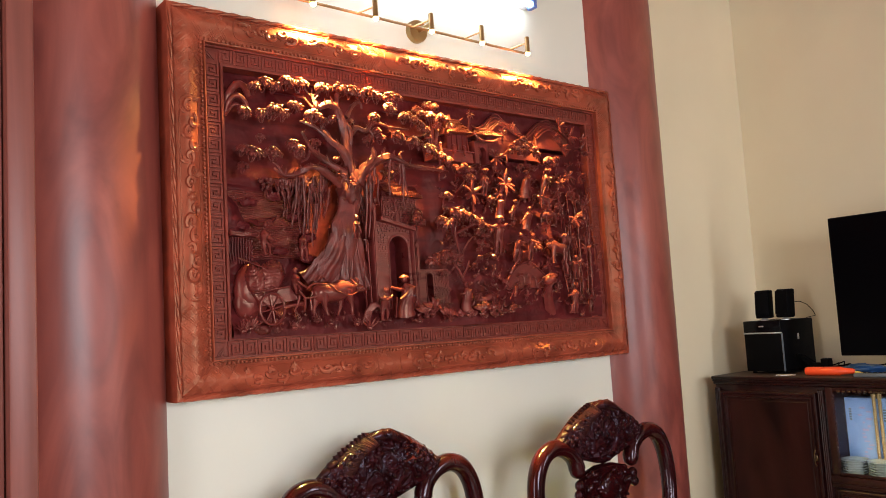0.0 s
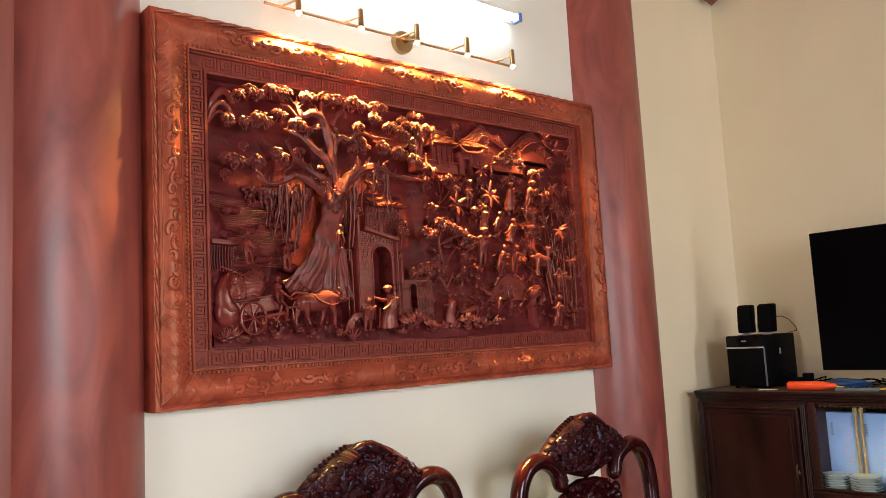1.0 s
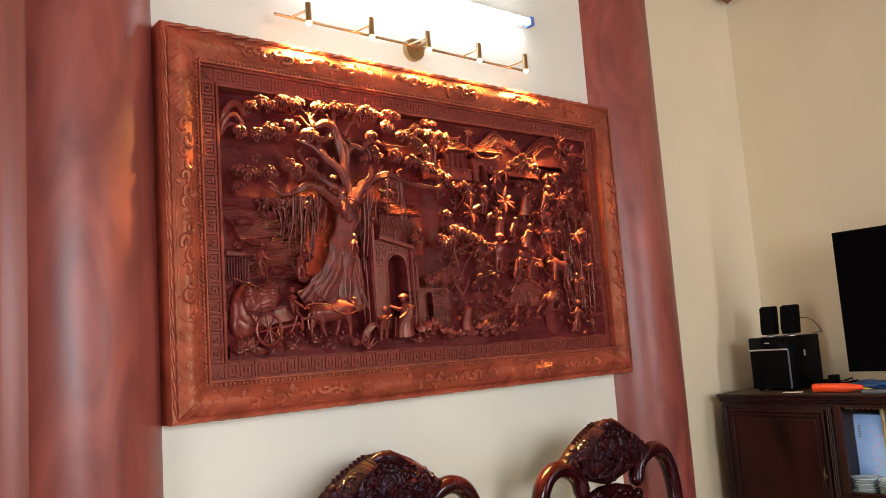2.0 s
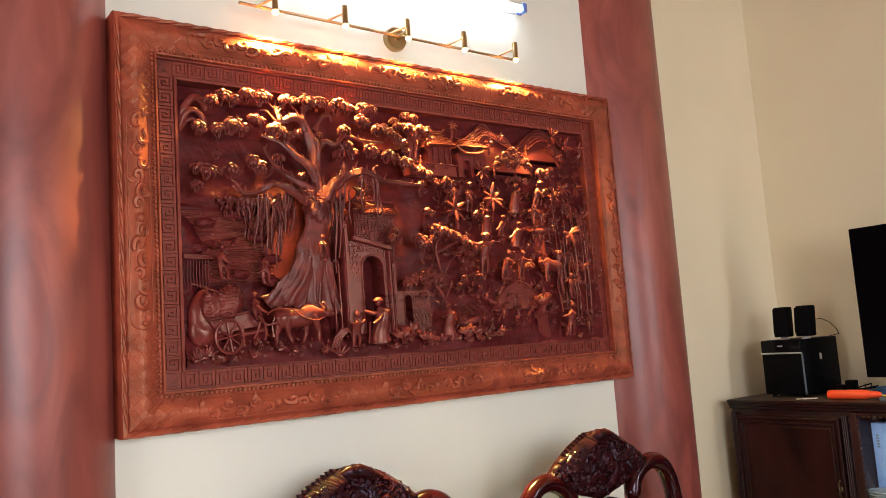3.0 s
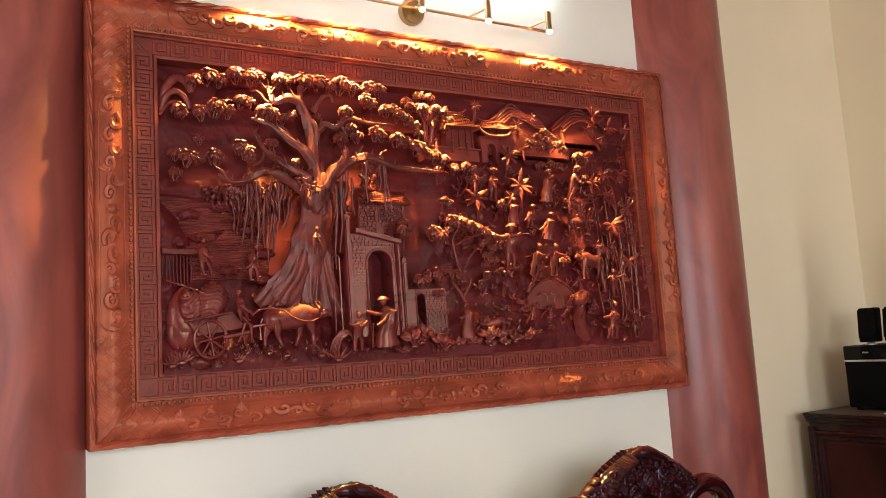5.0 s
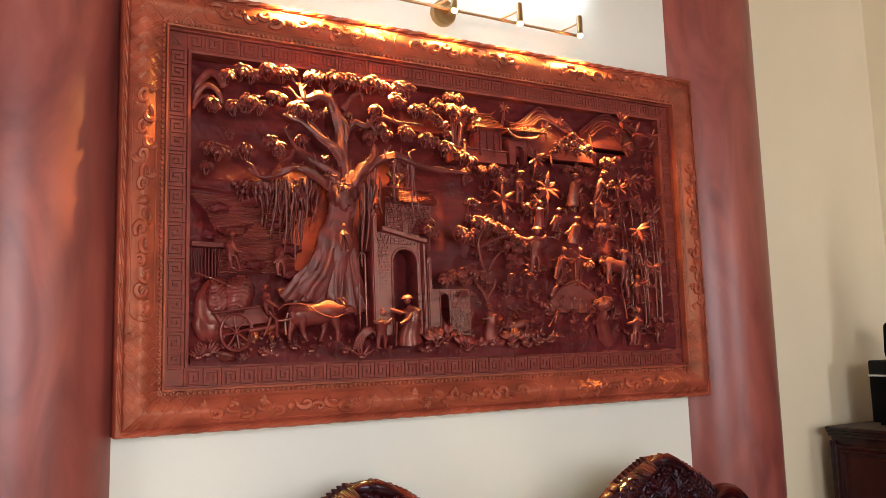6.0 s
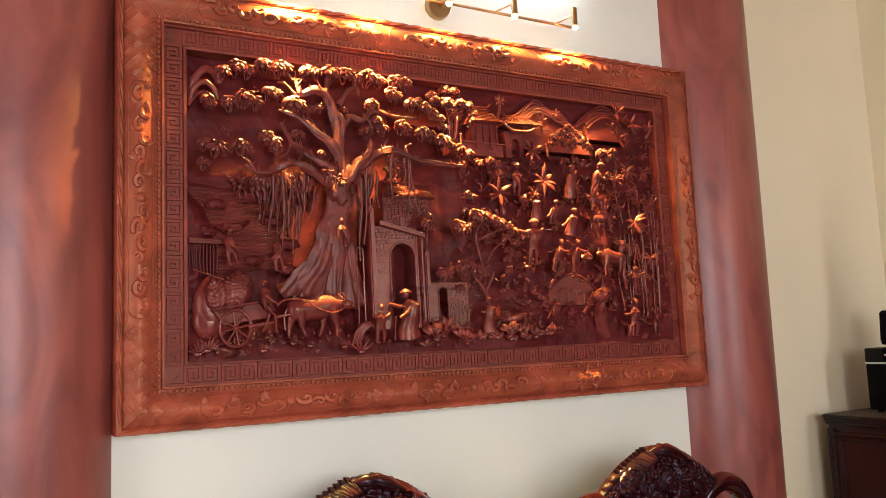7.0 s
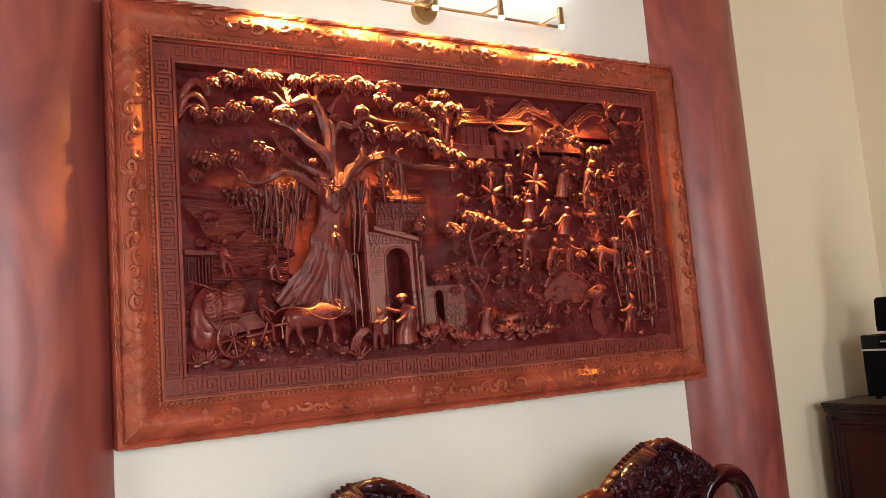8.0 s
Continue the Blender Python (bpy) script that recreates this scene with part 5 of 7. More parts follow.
figure("carved_farmer", (1.433, 0.544, 0.048), (1.461, 0.646, 0.069), 0.5, 0.0, "cone", (((1.442, 0.613, 0.081), (1.461, 0.596, 0.081)),), ((1.472, 0.624, 0.084), (1.409, 0.523, 0.075)))
figure("carved_farmer", (1.171, 0.439, 0.051), (1.163, 0.520, 0.069), 0.7, 0.0, "", ())
figure("carved_farmer", (1.231, 0.427, 0.054), (1.239, 0.497, 0.075), 0.5, 0.05, "cone", (((1.220, 0.475, 0.084), (1.197, 0.446, 0.084)),))
figure("carved_farmer", (1.308, 0.387, 0.057), (1.315, 0.470, 0.078), 0.9, 0.0, "cone", (((1.285, 0.439, 0.090), (1.254, 0.414, 0.087)),))
figure("carved_farmer", (1.135, 0.282, 0.057), (1.136, 0.418, 0.078), 0.35, 0.02, "cone", (((1.129, 0.392, 0.090), (1.173, 0.401, 0.087)), ((1.117, 0.392, 0.087), (1.073, 0.392, 0.084))))
figure("carved_farmer", (1.231, 0.257, 0.060), (1.247, 0.355, 0.081), 0.45, 0.0, "bun", (((1.230, 0.329, 0.093), (1.268, 0.325, 0.093)), ((1.213, 0.294, 0.084), (1.206, 0.260, 0.075))))
figure("carved_farmer", (1.315, 0.256, 0.060), (1.316, 0.355, 0.084), 0.35, 0.0, "bun", (((1.304, 0.333, 0.096), (1.356, 0.325, 0.093)),), ((1.275, 0.362, 0.090), (1.383, 0.306, 0.087)))
figure("carved_farmer", (0.949, 0.057, 0.054), (0.929, 0.157, 0.075), 0.8, 0.05, "cone", (((0.928, 0.130, 0.087), (0.903, 0.120, 0.084)),))
figure("carved_walker", (1.559, 0.024, 0.060), (1.560, 0.143, 0.081), 0.4, 0.0, "bun", (((1.543, 0.114, 0.096), (1.498, 0.099, 0.093)), ((1.528, 0.060, 0.083), (1.524, 0.022, 0.069))), ((1.506, 0.115, 0.096), (1.504, 0.253, 0.075)))
figure("carved_walker", (1.669, 0.023, 0.060), (1.663, 0.115, 0.078), 0.5, 0.0, "bun", (((1.648, 0.086, 0.090), (1.663, 0.060, 0.090)),))
figure("carved_walker", (1.594, 0.173, 0.057), (1.575, 0.265, 0.075), 0.4, 0.0, "", (((1.575, 0.243, 0.084), (1.626, 0.255, 0.084)),))
figure("carved_walker", (1.204, 0.198, 0.054), (1.217, 0.236, 0.069), 0.7, 0.0, "bun", ())
figure("carved_angler", (1.212, 0.104, 0.054), (1.222, 0.157, 0.069), 0.6, 0.0, "cone", (), ((1.176, 0.092, 0.075), (1.217, 0.151, 0.075)))
figure("carved_farmer", (1.100, 0.185, 0.051), (1.100, 0.230, 0.066), 0.5, 0.0, "cone", ())


# a porter bent under a striped straw hat, his cloak falling to the ground
_s = Shape()
_hc = at((1.424, 0.172, 0.072))
_m = Matrix.Rotation(radians(-24), 3, "Y")
_s.ball(_hc, (0.036, 0.026, 0.024), _m, 18, 12)
for _j in range(5):
    _x = -0.75 + 0.36 * _j
    _w = math.sqrt(1 - min(0.95, abs(_x)) ** 2)
    _s.tube([_hc + _m @ Vector((0.036 * _x + 0.006 * math.sin(_i * 0.4), -0.026 * _w * math.sin(math.pi * _i / 8), 0.024 * _w * math.cos(math.pi * _i / 8))) for _i in range(9)], 0.0022, 5)
_s.tube([_hc + Vector((0.004, 0.006, -0.014)), at((1.446, 0.120, 0.034)), at((1.470, 0.065, 0.026)), at((1.496, 0.022, 0.024))], [0.014, 0.030, 0.034, 0.020], 16, 0.45, rough=0.45, seed=3)
part("carved_porter", _s, CARVED, picture, smooth=60)
# the knotted post beside the bamboo
_s = Shape()
_s.tube([at((1.545 + 0.004 * math.sin(_i), 0.190 + 0.0125 * _i, 0.062)) for _i in range(14)], [0.0075 + 0.0035 * (_i % 3 == 0) for _i in range(14)], 10)
_s.tube([at((1.548, 0.238, 0.070)), at((1.566, 0.246, 0.078)), at((1.580, 0.262, 0.074))], [0.005, 0.004, 0.0015], 6)
_s.ball(at((1.548, 0.362, 0.066)), (0.012, 0.010, 0.011), nu=10, nv=7)
part("carved_post", _s, CARVED, picture, smooth=60)
# the plume of long grass beside the child
_s = Shape()
for _k in range(5):
    _o = 0.006 * _k
    _s.tube([at((0.462 + _o, 0.034, 0.070)), at((0.470 + _o, 0.070, 0.082)), at((0.490 + _o, 0.094 - 0.3 * _o, 0.088)), at((0.512 + _o * 0.6, 0.097 - 0.7 * _o, 0.088)), at((0.530, 0.086 - 0.8 * _o, 0.082))], [0.0030, 0.0042, 0.0046, 0.0036, 0.0010], 6)
part("carved_plume", _s, CARVED, picture, smooth=60)


def ox(name, rump, head, foot_v, flip=1):
    """A plain carved ox: barrel with haunch and hump, low neck, muzzle, horns, four legs, tail."""
    s = Shape()
    a, b = at(rump), at(head)
    L = (b - a).length
    way = (b - a).normalized()
    r = L * 0.165
    up = Vector((0, 0, 1))
    s.tube([a, a + way * L * 0.04, a + way * L * 0.14, a + way * L * 0.30 - up * r * 0.12, a + way * L * 0.46 - up * r * 0.10, a + way * L * 0.58 + up * r * 0.10, a + way * L * 0.68 + up * r * 0.05, a + way * L * 0.78 - up * r * 0.05, a + way * L * 0.86],
           [r * 0.35, r * 0.80, r * 1.0, r * 1.0, r * 1.04, r * 1.08, r * 0.85, r * 0.55, r * 0.40], 16, 0.75, rough=0.07, seed=rump[0] * 3)
    hb = a + way * L * 0.86 + Vector((0, -0.010, 0))
    m = Matrix.Rotation(math.atan2(-(way.z - 0.12), flip * abs(way.x)) if flip > 0 else math.atan2(way.z - 0.12, abs(way.x)), 3, "Y")
    s.ball(hb + way * L * 0.05 - up * r * 0.08, (L * 0.088, r * 0.42, r * 0.42), m, 12, 8)
    s.ball(b - way * L * 0.015 - up * r * 0.20 + Vector((0, -0.010, 0)), (L * 0.040, r * 0.30, r * 0.28), m, 10, 6)
    for k, t in enumerate((0.09, 0.19, 0.55, 0.66)):
        p = a + way * L * t + Vector((0, -0.010 if k % 2 else 0.006, -r * 0.35))
        fx = p.x + flip * L * (0.07 if k in (1, 3) else -0.06)
        q = Vector((fx, p.y, RZ + foot_v))
        knee = p.lerp(q, 0.55) + Vector((flip * L * (0.035 if k > 1 else -0.030), 0, 0))
        s.tube([p + up * r * 0.3, p.lerp(knee, 0.5), knee, q + up * r * 0.12, q], [r * 0.52, r * 0.40, r * 0.22, r * 0.16, r * 0.22], 9)
    for k in (-1, 1):
        hp = hb + Vector((0, -0.006 * k, r * 0.35))
        s.tube([hp, hp + Vector((-flip * L * 0.015, -0.010 * k, r * 0.35)), hp + Vector((-flip * L * 0.065, -0.012 * k, r * 0.66)), hp + Vector((-flip * L * 0.10, -0.008 * k, r * 0.62))], [r * 0.13, r * 0.11, r * 0.07, r * 0.03], 6)
        s.leaf(hp - up * r * 0.1, (-flip * 0.8, -0.6 * k, -0.1), (0, 0, 1), L * 0.06, L * 0.028, 0.2, 0.4)
    s.tube([a + up * r * 0.3, a + Vector((-flip * L * 0.05, 0, -r * 0.4)), a + Vector((-flip * L * 0.035, 0, -r * 1.6))], [r * 0.11, r * 0.08, r * 0.14], 6)
    return part(name, s, CARVED, picture, smooth=60)


ox("carved_ox", (0.258, 0.133, 0.090), (0.454, 0.154, 0.096), 0.058)
ox("carved_ox", (1.543, 0.303, 0.069), (1.406, 0.323, 0.078), 0.243, flip=-1)
ox("carved_ox", (1.416, 0.451, 0.060), (1.516, 0.456, 0.069), 0.412)
ox("carved_ox", (1.016, 0.091, 0.063), (1.111, 0.114, 0.072), 0.049)
ox("carved_ox", (1.600, 0.344, 0.048), (1.511, 0.369, 0.054), 0.313, flip=-1)
ox("carved_ox", (1.484, 0.509, 0.051), (1.396, 0.534, 0.060), 0.482, flip=-1)
# rein
_s = Shape()
limb(_s, ((0.220, 0.149, 0.120), (0.244, 0.165, 0.123), (0.302, 0.163, 0.123), (0.337, 0.139, 0.126), (0.384, 0.126, 0.126), (0.426, 0.142, 0.120), (0.443, 0.151, 0.114)), 0.0026, 0.0024, 6, 0.0)
part("carved_rein", _s, CARVED, picture)

# the cart with its load
_s = Shape()
_s.prism([(0.050, 0.144), (0.182, 0.162), (0.214, 0.118), (0.080, 0.098)], 0.030, 0.050, 0.003, flat)
cart = part("carved_cart", _s, CARVED, picture)
_s = Shape()
_s.tube([at((0.042, 0.141, 0.090)), at((0.173, 0.161, 0.093))], 0.0040, 7)
_s.tube([at((0.220, 0.118, 0.093)), at((0.305, 0.130, 0.108)), at((0.391, 0.148, 0.111))], 0.0040, 7)
_s.tube([at((0.145, 0.093, 0.090)), at((0.219, 0.105, 0.093))], 0.0055, 7)
part("shaft", _s, CARVED, cart)
_wc = at((0.113, 0.090, 0.080))
_s = Shape()
_ring = [(_wc + Vector((0.044 * math.cos(a), 0, 0.051 * math.sin(a)))) for a in [2 * math.pi * i / 28 for i in range(29)]]
_s.tube(_ring, 0.0044, 7)
_wheel = part("cart_wheel", _s, CARVED, cart)
for _i in range(8):
    _a = math.pi * _i / 4 + 0.2
    part("spoke", Shape().tube([_wc, _wc + Vector((0.042 * math.cos(_a), 0, 0.049 * math.sin(_a)))], 0.0026, 6), CARVED, _wheel)
part("hub", Shape().ball(_wc, (0.008, 0.010, 0.008), nu=8, nv=6), CARVED, _wheel)
_s = Shape()
_s.ball(at((0.075, 0.160, 0.030)), (0.066, 0.036, 0.088), nu=28, nv=18, rough=0.12, seed=2)
_s.ball(at((0.060, 0.118, 0.028)), (0.052, 0.034, 0.060), nu=24, nv=14, rough=0.12, seed=5)
part("hay_load", _s, CARVED, cart, "smooth rounded sack", 60)
for _k, (_c, _r, _turn) in enumerate(((at((0.070, 0.182, 0.052)), (0.034, 0.028, 0.056), -10), (at((0.120, 0.190, 0.056)), (0.046, 0.028, 0.062), 24))):
    _m = Matrix.Rotation(radians(_turn), 3, "Y")
    _s = Shape().ball(_c, _r, _m, 64, 44, 0.10, _k)
    _inv = _m.transposed()
    _bent = []
    for _p in _s.v:
        _q = _inv @ (Vector(_p) - _c)
        _a = math.atan2(_q.y, _q.x)
        _g = math.sin(2 * math.pi * (5.2 * _q.z / _r[2] + 0.8 * math.sin(2.2 * _a + _k)))
        _bent.append((_c + _m @ (_q * (1 + 0.055 * _g)))[:])
    _s.v = _bent
    part("sheaf", _s, CARVED, cart, "sheaf of straw in wavy bands", 60)

# boat and water
_s = Shape()
_s.tube([at((0.079, 0.390, 0.015)), at((0.100, 0.380, 0.033)), at((0.140, 0.383, 0.036)), at((0.181, 0.408, 0.018))], [0.004, 0.014, 0.013, 0.003], 8)
part("carved_boat", _s, CARVED, picture)
_s = Shape()
_s.prism([(0.0, 0.352), (0.098, 0.347), (0.104, 0.338), (0.094, 0.330), (0.0, 0.334)], 0.0, 0.022, 0.003, flat)
_boat = part("carved_boat", _s, CARVED, picture)
for _k in range(9):
    _s = Shape().tube([flat(0.006 + 0.0095 * _k, 0.332, 0.016), flat(0.004 + 0.0098 * _k, 0.285, 0.015), flat(0.010 + 0.009 * _k, 0.245, 0.014)], [0.0022, 0.0030, 0.0020], 6)
    part("reed", _s, SHADED_CARVING, _boat)
_rr = random.Random(31)
_s = Shape()
_nu, _nv = 120, 210
for _j in range(_nv + 1):
    for _i in range(_nu + 1):
        _u, _v = 0.395 * _i / _nu, 0.245 + 0.262 * _j / _nv
        _e = smooth_step(0.345, 0.30, _u + 0.02 * fbm(_u, _v, 12)) * smooth_step(0.245, 0.275, _v) * smooth_step(0.507, 0.495, _v)
        _w = math.sin(2 * math.pi * _v / 0.0074 + 26 * _u + 5.0 * fbm(_u, _v, 7) + 1.5 * fbm(_u, _v, 30, 2))
        _s.v.append((RX + _u, -(RY - 0.010 + (-0.0040 * _e - 0.018 * (1 - _e) + 0.00085 * _e * _w) * DEEP), RZ + _v))
for _j in range(_nv):
    for _i in range(_nu):
        _a = _j * (_nu + 1) + _i
        _s.f.append((_a, _a + 1, _a + _nu + 2, _a + _nu + 1))
part("carved_water", _s, CARVED, picture, "finely rippled water", 60)

# the bridge
_s = Shape()
_b0, _b1 = (1.218, 0.183), (1.436, 0.194)
_mid = (1.325, 0.245)
_top = [(_b0[0] + (_b1[0] - _b0[0]) * t, _b0[1] + (_b1[1] - _b0[1]) * t + (_mid[1] - _b0[1] + 0.002) * math.sin(math.pi * t)) for t in [i / 12 for i in range(13)]]
_s.prism([(_b1[0], _b0[1] - 0.045), (_b0[0], _b0[1] - 0.045)] + [(p[0], p[1] - 0.006) for p in _top], 0.0, 0.024, 0.002, flat)
bridge = part("carved_bridge", _s, CARVED, picture)
_s = Shape()
_s.tube([flat(p[0], p[1] - 0.002, 0.025) for p in _top], 0.0030, 7)
part("handrail", _s, CARVED, bridge)
for _c in ((1.290, 0.165), (1.360, 0.159)):
    _s = Shape()
    arch_ring(_s, _c[0] - 0.018, _c[0] + 0.018, _c[1] - 0.02, _c[1] + 0.030, 0.024, 0.004)
    part("bridge_arch", _s, CARVED, bridge)

# ---- plants and stones of the foreground ----
for _k, (_c, _r, _n, _nm) in enumerate((((0.010, 0.023, 0.078), .040, 7, "carved_grass"), ((0.035, 0.031, 0.078), .044, 8, "carved_grass"), ((0.191, 0.025, 0.075), .024, 9, "carved_grass"), ((0.739, 0.037, 0.081), .056, 3, "carved_lotus"), ((0.766, 0.047, 0.084), .050, 3, "carved_lotus"), ((0.848, 0.021, 0.081), .052, 4, "carved_lotus"),
                                       ((1.016, 0.038, 0.078), .044, 5, "carved_lotus"), ((1.069, 0.043, 0.078), .040, 5, "carved_lotus"), ((0.943, 0.038, 0.075), .036, 5, "carved_grass"), ((0.488, 0.010, 0.072), .050, 5, "carved_grass"), ((0.436, 0.027, 0.069), .026, 7, "carved_grass"), ((0.281, 0.042, 0.066), .022, 8, "carved_grass"), ((0.332, 0.033, 0.066), .018, 7, "carved_grass"), ((1.123, 0.033, 0.075), .030, 5, "carved_grass"), ((1.612, 0.013, 0.066), .026, 6, "carved_grass"))):
    _plant = part(_nm, Shape().ball(at(_c), (0.012, 0.010, 0.008), nu=8, nv=5), CARVED, picture)
    if _nm == "carved_lotus":
        # cupped round leaves on short stalks
        for _i in range(_n):
            _a = math.pi * (0.16 + 0.68 * (_i + 0.5) / _n) + _rr.uniform(-0.12, 0.12)
            _h = _r * _rr.uniform(0.55, 0.95)
            _e = at(_c) + Vector((math.cos(_a) * _h, -0.010, math.sin(_a) * _h))
            _q = _r * _rr.uniform(0.22, 0.32)
            _m = Matrix.Rotation(_a - math.pi / 2 + _rr.uniform(-0.4, 0.4), 3, "Y").transposed() @ Matrix.Rotation(radians(_rr.uniform(-30, 25)), 3, "X")
            _s = Shape().tube([at(_c), at(_c).lerp(_e, 0.6) + Vector((0, -0.004, 0)), _e], [0.0030, 0.0026, 0.0022], 6)
            _s.leaf(_e - _m @ Vector((0, 0, _q)), _m @ Vector((0, -0.25, 1)), (0, -1, 0.35), _q * 2.4, _q * 1.6, 0.45, 0.14)
            _s.leaf(_e - _m @ Vector((0, 0.002, _q * 0.8)), _m @ Vector((0.55, -0.35, 1)), (-0.4, -1, 0.35), _q * 1.9, _q * 1.2, 0.50, 0.14)
            part("leaf", _s, CARVED, _plant, smooth=60)
        continue
    for _i in range(_n):
        _s = Shape()
        _a = math.pi * (0.12 + 0.76 * (_i + 0.5) / _n) + _rr.uniform(-0.1, 0.1)
        _s.leaf(at(_c), (math.cos(_a), -0.35, math.sin(_a)), (0, -1, 0.3), _r * _rr.uniform(0.75, 1.1), _r * 0.14 * _rr.uniform(0.8, 1.1), 0.15, 0.3)
        part("leaf", _s, CARVED, _plant)
part("carved_stone", Shape().ball(at((0.101, 0.026, 0.030)), (0.030, 0.020, 0.020), nu=14, nv=10, rough=0.5, seed=3), CARVED, picture, smooth=60)
for _k, _c in enumerate(((0.904, 0.036, 0.075), (0.969, 0.037, 0.075), (1.022, 0.027, 0.078), (1.083, 0.027, 0.078), (1.126, 0.040, 0.078), (1.168, 0.042, 0.078), (1.191, 0.057, 0.075), (0.708, 0.022, 0.075))):
    _plant = part("carved_sprout", Shape().ball(at(_c), (0.008, 0.008, 0.006), nu=8, nv=5), CARVED, picture)
    for _i in range(3):
        _a = math.pi * (0.2 + 0.3 * _i) + _rr.uniform(-0.2, 0.2)
        part("leaf", Shape().leaf(at(_c), (math.cos(_a), -0.45, math.sin(_a)), (0, -1, 0.5), _rr.uniform(0.020, 0.030), _rr.uniform(0.014, 0.020), 0.35, 0.3), CARVED, _plant)

# low twigs, leaves and tufts carved over the terraces
_rr = random.Random(77)
_s = Shape()
for _k in range(420):
    _u, _v = _rr.uniform(0.88, 1.80), _rr.uniform(0.06, 0.72)
    _d = ground(_u, _v) + 0.002
    if _k % 3 == 0:
        _a = _rr.uniform(0, 6.28)
        _l = _rr.uniform(0.015, 0.035)
        _s.tube([flat(_u, _v, _d), flat(_u + _l * 0.5 * math.cos(_a) + 0.004, _v + _l * 0.5 * math.sin(_a), _d + 0.004), flat(_u + _l * math.cos(_a), _v + _l * math.sin(_a), _d)], [0.0030, 0.0026, 0.0012], 5)
    else:
        for _i in range(_rr.randint(2, 4)):
            _a = _rr.uniform(-0.3, 3.4)
            _s.leaf(flat(_u, _v, _d), (math.cos(_a), -0.4, math.sin(_a)), (0, -1, 0.4), _rr.uniform(0.010, 0.022), _rr.uniform(0.005, 0.010), 0.2, 0.4)
tagged(part("undergrowth", _s, CARVED, picture), kind="stuff")
_s = Shape()
for _k in range(120):
    _u, _v = _rr.uniform(0.02, 0.95), _rr.uniform(0.01, 0.075)
    _d = ground(_u, _v) + 0.001
    for _i in range(3):
        _a = 1.57 + (_i - 1) * 0.5 + _rr.uniform(-0.2, 0.2)
        _s.leaf(flat(_u, _v, _d), (math.cos(_a), -0.3, math.sin(_a)), (0, -1, 0.2), _rr.uniform(0.008, 0.015), 0.003, 0.2, 0.5)
tagged(part("turf", _s, CARVED, picture), kind="stuff")


# ---- picture lamp ----
lampbar = thing("picture_lamp", 1.87, WALL_Y, 2.53, "antique brass picture lamp with five lit spot heads on a bar", "wall lamp")
_s = Shape()
_s.lathe((0.062, 0, 0.02), [(0.047, 0.0), (0.047, -0.020), (0.044, -0.026), (0.010, -0.030), (0.008, -0.10)], 32, "y")
part("wall_plate", _s, BRONZE, lampbar)
_s = Shape()
_s.tube([(-0.607, -0.10, 0.0), (0.60, -0.10, -0.008)], 0.0055, 12)
part("bar", _s, BRONZE, lampbar)
for _i in range(5):
    _x = 1.365 + _i * 0.2645 - 1.87
    _s = Shape()
    _s.tube([(_x - 0.045, -0.10, -0.004), (_x - 0.006, -0.150, 0.012)], 0.0040, 8)
    part("arm", _s, BRONZE, lampbar)
    _s = Shape()
    _s.lathe((_x, -0.157, -0.030), [(0.0100, 0.0), (0.0105, 0.0), (0.0105, 0.066), (0.009, 0.070), (0.002, 0.071)], 18)
    _h = part("lamp_head", _s, BRONZE, lampbar)
    _s = Shape()
    _s.ball((_x, -0.157, -0.034), (0.0105, 0.0105, 0.009), nu=12, nv=8)
    part("bulb", _s, BULB, _h, "glowing warm bulb")
    _out = (0.137, 0.141, 0.164, 0.178, 0.180)[_i]      # each spot's distance off the wall, set for its effect, not the bulb's place
    _eye = (_x + 1.87, WALL_Y - 0.138, 2.483)
    lamp("picture_spot", "SPOT", look((_eye[0], WALL_Y - _out, 2.478), (_x + 1.93 + 0.030 * _i, WALL_Y - _out + 0.016, 1.3)), (600, 580, 560, 460, 300)[_i], (1.0, 0.93, 0.22), spot=31, blend=1.0, radius=0.01)
    # second, wide spot added near each bulb; strength set head by head
    lamp("picture_spill", "SPOT", look(_eye, (_x + 1.87, WALL_Y - 0.155, 1.3)), (104, 22, 15, 12, 36)[_i], (1.0, 0.66, 0.17), spot=124, blend=0.7, radius=0.012)

# ---- tube lamp ----
batten = thing("tube_lamp", 1.98, WALL_Y, 2.765, "lit white fluorescent tube lamp with blue end caps on the wall", "wall lamp")
part("batten", Shape().box((-0.60, -0.045, 0.012), (0.60, 0.0, 0.05), bevel=0.004), WHITE, batten)
_s = Shape()
_s.lathe((-0.575, -0.070, 0.012), [(0.014, 0.0), (0.014, 1.15)], 20, "x")
part("tube", _s, TUBE, batten, "glowing white tube")
for _x in (-0.60, 0.575):
    part("end_cap", Shape().box((_x, -0.088, -0.008), (_x + 0.025, -0.040, 0.034), bevel=0.005), BLUECAP, batten, "blue plastic end cap")


# ---- carved armchairs ----
def chair_top(x):
    return 0.838 + 0.165 * (1 - (abs(x) / 0.285) ** 1.75)


def chair_low(x):
    return 0.748 + 0.088 * (abs(x) / 0.285) ** 1.1


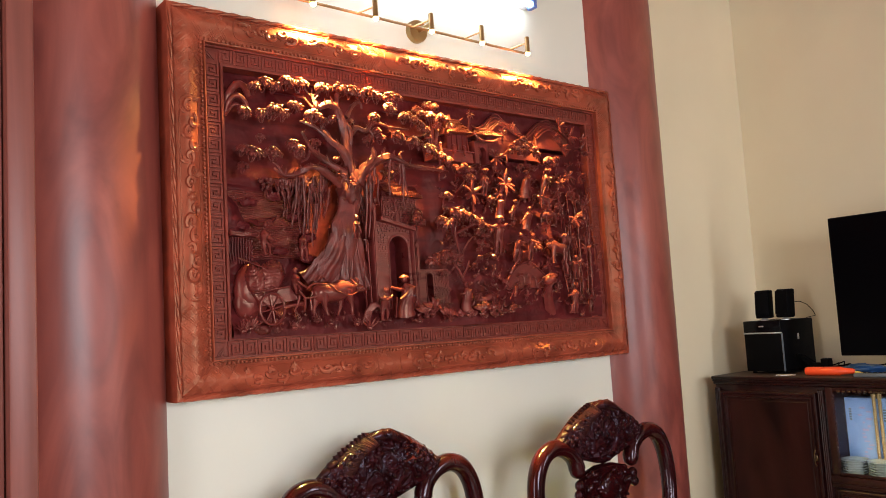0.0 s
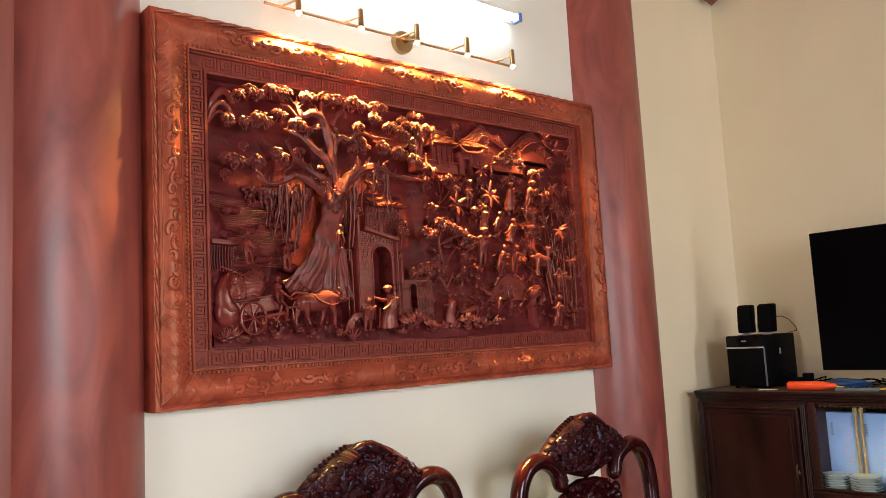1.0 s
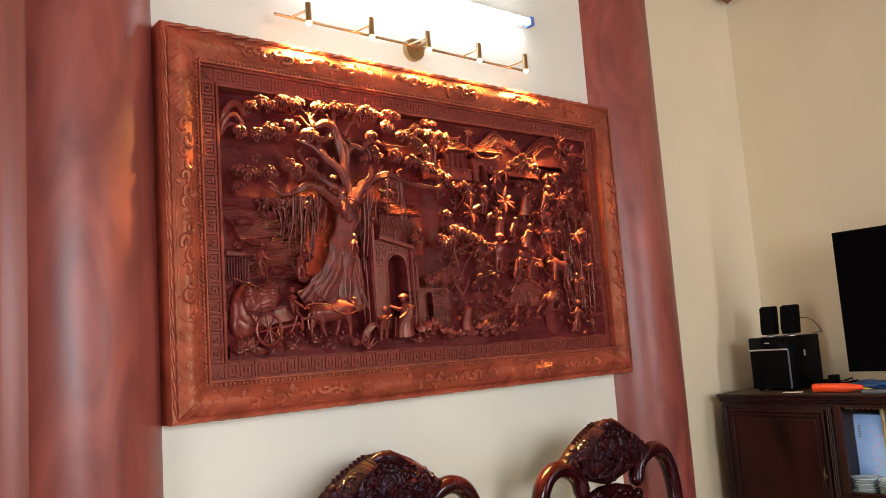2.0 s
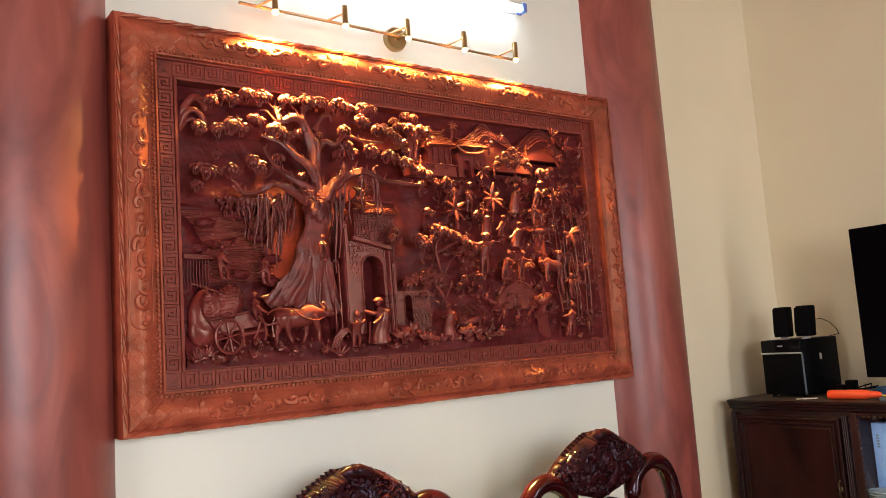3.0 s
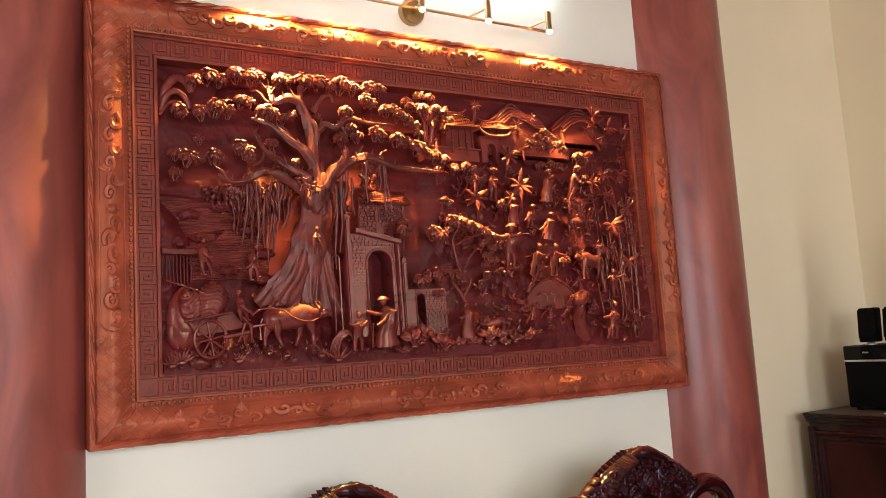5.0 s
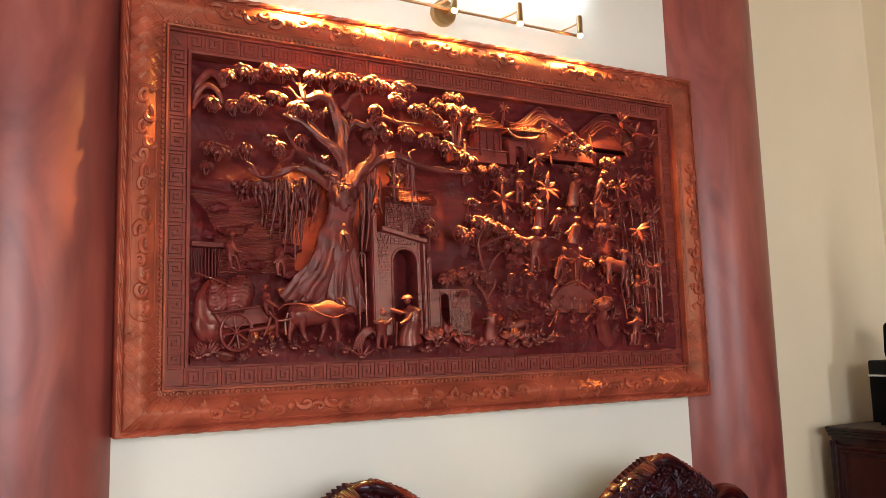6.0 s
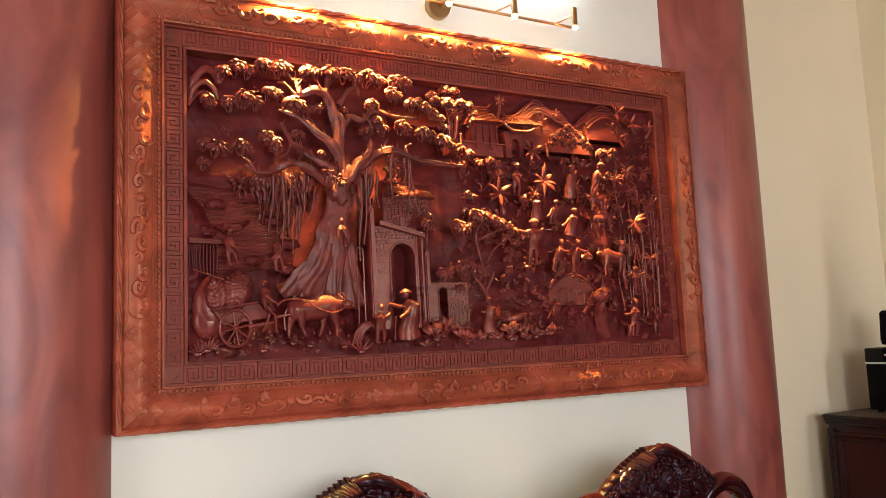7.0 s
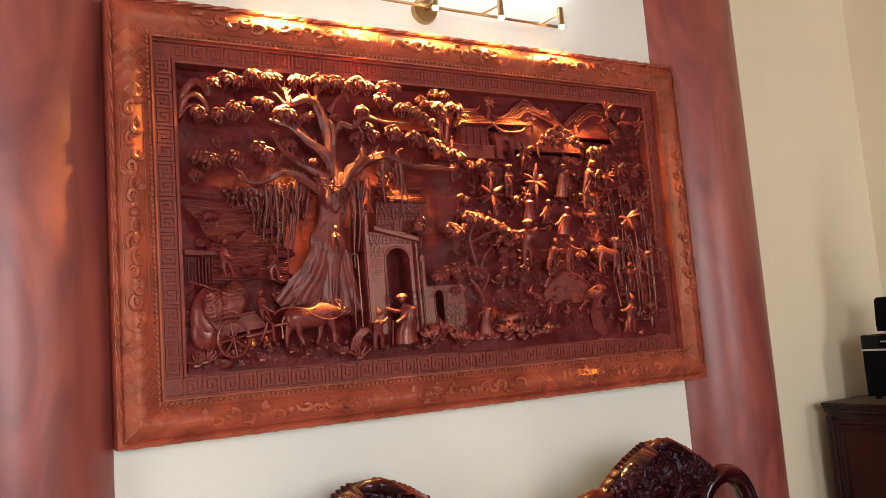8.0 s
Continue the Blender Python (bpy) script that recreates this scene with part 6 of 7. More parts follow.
def chair_mesh_crest(s, seed):
    """The crest rail: a domed slab, its face cut all over into knots and hollows."""
    rnd = random.Random(seed)
    xs = [-0.283 + 0.566 * i / 32 for i in range(33)]
    s.prism([(x, chair_low(x)) for x in xs] + [(x, chair_top(x) - 0.006) for x in reversed(xs)], -0.020, 0.012, 0.006)
    nx, nz = 128, 56
    vs, fs = [], []
    for j in range(nz + 1):
        for i in range(nx + 1):
            x, q = -0.280 + 0.560 * i / nx, j / nz
            z = chair_low(x) + 0.002 + (chair_top(x) - chair_low(x) - 0.004) * q
            rim = min(1.0, q / 0.10, (1 - q) / 0.10, (0.28 - abs(x)) / 0.03)
            w = Vector((x * 24 + seed, z * 24, 0.0))
            w += Vector((noise.noise(w * 0.7), noise.noise(w * 0.7 + Vector((5, 3, 1))), 0)) * 0.9
            cut = 1 - abs(noise.noise(w)) * 2.4 + 0.5 * (1 - abs(noise.noise(w * 2.1 + Vector((9, 2, 4)))) * 2.2)
            d = 0.012 + (0.008 + 0.016 * math.sin(math.pi * q) * (1 - (abs(x) / 0.3) ** 2) + 0.013 * cut) * max(0.0, rim)
            vs.append((x, -d, z))
    for j in range(nz):
        for i in range(nx):
            a = j * (nx + 1) + i
            fs.append((a, a + 1, a + nx + 2, a + nx + 1))
    s.add(vs, fs)
    # beads and knots cut all over the face
    for i in range(150):
        x, q = rnd.uniform(-0.235, 0.250), rnd.uniform(0.05, 0.93)
        z = chair_low(x) + 0.010 + (chair_top(x) - chair_low(x) - 0.024) * q
        y = -0.030 - 0.015 * math.sin(math.pi * q) * (1 - (abs(x) / 0.3) ** 2)
        r = rnd.uniform(0.0055, 0.0105)
        s.ball((x, y, z), (r * 1.25, r * 0.9, r), pose(0, 0, 0, 0, rnd.uniform(0, 180), 0).to_3x3(), 8, 6)
    # the smooth cap on the peak, drawn out to a beak
    s.tube([(-0.050, -0.022, 0.978), (-0.020, -0.030, 0.986), (0.020, -0.032, 0.984), (0.060, -0.030, 0.970), (0.100, -0.030, 0.951), (0.128, -0.034, 0.938)], [0.008, 0.020, 0.024, 0.020, 0.011, 0.002], 14, 0.8)
    # points and curls along the peak and the other shoulder
    for i in range(22):
        x = -0.045 + 0.315 * i / 21
        z = chair_top(x)
        a = 1.25 - 1.1 * i / 21 + rnd.uniform(-0.25, 0.25)
        s.leaf((x, -0.012, z - 0.012), (math.cos(a), -0.05, math.sin(a)), (0, -1, 0.4), rnd.uniform(0.010, 0.016), rnd.uniform(0.012, 0.020), 0.45, 0.9)
    # small petals and buds in the cut ground
    for i in range(44):
        x, q = rnd.uniform(-0.225, 0.235), rnd.uniform(0.06, 0.95)
        z = chair_low(x) + 0.012 + (chair_top(x) - chair_low(x) - 0.03) * q
        y = -0.034 - 0.014 * math.sin(math.pi * q) * (1 - (abs(x) / 0.3) ** 2)
        a = rnd.uniform(0, 6.28)
        s.leaf((x, y + 0.004, z), (math.cos(a), -0.25, math.sin(a)), (0, -1, 0.2), rnd.uniform(0.018, 0.032), rnd.uniform(0.010, 0.016), 0.3, 0.5)
    return s


def chair_mane(s, seed):
    """Combed hair down one shoulder that ends in a row of points."""
    rnd = random.Random(seed)
    for i in range(8):
        x = -0.058 - 0.0165 * i
        z = chair_top(x)
        s.leaf((x + 0.012, -0.014, z - 0.010), (-0.026, 0.0, 0.022), (-0.3, -0.8, 0.5), 0.025 + 0.005 * rnd.random(), 0.015, 0.05, 0.9)
    for i in range(3):
        x = -0.200 - 0.026 * i
        s.ball((x, -0.018, chair_top(x) + 0.002), (0.022, 0.018, 0.011), pose(0, 0, 0, 0, -24, 0).to_3x3(), 12, 8, 0.3, i)
    vs, fs = [], []
    nu, nv = 12, 150
    for j in range(nv + 1):
        x0 = -0.052 - 0.175 * j / nv
        for i in range(nu + 1):
            f = i / nu
            x = x0 * (1 - 0.36 * f) + 0.01 * f
            d = 0.014 + 0.034 * math.sin(1.45 * min(1.0, f + 0.15)) + 0.0032 * noise.noise(Vector((j * 0.42 + 1.2 * f, f * 1.2, 4.0))) - 0.030 * max(0.0, f - 0.82)
            vs.append((x, -d, chair_top(x0) - 0.002 - 0.036 * f * (1 - 0.35 * j / nv)))
    for j in range(nv):
        for i in range(nu):
            k = j * (nu + 1) + i
            fs.append((k, k + nu + 1, k + nu + 2, k + 1)[::-1])
    s.add(vs, fs)
    return s


def armchair():
    root = thing("carved_armchair", 0, 0, 0, "dark polished rosewood armchair with a domed, deeply carved back", "armchair", "armchairs along the wall")
    crest = part("crest_rail", chair_mesh_crest(Shape(), 4), EBONY, root, "deeply carved, nearly black crest", 70)
    part("mane", chair_mane(Shape(), 6), MANE, crest, "combed strands ending in a row of points", 50)
    for sg in (-1, 1):
        s = Shape()
        ctrl = [(0.165, 0.752), (0.180, 0.792), (0.222, 0.832), (0.285, 0.850), (0.345, 0.828), (0.385, 0.770), (0.402, 0.690), (0.398, 0.600), (0.375, 0.510), (0.345, 0.440)]
        pts, rad = [], []
        for i in range(46):
            t = i / 45 * (len(ctrl) - 1)
            k = min(int(t), len(ctrl) - 2)
            f = t - k
            p = [Vector(ctrl[max(0, min(len(ctrl) - 1, k + o))]) for o in (-1, 0, 1, 2)]
            q = 0.5 * (2 * p[1] + (p[2] - p[0]) * f + (2 * p[0] - 5 * p[1] + 4 * p[2] - p[3]) * f * f + (3 * p[1] - p[0] - 3 * p[2] + p[3]) * f ** 3)
            drop = max(0.0, 0.80 - q.y)
            pts.append((sg * q.x, -0.015 - 0.22 * drop * drop * 1.2, q.y))
            rad.append(0.034 - 0.004 * min(1, i / 6) + 0.004 * math.sin(math.pi * i / 45))
        s.tube(pts, rad, 12)
        s.ball((sg * 0.165, -0.015, 0.748), 0.032, nu=12, nv=8)
        part("back_scroll", s, DARKWOOD, root, "smooth S-shaped scroll", 60)
        # arm and its post
        s = Shape()
        s.tube([(sg * 0.372, -0.04, 0.500), (sg * 0.372, -0.14, 0.506), (sg * 0.366, -0.26, 0.504), (sg * 0.360, -0.36, 0.498), (sg * 0.354, -0.385, 0.482), (sg * 0.350, -0.375, 0.462), (sg * 0.346, -0.36, 0.430)],
               [0.022, 0.025, 0.027, 0.030, 0.027, 0.023, 0.024], 10)
        part("arm", s, DARKWOOD, root, smooth=60)
    # the pierced splat
    s = Shape()
    rnd = random.Random(9)
    outline = [(0.11, 0.455), (0.125, 0.53), (0.10, 0.59), (0.145, 0.65), (0.150, 0.70), (0.105, 0.733), (0.05, 0.748)]
    outline = outline + [(-x, z) for x, z in reversed(outline)]
    s.prism(outline, -0.004, 0.030, 0.008)
    for i in range(90):
        x, z = rnd.uniform(-0.125, 0.125), rnd.uniform(0.47, 0.735)
        r = rnd.uniform(0.008, 0.017)
        s.ball((x, -0.030 - rnd.uniform(0, 0.008), z), (r * 1.4, r * 0.9, r * 0.8), pose(0, 0, 0, 0, rnd.uniform(0, 180), 0).to_3x3(), 7, 5)
    s.ball((0, -0.032, 0.655), (0.062, 0.018, 0.050), nu=14, nv=8)
    part("splat", s, DARKWOOD, root, "carved splat with a domed middle", 45)
    for sg in (-1, 1):
        s = Shape()
        s.ball((sg * 0.160, -0.022, 0.690), (0.026, 0.020, 0.024), nu=10, nv=6)
        s.ball((sg * 0.170, -0.022, 0.655), (0.022, 0.018, 0.022), nu=10, nv=6)
        part("splat_bud", s, DARKWOOD, root)
    part("seat", Shape().box((-0.36, -0.52, 0.415), (0.36, 0.02, 0.455), bevel=0.010), DARKWOOD, root)
    s = Shape()
    s.box((-0.33, -0.505, 0.335), (0.33, -0.475, 0.415), bevel=0.006)
    s.box((-0.33, -0.03, 0.345), (0.33, 0.0, 0.415), bevel=0.006)
    s.box((-0.335, -0.49, 0.345), (-0.305, -0.01, 0.415), bevel=0.006)
    s.box((0.305, -0.49, 0.345), (0.335, -0.01, 0.415), bevel=0.006)
    part("apron", s, DARKWOOD, root)
    for sx in (-1, 1):
        for y, k in ((-0.47, 1), (-0.03, -1)):
            s = Shape()
            s.tube([(sx * 0.315, y, 0.42), (sx * 0.335, y - 0.015 * k, 0.33), (sx * 0.325, y - 0.005 * k, 0.20), (sx * 0.310, y, 0.09), (sx * 0.325, y - 0.018 * k, 0.025), (sx * 0.332, y - 0.024 * k, 0.0)],
                   [0.040, 0.044, 0.030, 0.024, 0.034, 0.030], 10)
            part("leg", s, DARKWOOD, root, smooth=60)
    return root


chair = armchair()
chair.matrix_basis = pose(2.520, 2.115, 0, 0, 0, 0)
copy_thing(chair, pose(1.532, 2.250, 0, 0, 0, 0))

# ---- sideboard along the east wall ----
CF, CT = 3.715, 0.996          # front and top of the sideboard


def raised_panel(s, y0, y1, z0, z1, x):
    """A door face towards -x: stepped mouldings round a sunk field, in one piece."""
    steps = ((0.0, -0.012), (0.0, 0.014), (0.003, 0.016), (0.009, 0.016), (0.012, 0.010), (0.018, 0.009), (0.021, 0.016), (0.027, 0.017), (0.031, 0.006), (0.038, 0.003), (0.044, 0.003), (0.047, 0.005), (0.052, 0.004), (0.056, 0.002))
    vs, fs = [], []
    for inset, out in steps:
        a0, a1, b0, b1 = y0 + inset, y1 - inset, z0 + inset, z1 - inset
        vs += [(x - out, a0, b0), (x - out, a1, b0), (x - out, a1, b1), (x - out, a0, b1)]
    for j in range(len(steps) - 1):
        for i in range(4):
            a, b = j * 4 + i, j * 4 + (i + 1) % 4
            fs.append((a, a + 4, b + 4, b))
    k = (len(steps) - 1) * 4
    fs.append((k + 3, k + 2, k + 1, k))
    s.add(vs, fs)


def side_unit(y0, y1, label):
    root = thing("sideboard_cabinet", CF, (y0 + y1) / 2, 0, label, "cabinet", "sideboard along the wall")
    h = (y1 - y0) / 2
    part("body", Shape().box((0.012, -h, 0.06), (EAST_X - CF - 0.01, h, CT - 0.042), bevel=0.004), CABINET, root)
    part("plinth", Shape().box((0.03, -h + 0.01, 0.0), (EAST_X - CF - 0.01, h - 0.01, 0.06)), CABINET, root)
    s = Shape()
    raised_panel(s, -h + 0.035, h - 0.035, 0.10, CT - 0.075, 0.0)
    d = part("door", s, CABINET, root, "panelled door with stepped mouldings", 30)
    s = Shape()
    s.tube([(-0.022, -h + 0.055, 0.66), (-0.034, -h + 0.055, 0.645), (-0.034, -h + 0.055, 0.60), (-0.022, -h + 0.055, 0.585)], 0.003, 8)
    s.ball((-0.018, -h + 0.055, 0.622), (0.003, 0.008, 0.014), nu=8, nv=6)
    part("handle", s, DARKBRASS, d, "small dark brass handle")
    for sg in (-1, 1):
        s = Shape()
        for o in (-0.009, 0.0, 0.009):
            s.tube([(0.0, sg * (h - 0.016) + o, 0.085), (0.0, sg * (h - 0.016) + o, CT - 0.062)], 0.0042, 8)
        s.box((0.0, sg * (h - 0.016) - 0.014, 0.08), (0.013, sg * (h - 0.016) + 0.014, CT - 0.06), bevel=0.003)
        part("reeded_stile", s, CABINET, root)
    return root


side_unit(1.768, 2.343, "dark brown wooden cabinet with a panelled door under the speakers")
side_unit(-0.06, 0.515, "dark brown wooden cabinet with a panelled door at the sideboard's end")
_top = thing("worktop", CF, 1.142, CT, "long dark wooden top board of the sideboard with a moulded edge", "cabinet top")
_s = Shape()
_s.box((-0.020, -1.2045, -0.016), (EAST_X - CF - 0.006, 1.2045, -0.001), bevel=0.005)
_s.box((-0.014, -1.203, -0.028), (EAST_X - CF - 0.006, 1.203, -0.016), bevel=0.004)
_s.box((-0.006, -1.202, -0.042), (EAST_X - CF - 0.006, 1.202, -0.028), bevel=0.003)
part("board", _s, CABINET, _top)
part("dusty_surface", Shape().box((-0.012, -1.198, -0.002), (EAST_X - CF - 0.010, 1.198, 0.0)), DUSTY, _top, "dusty brown upper surface")

# the glazed middle
disp = thing("display_cabinet", CF, 1.142, 0, "dark wooden display cabinet with glass doors and porcelain inside", "cabinet", "sideboard along the wall")
_h = 0.624
_s = Shape()
_s.box((0.012, -_h, 0.06), (EAST_X - CF - 0.01, _h, 0.50), bevel=0.004)
_s.box((0.012, -_h, 0.50), (EAST_X - CF - 0.01, _h, 0.545), bevel=0.003)
_s.box((0.34, -_h, 0.545), (0.36, _h, CT - 0.042))
_s.box((0.012, -_h, 0.545), (0.34, -_h + 0.02, CT - 0.042))
_s.box((0.012, _h - 0.02, 0.545), (0.34, _h, CT - 0.042))
_s.box((0.012, -_h + 0.02, CT - 0.060), (0.34, _h - 0.02, CT - 0.042))
part("body", _s, CABINET, disp)
_s = Shape()
_s.box((-0.014, -_h, 0.515), (0.012, _h, 0.548), bevel=0.005)
_s.box((-0.008, -_h, 0.495), (0.012, _h, 0.515), bevel=0.004)
part("ledge", _s, CABINET, disp)
for _k, (_a, _b) in enumerate(((0.0, _h - 0.004), (-_h + 0.004, -0.0))):
    _s = Shape()
    _s.box((-0.008, _a + 0.004, 0.550), (0.012, _a + 0.034, CT - 0.046), bevel=0.003)
    _s.box((-0.008, _b - 0.038, 0.550), (0.012, _b - 0.004, CT - 0.046), bevel=0.003)
    _s.box((-0.007, _a + 0.034, 0.550), (0.012, _b - 0.038, 0.562), bevel=0.003)
    _s.box((-0.007, _a + 0.034, CT - 0.060), (0.012, _b - 0.038, CT - 0.046), bevel=0.003)
    _d = part("glass_door", _s, CABINET, disp)
    _s = Shape()
    for _z in range(15):
        for _y in (_a + 0.036, _b - 0.040):
            _s.ball((-0.006, _y, 0.570 + _z * 0.0245), (0.006, 0.007, 0.012), nu=6, nv=4)
    for _y in range(int((_b - _a - 0.09) / 0.024)):
        _s.ball((-0.006, _a + 0.05 + _y * 0.024, CT - 0.063), (0.006, 0.012, 0.006), nu=6, nv=4)
    part("scalloped_bead", _s, CABINET, _d)
    _pane = part("pane", Shape().box((-0.001, _a + 0.035, 0.562), (0.003, _b - 0.039, CT - 0.061)), GLASS, _d, "clear glass pane")
    _pane.visible_shadow = False
for _y in (0.446, 0.12, -0.404):
    for _o in (-0.012, 0.014):
        _s = Shape()
        _s.lathe((0.132, _y + _o, 0.546), [(0.011, 0.0), (0.011, 0.012), (0.007, 0.018), (0.0075, 0.34), (0.011, 0.352), (0.011, 0.378)], 12)
        for _z in range(22):
            _s.ball((0.132 - 0.006, _y + _o, 0.570 + _z * 0.0145), (0.0045, 0.006, 0.006), nu=6, nv=4)
        part("gilt_post", _s, GOLD, disp, "thin gilded post with beads")
for _k in range(3):
    _s = Shape()
    raised_panel(_s, -_h + 0.02 + _k * 0.405, -_h + 0.415 + _k * 0.405, 0.09, 0.485, 0.006)
    part("lower_door", _s, CABINET, disp, smooth=20)



def gift_box(y0, y1, label):
    ob = thing("gift_box", CF + 0.145, (y0 + y1) / 2, 0.545, label, "box", "boxes in the display cabinet")
    h = (y1 - y0) / 2
    part("carton", Shape().box((0.0, -h, 0.0), (0.08, h, 0.345), bevel=0.003), PAPERBLUE, ob)
    s = Shape()
    rnd = random.Random(int(y0 * 100))
    for k in range(16):
        z, y = 0.04 + 0.017 * k, rnd.uniform(-0.030, 0.012)
        w = rnd.uniform(0.006, 0.020)
        s.box((-0.0012, y - w, z), (0.0, y + w * 0.6, z + rnd.uniform(0.005, 0.012)))
    part("print", s, PINK, ob, "pink printed pattern")
    s = Shape()
    for k in range(5):
        s.box((-0.0015, h - 0.030, 0.24 + k * 0.012), (0.0, h - 0.018, 0.247 + k * 0.012))
    part("lettering_bar", s, GREY, ob, "small dark bars of lettering")


gift_box(1.592, 1.744, "pale blue carton with a pink print behind the plates")
gift_box(1.425, 1.588, "pale blue carton with a pink print beside gilded posts")
gift_box(1.200, 1.420, "pale blue carton behind the glass door")


def plate_stack(x, y, n, r, label):
    ob = thing("plate_stack", x, y, 0.545, label, "plates", "porcelain in the display cabinet")
    for k in range(n):
        s = Shape()
        z = 0.011 * k
        s.lathe((0.002 * math.sin(k * 2.1), 0.002 * math.cos(k * 1.7), z), [(r * 0.55, 0.0), (r * 0.58, 0.004), (r * 0.9, 0.012), (r, 0.017), (r, 0.0185), (r * 0.85, 0.0155), (r * 0.5, 0.008)], 28)
        part("plate", s, SHADED_PORCELAIN, ob, smooth=50)


plate_stack(CF + 0.073, 1.688, 6, 0.060, "short stack of shaded porcelain plates behind the glass")
plate_stack(CF + 0.073, 1.558, 6, 0.066, "stack of shaded porcelain plates beside a gilded post")
plate_stack(CF + 0.078, 1.40, 5, 0.066, "stack of shaded porcelain plates in the display cabinet")

# ---- speakers ----
sub = thing("subwoofer", 3.855, 2.128, CT, "black subwoofer box with a silver strip on the sideboard", "speaker")
part("cabinet_box", Shape().box((0.006, -0.103, 0.012), (0.335, 0.103, 0.272), bevel=0.004), BLACK, sub)
part("front_grille", Shape().box((0.0, -0.101, 0.014), (0.008, 0.101, 0.205), bevel=0.003), BLACK, sub, "dark cloth grille")
part("control_panel", Shape().box((0.0, -0.102, 0.212), (0.008, 0.102, 0.270), bevel=0.003), GLOSSBLACK, sub, "glossy black control strip")
part("trim_strip", Shape().box((-0.003, -0.103, 0.205), (0.008, 0.103, 0.2125), bevel=0.001), SILVER, sub, "thin silver strip")
part("edge_strip", Shape().box((-0.002, -0.106, 0.014), (0.012, -0.1035, 0.205), bevel=0.001), GREY, sub)
part("maker_mark", Shape().box((-0.0015, -0.012, 0.240), (0.0, 0.014, 0.246)), SILVER, sub, "tiny silver mark")
_s = Shape()
_s.box((0.160, -0.1060, 0.168), (0.176, -0.1030, 0.198), pose(0, 0, 0), bevel=0.001)
part("side_badge", _s, SILVER, sub, "small silver badge")
for _x in (0.04, 0.30):
    for _y in (-0.08, 0.08):
        _s = Shape()
        _s.lathe((_x, _y, 0.0), [(0.012, 0.0), (0.012, 0.013)], 12)
        part("foot", _s, BLACK, sub)


def satellite(y, rz):
    ob = thing("satellite_speaker", 3.93, y, CT + 0.272, "small black satellite speaker standing on the subwoofer", "speaker", "satellite speakers", rz)
    s = Shape()
    bm_lo, bm_hi = (-0.030, -0.038, 0.012), (0.030, 0.038, 0.158)
    s.box(bm_lo, bm_hi, None, 0.008)
    s.v = [(x + 0.10 * z, y2 * (1 - 0.05 * z / 0.15), z) for x, y2, z in s.v]
    part("case", s, BLACK, ob)
    s = Shape()
    s.box((-0.038, -0.034, 0.030), (-0.033, 0.034, 0.150), bevel=0.002)
    s.v = [(x + 0.10 * z, y2, z) for x, y2, z in s.v]
    part("grille", s, BLACK, ob)
    part("maker_mark", Shape().box((-0.0365 + 0.009, -0.012, 0.085), (-0.034 + 0.006, 0.012, 0.090)), SILVER, ob, "tiny silver mark")
    s = Shape()
    s.lathe((0.0, 0.0, 0.0), [(0.022, 0.0), (0.022, 0.003), (0.010, 0.014)], 18)
    part("stand", s, SILVER, ob, "small silver foot")


satellite(2.146, 6)
satellite(2.032, -6)

# ---- television ----
tv = thing("television", 3.90, 1.142, CT, "large black flat television, switched off, standing on the sideboard", "television")
_s = Shape()
_s.box((0.0, -0.612, 0.088), (0.030, 0.612, 0.757), bevel=0.004)
_s.box((0.028, -0.42, 0.140), (0.075, 0.42, 0.560), bevel=0.012)
part("case", _s, BLACK, tv)
part("screen", Shape().box((-0.002, -0.602, 0.106), (0.004, 0.602, 0.748)), SCREEN, tv, "dark glossy screen")
for _y in (-0.24, 0.24):
    _s = Shape()
    _s.tube([(0.02, _y, 0.105), (-0.10, _y + 0.01, 0.008)], [0.010, 0.009], 8)
    _s.tube([(0.02, _y, 0.105), (0.15, _y + 0.01, 0.008)], [0.010, 0.009], 8)
    part("stand_leg", _s, BLACK, tv)

# ---- small things on the sideboard ----
def rests(name, x, y, label, category, rz=0):
    return thing(name, x, y, CT, label, category, "", rz)


_o = rests("torch", 3.80, 1.768, "orange plastic hand torch lying on the sideboard", "torch", 8)
_s = Shape()
_s.lathe((0, 0.115, 0.022), [(0.004, 0.0), (0.018, -0.004), (0.021, -0.012), (0.021, -0.16), (0.016, -0.18), (0.013, -0.215), (0.008, -0.225)], 20, "y")
part("body", _s, ORANGE, _o)
_s = Shape()
_s.tube([(0.0, -0.11, 0.018), (0.02, -0.16, 0.008), (-0.01, -0.26, 0.006), (0.03, -0.36, 0.006)], 0.005, 8)
part("lead", _s, YELLOW, _o, "yellow lead")
_o = rests("remote_control", 3.775, 1.55, "slim dark grey remote control on the sideboard", "remote control", 10)
part("case", Shape().box((-0.022, -0.09, 0.0), (0.022, 0.09, 0.018), bevel=0.005), GREY, _o)
_s = Shape()
for _k in range(6):
    _s.box((-0.012, -0.07 + _k * 0.022, 0.018), (0.012, -0.058 + _k * 0.022, 0.0205))
part("buttons", _s, BLACK, _o)
_o = rests("paper_slip", 3.80, 1.99, "small white paper slip on the dusty top", "paper", 20)
part("sheet", Shape().box((-0.02, -0.045, 0.0), (0.02, 0.045, 0.0025)), WHITE, _o)
_o = rests("blue_bag", 3.93, 1.66, "crumpled blue plastic bag under the television", "bag")
_s = Shape()
_s.ball((0, 0, 0.024), (0.045, 0.10, 0.022), nu=18, nv=10, rough=0.5, seed=3)
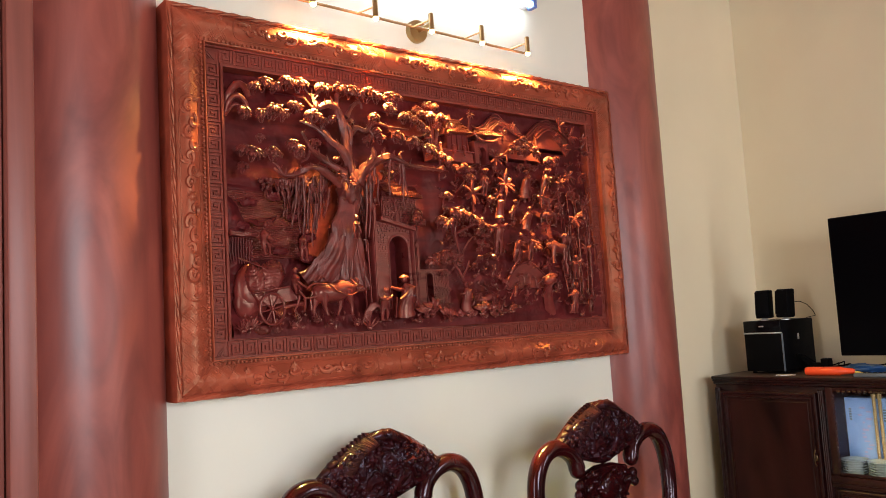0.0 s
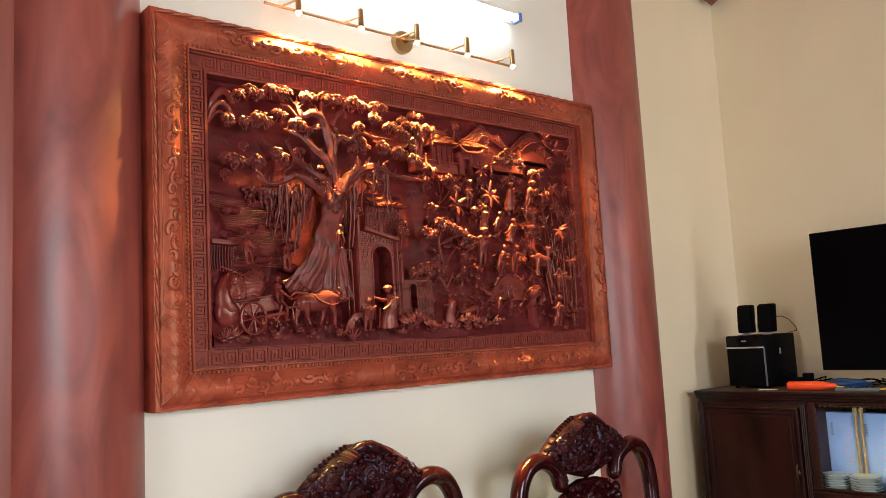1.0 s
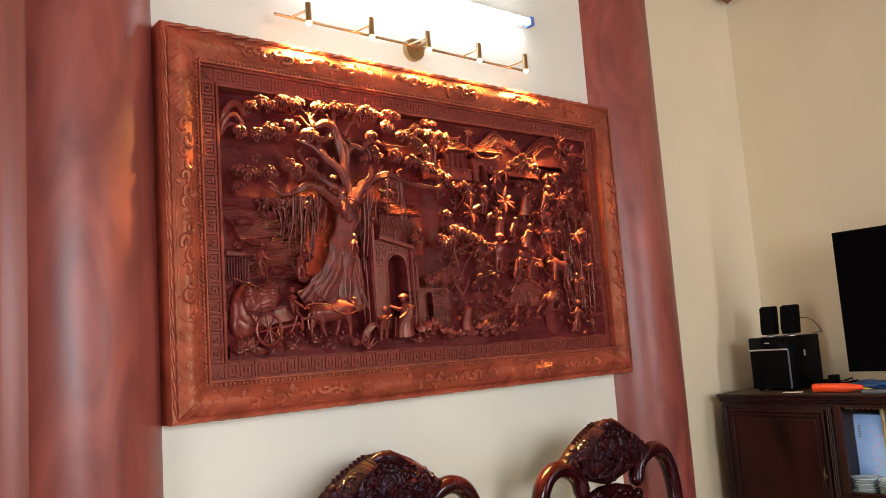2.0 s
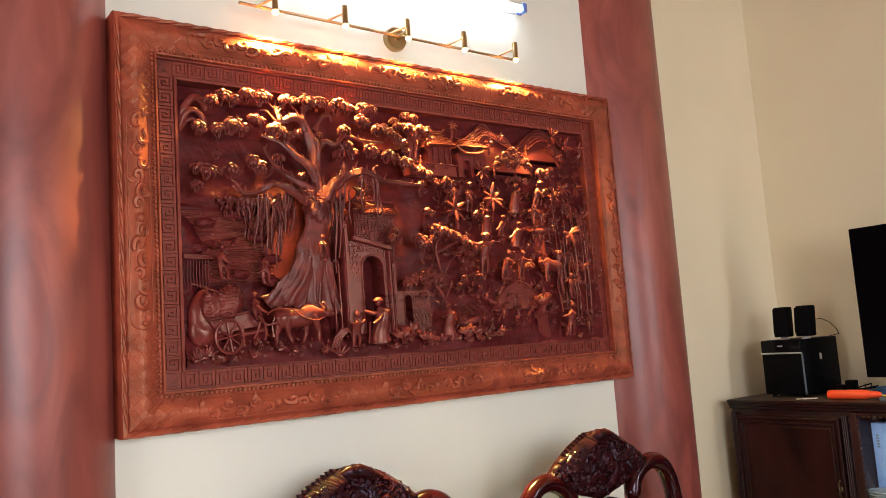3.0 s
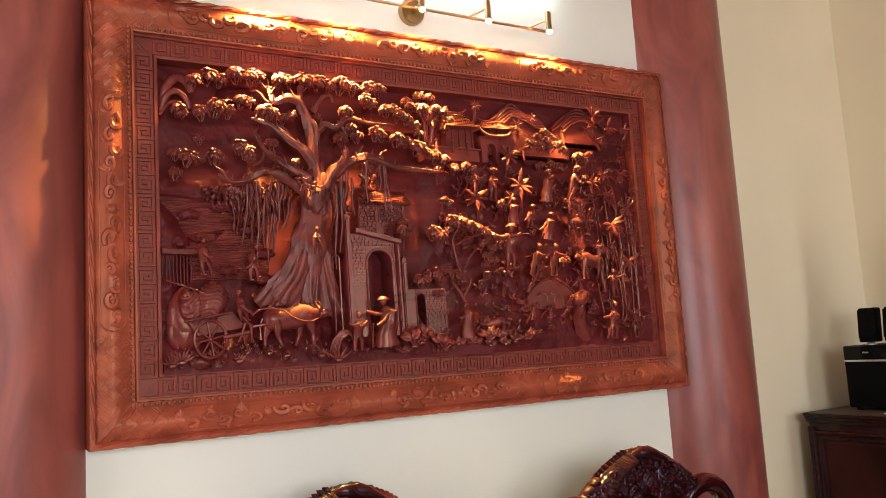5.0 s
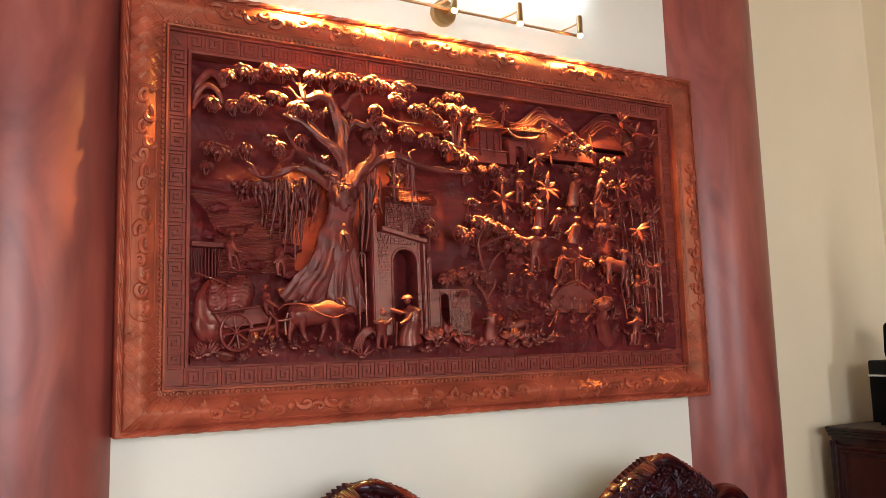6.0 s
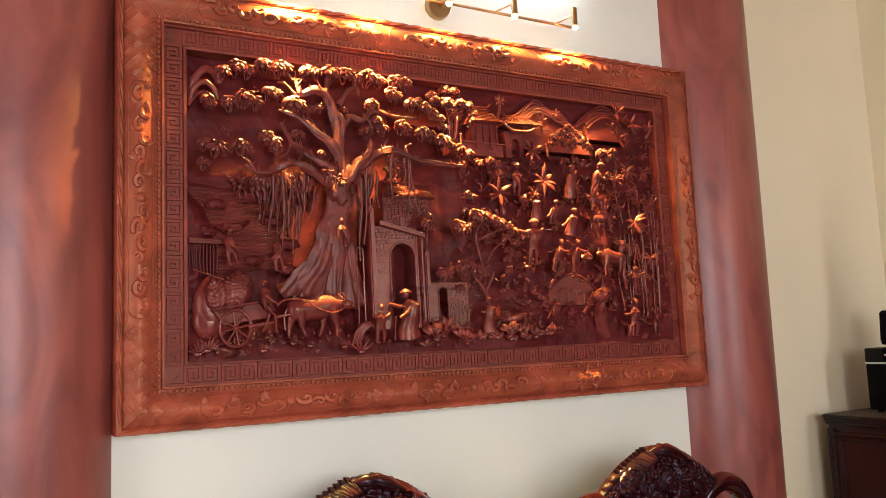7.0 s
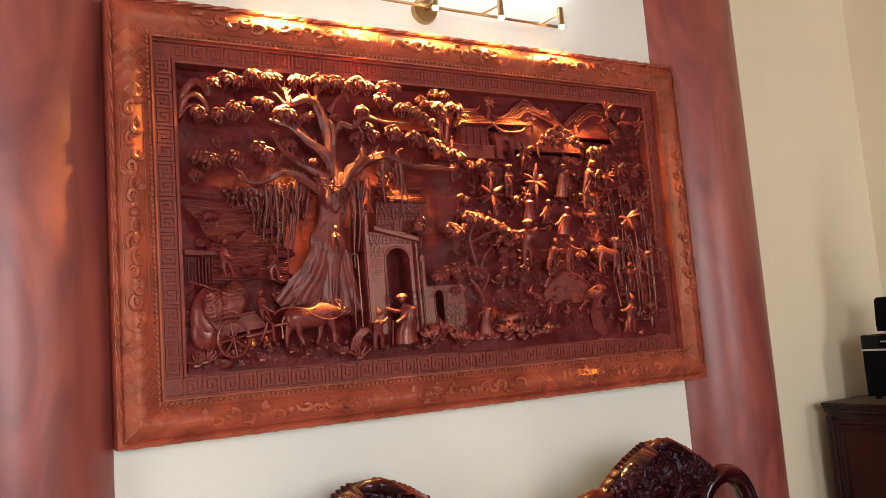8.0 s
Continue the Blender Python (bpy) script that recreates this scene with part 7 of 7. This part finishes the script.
_s.v = [(x, y, max(0.0005, z)) for x, y, z in _s.v]
part("bag", _s, BLUE, _o, smooth=60)
_o = rests("power_adapter", 3.98, 1.90, "small black power adapter with a looped cable", "adapter")
part("block", Shape().box((-0.02, -0.05, 0.0), (0.03, -0.01, 0.07), bevel=0.005), BLACK, _o)
part("block", Shape().box((-0.03, 0.0, 0.0), (0.01, 0.035, 0.05), bevel=0.005), BLACK, _o)
_s = Shape()
_s.tube([(0.1 * math.cos(i * 0.35) * 0.5, 0.06 + 0.05 * math.sin(i * 0.35), 0.006 + 0.085 * abs(math.sin(i * 0.21))) for i in range(26)], 0.003, 6)
part("cable", _s, BLACK, _o)
_o = rests("cable_tangle", 4.02, 1.70, "loose tangle of thin black leads behind the television", "cable")
_rc = random.Random(12)
for _k in range(4):
    _s = Shape()
    _s.tube([(0.04 * math.sin(1.3 * i + _k), 0.16 - 0.032 * i + 0.02 * math.sin(2.1 * i + 2 * _k), 0.006 + 0.045 * abs(math.sin(0.55 * i + 1.1 * _k)) * _rc.uniform(0.5, 1.0)) for i in range(14)], 0.0032, 6)
    part("lead", _s, BLACK, _o, smooth=60)
_o = rests("speaker_cable", 3.96, 2.0, "thin black cable looping from the small speaker down to the subwoofer", "cable")
_s = Shape()
_s.tube([(0.02, 0.03, 0.36), (0.03, -0.02, 0.362), (0.05, -0.045, 0.345), (0.08, -0.06, 0.31), (0.12, -0.05, 0.285), (0.16, 0.02, 0.2745)], 0.0018, 6)
part("cable", _s, BLACK, _o)

# ---- carved roof bracket in the corner ----
_s = Shape()
_s.prism([(0.0, 0.0), (0.055, 0.045), (0.10, 0.12), (0.12, 0.26), (0.12, 0.50), (-0.14, 0.50), (-0.14, 0.24), (-0.10, 0.12), (-0.06, 0.05)], -0.05, 0.05, 0.012)
_o = part("roof_bracket", _s, JAMB)
_o.matrix_basis = pose(4.25, 2.33, 3.245, 0, 0, -38)
tagged(_o, "dark reddish carved wooden roof bracket in the corner", "bracket", kind="structure")
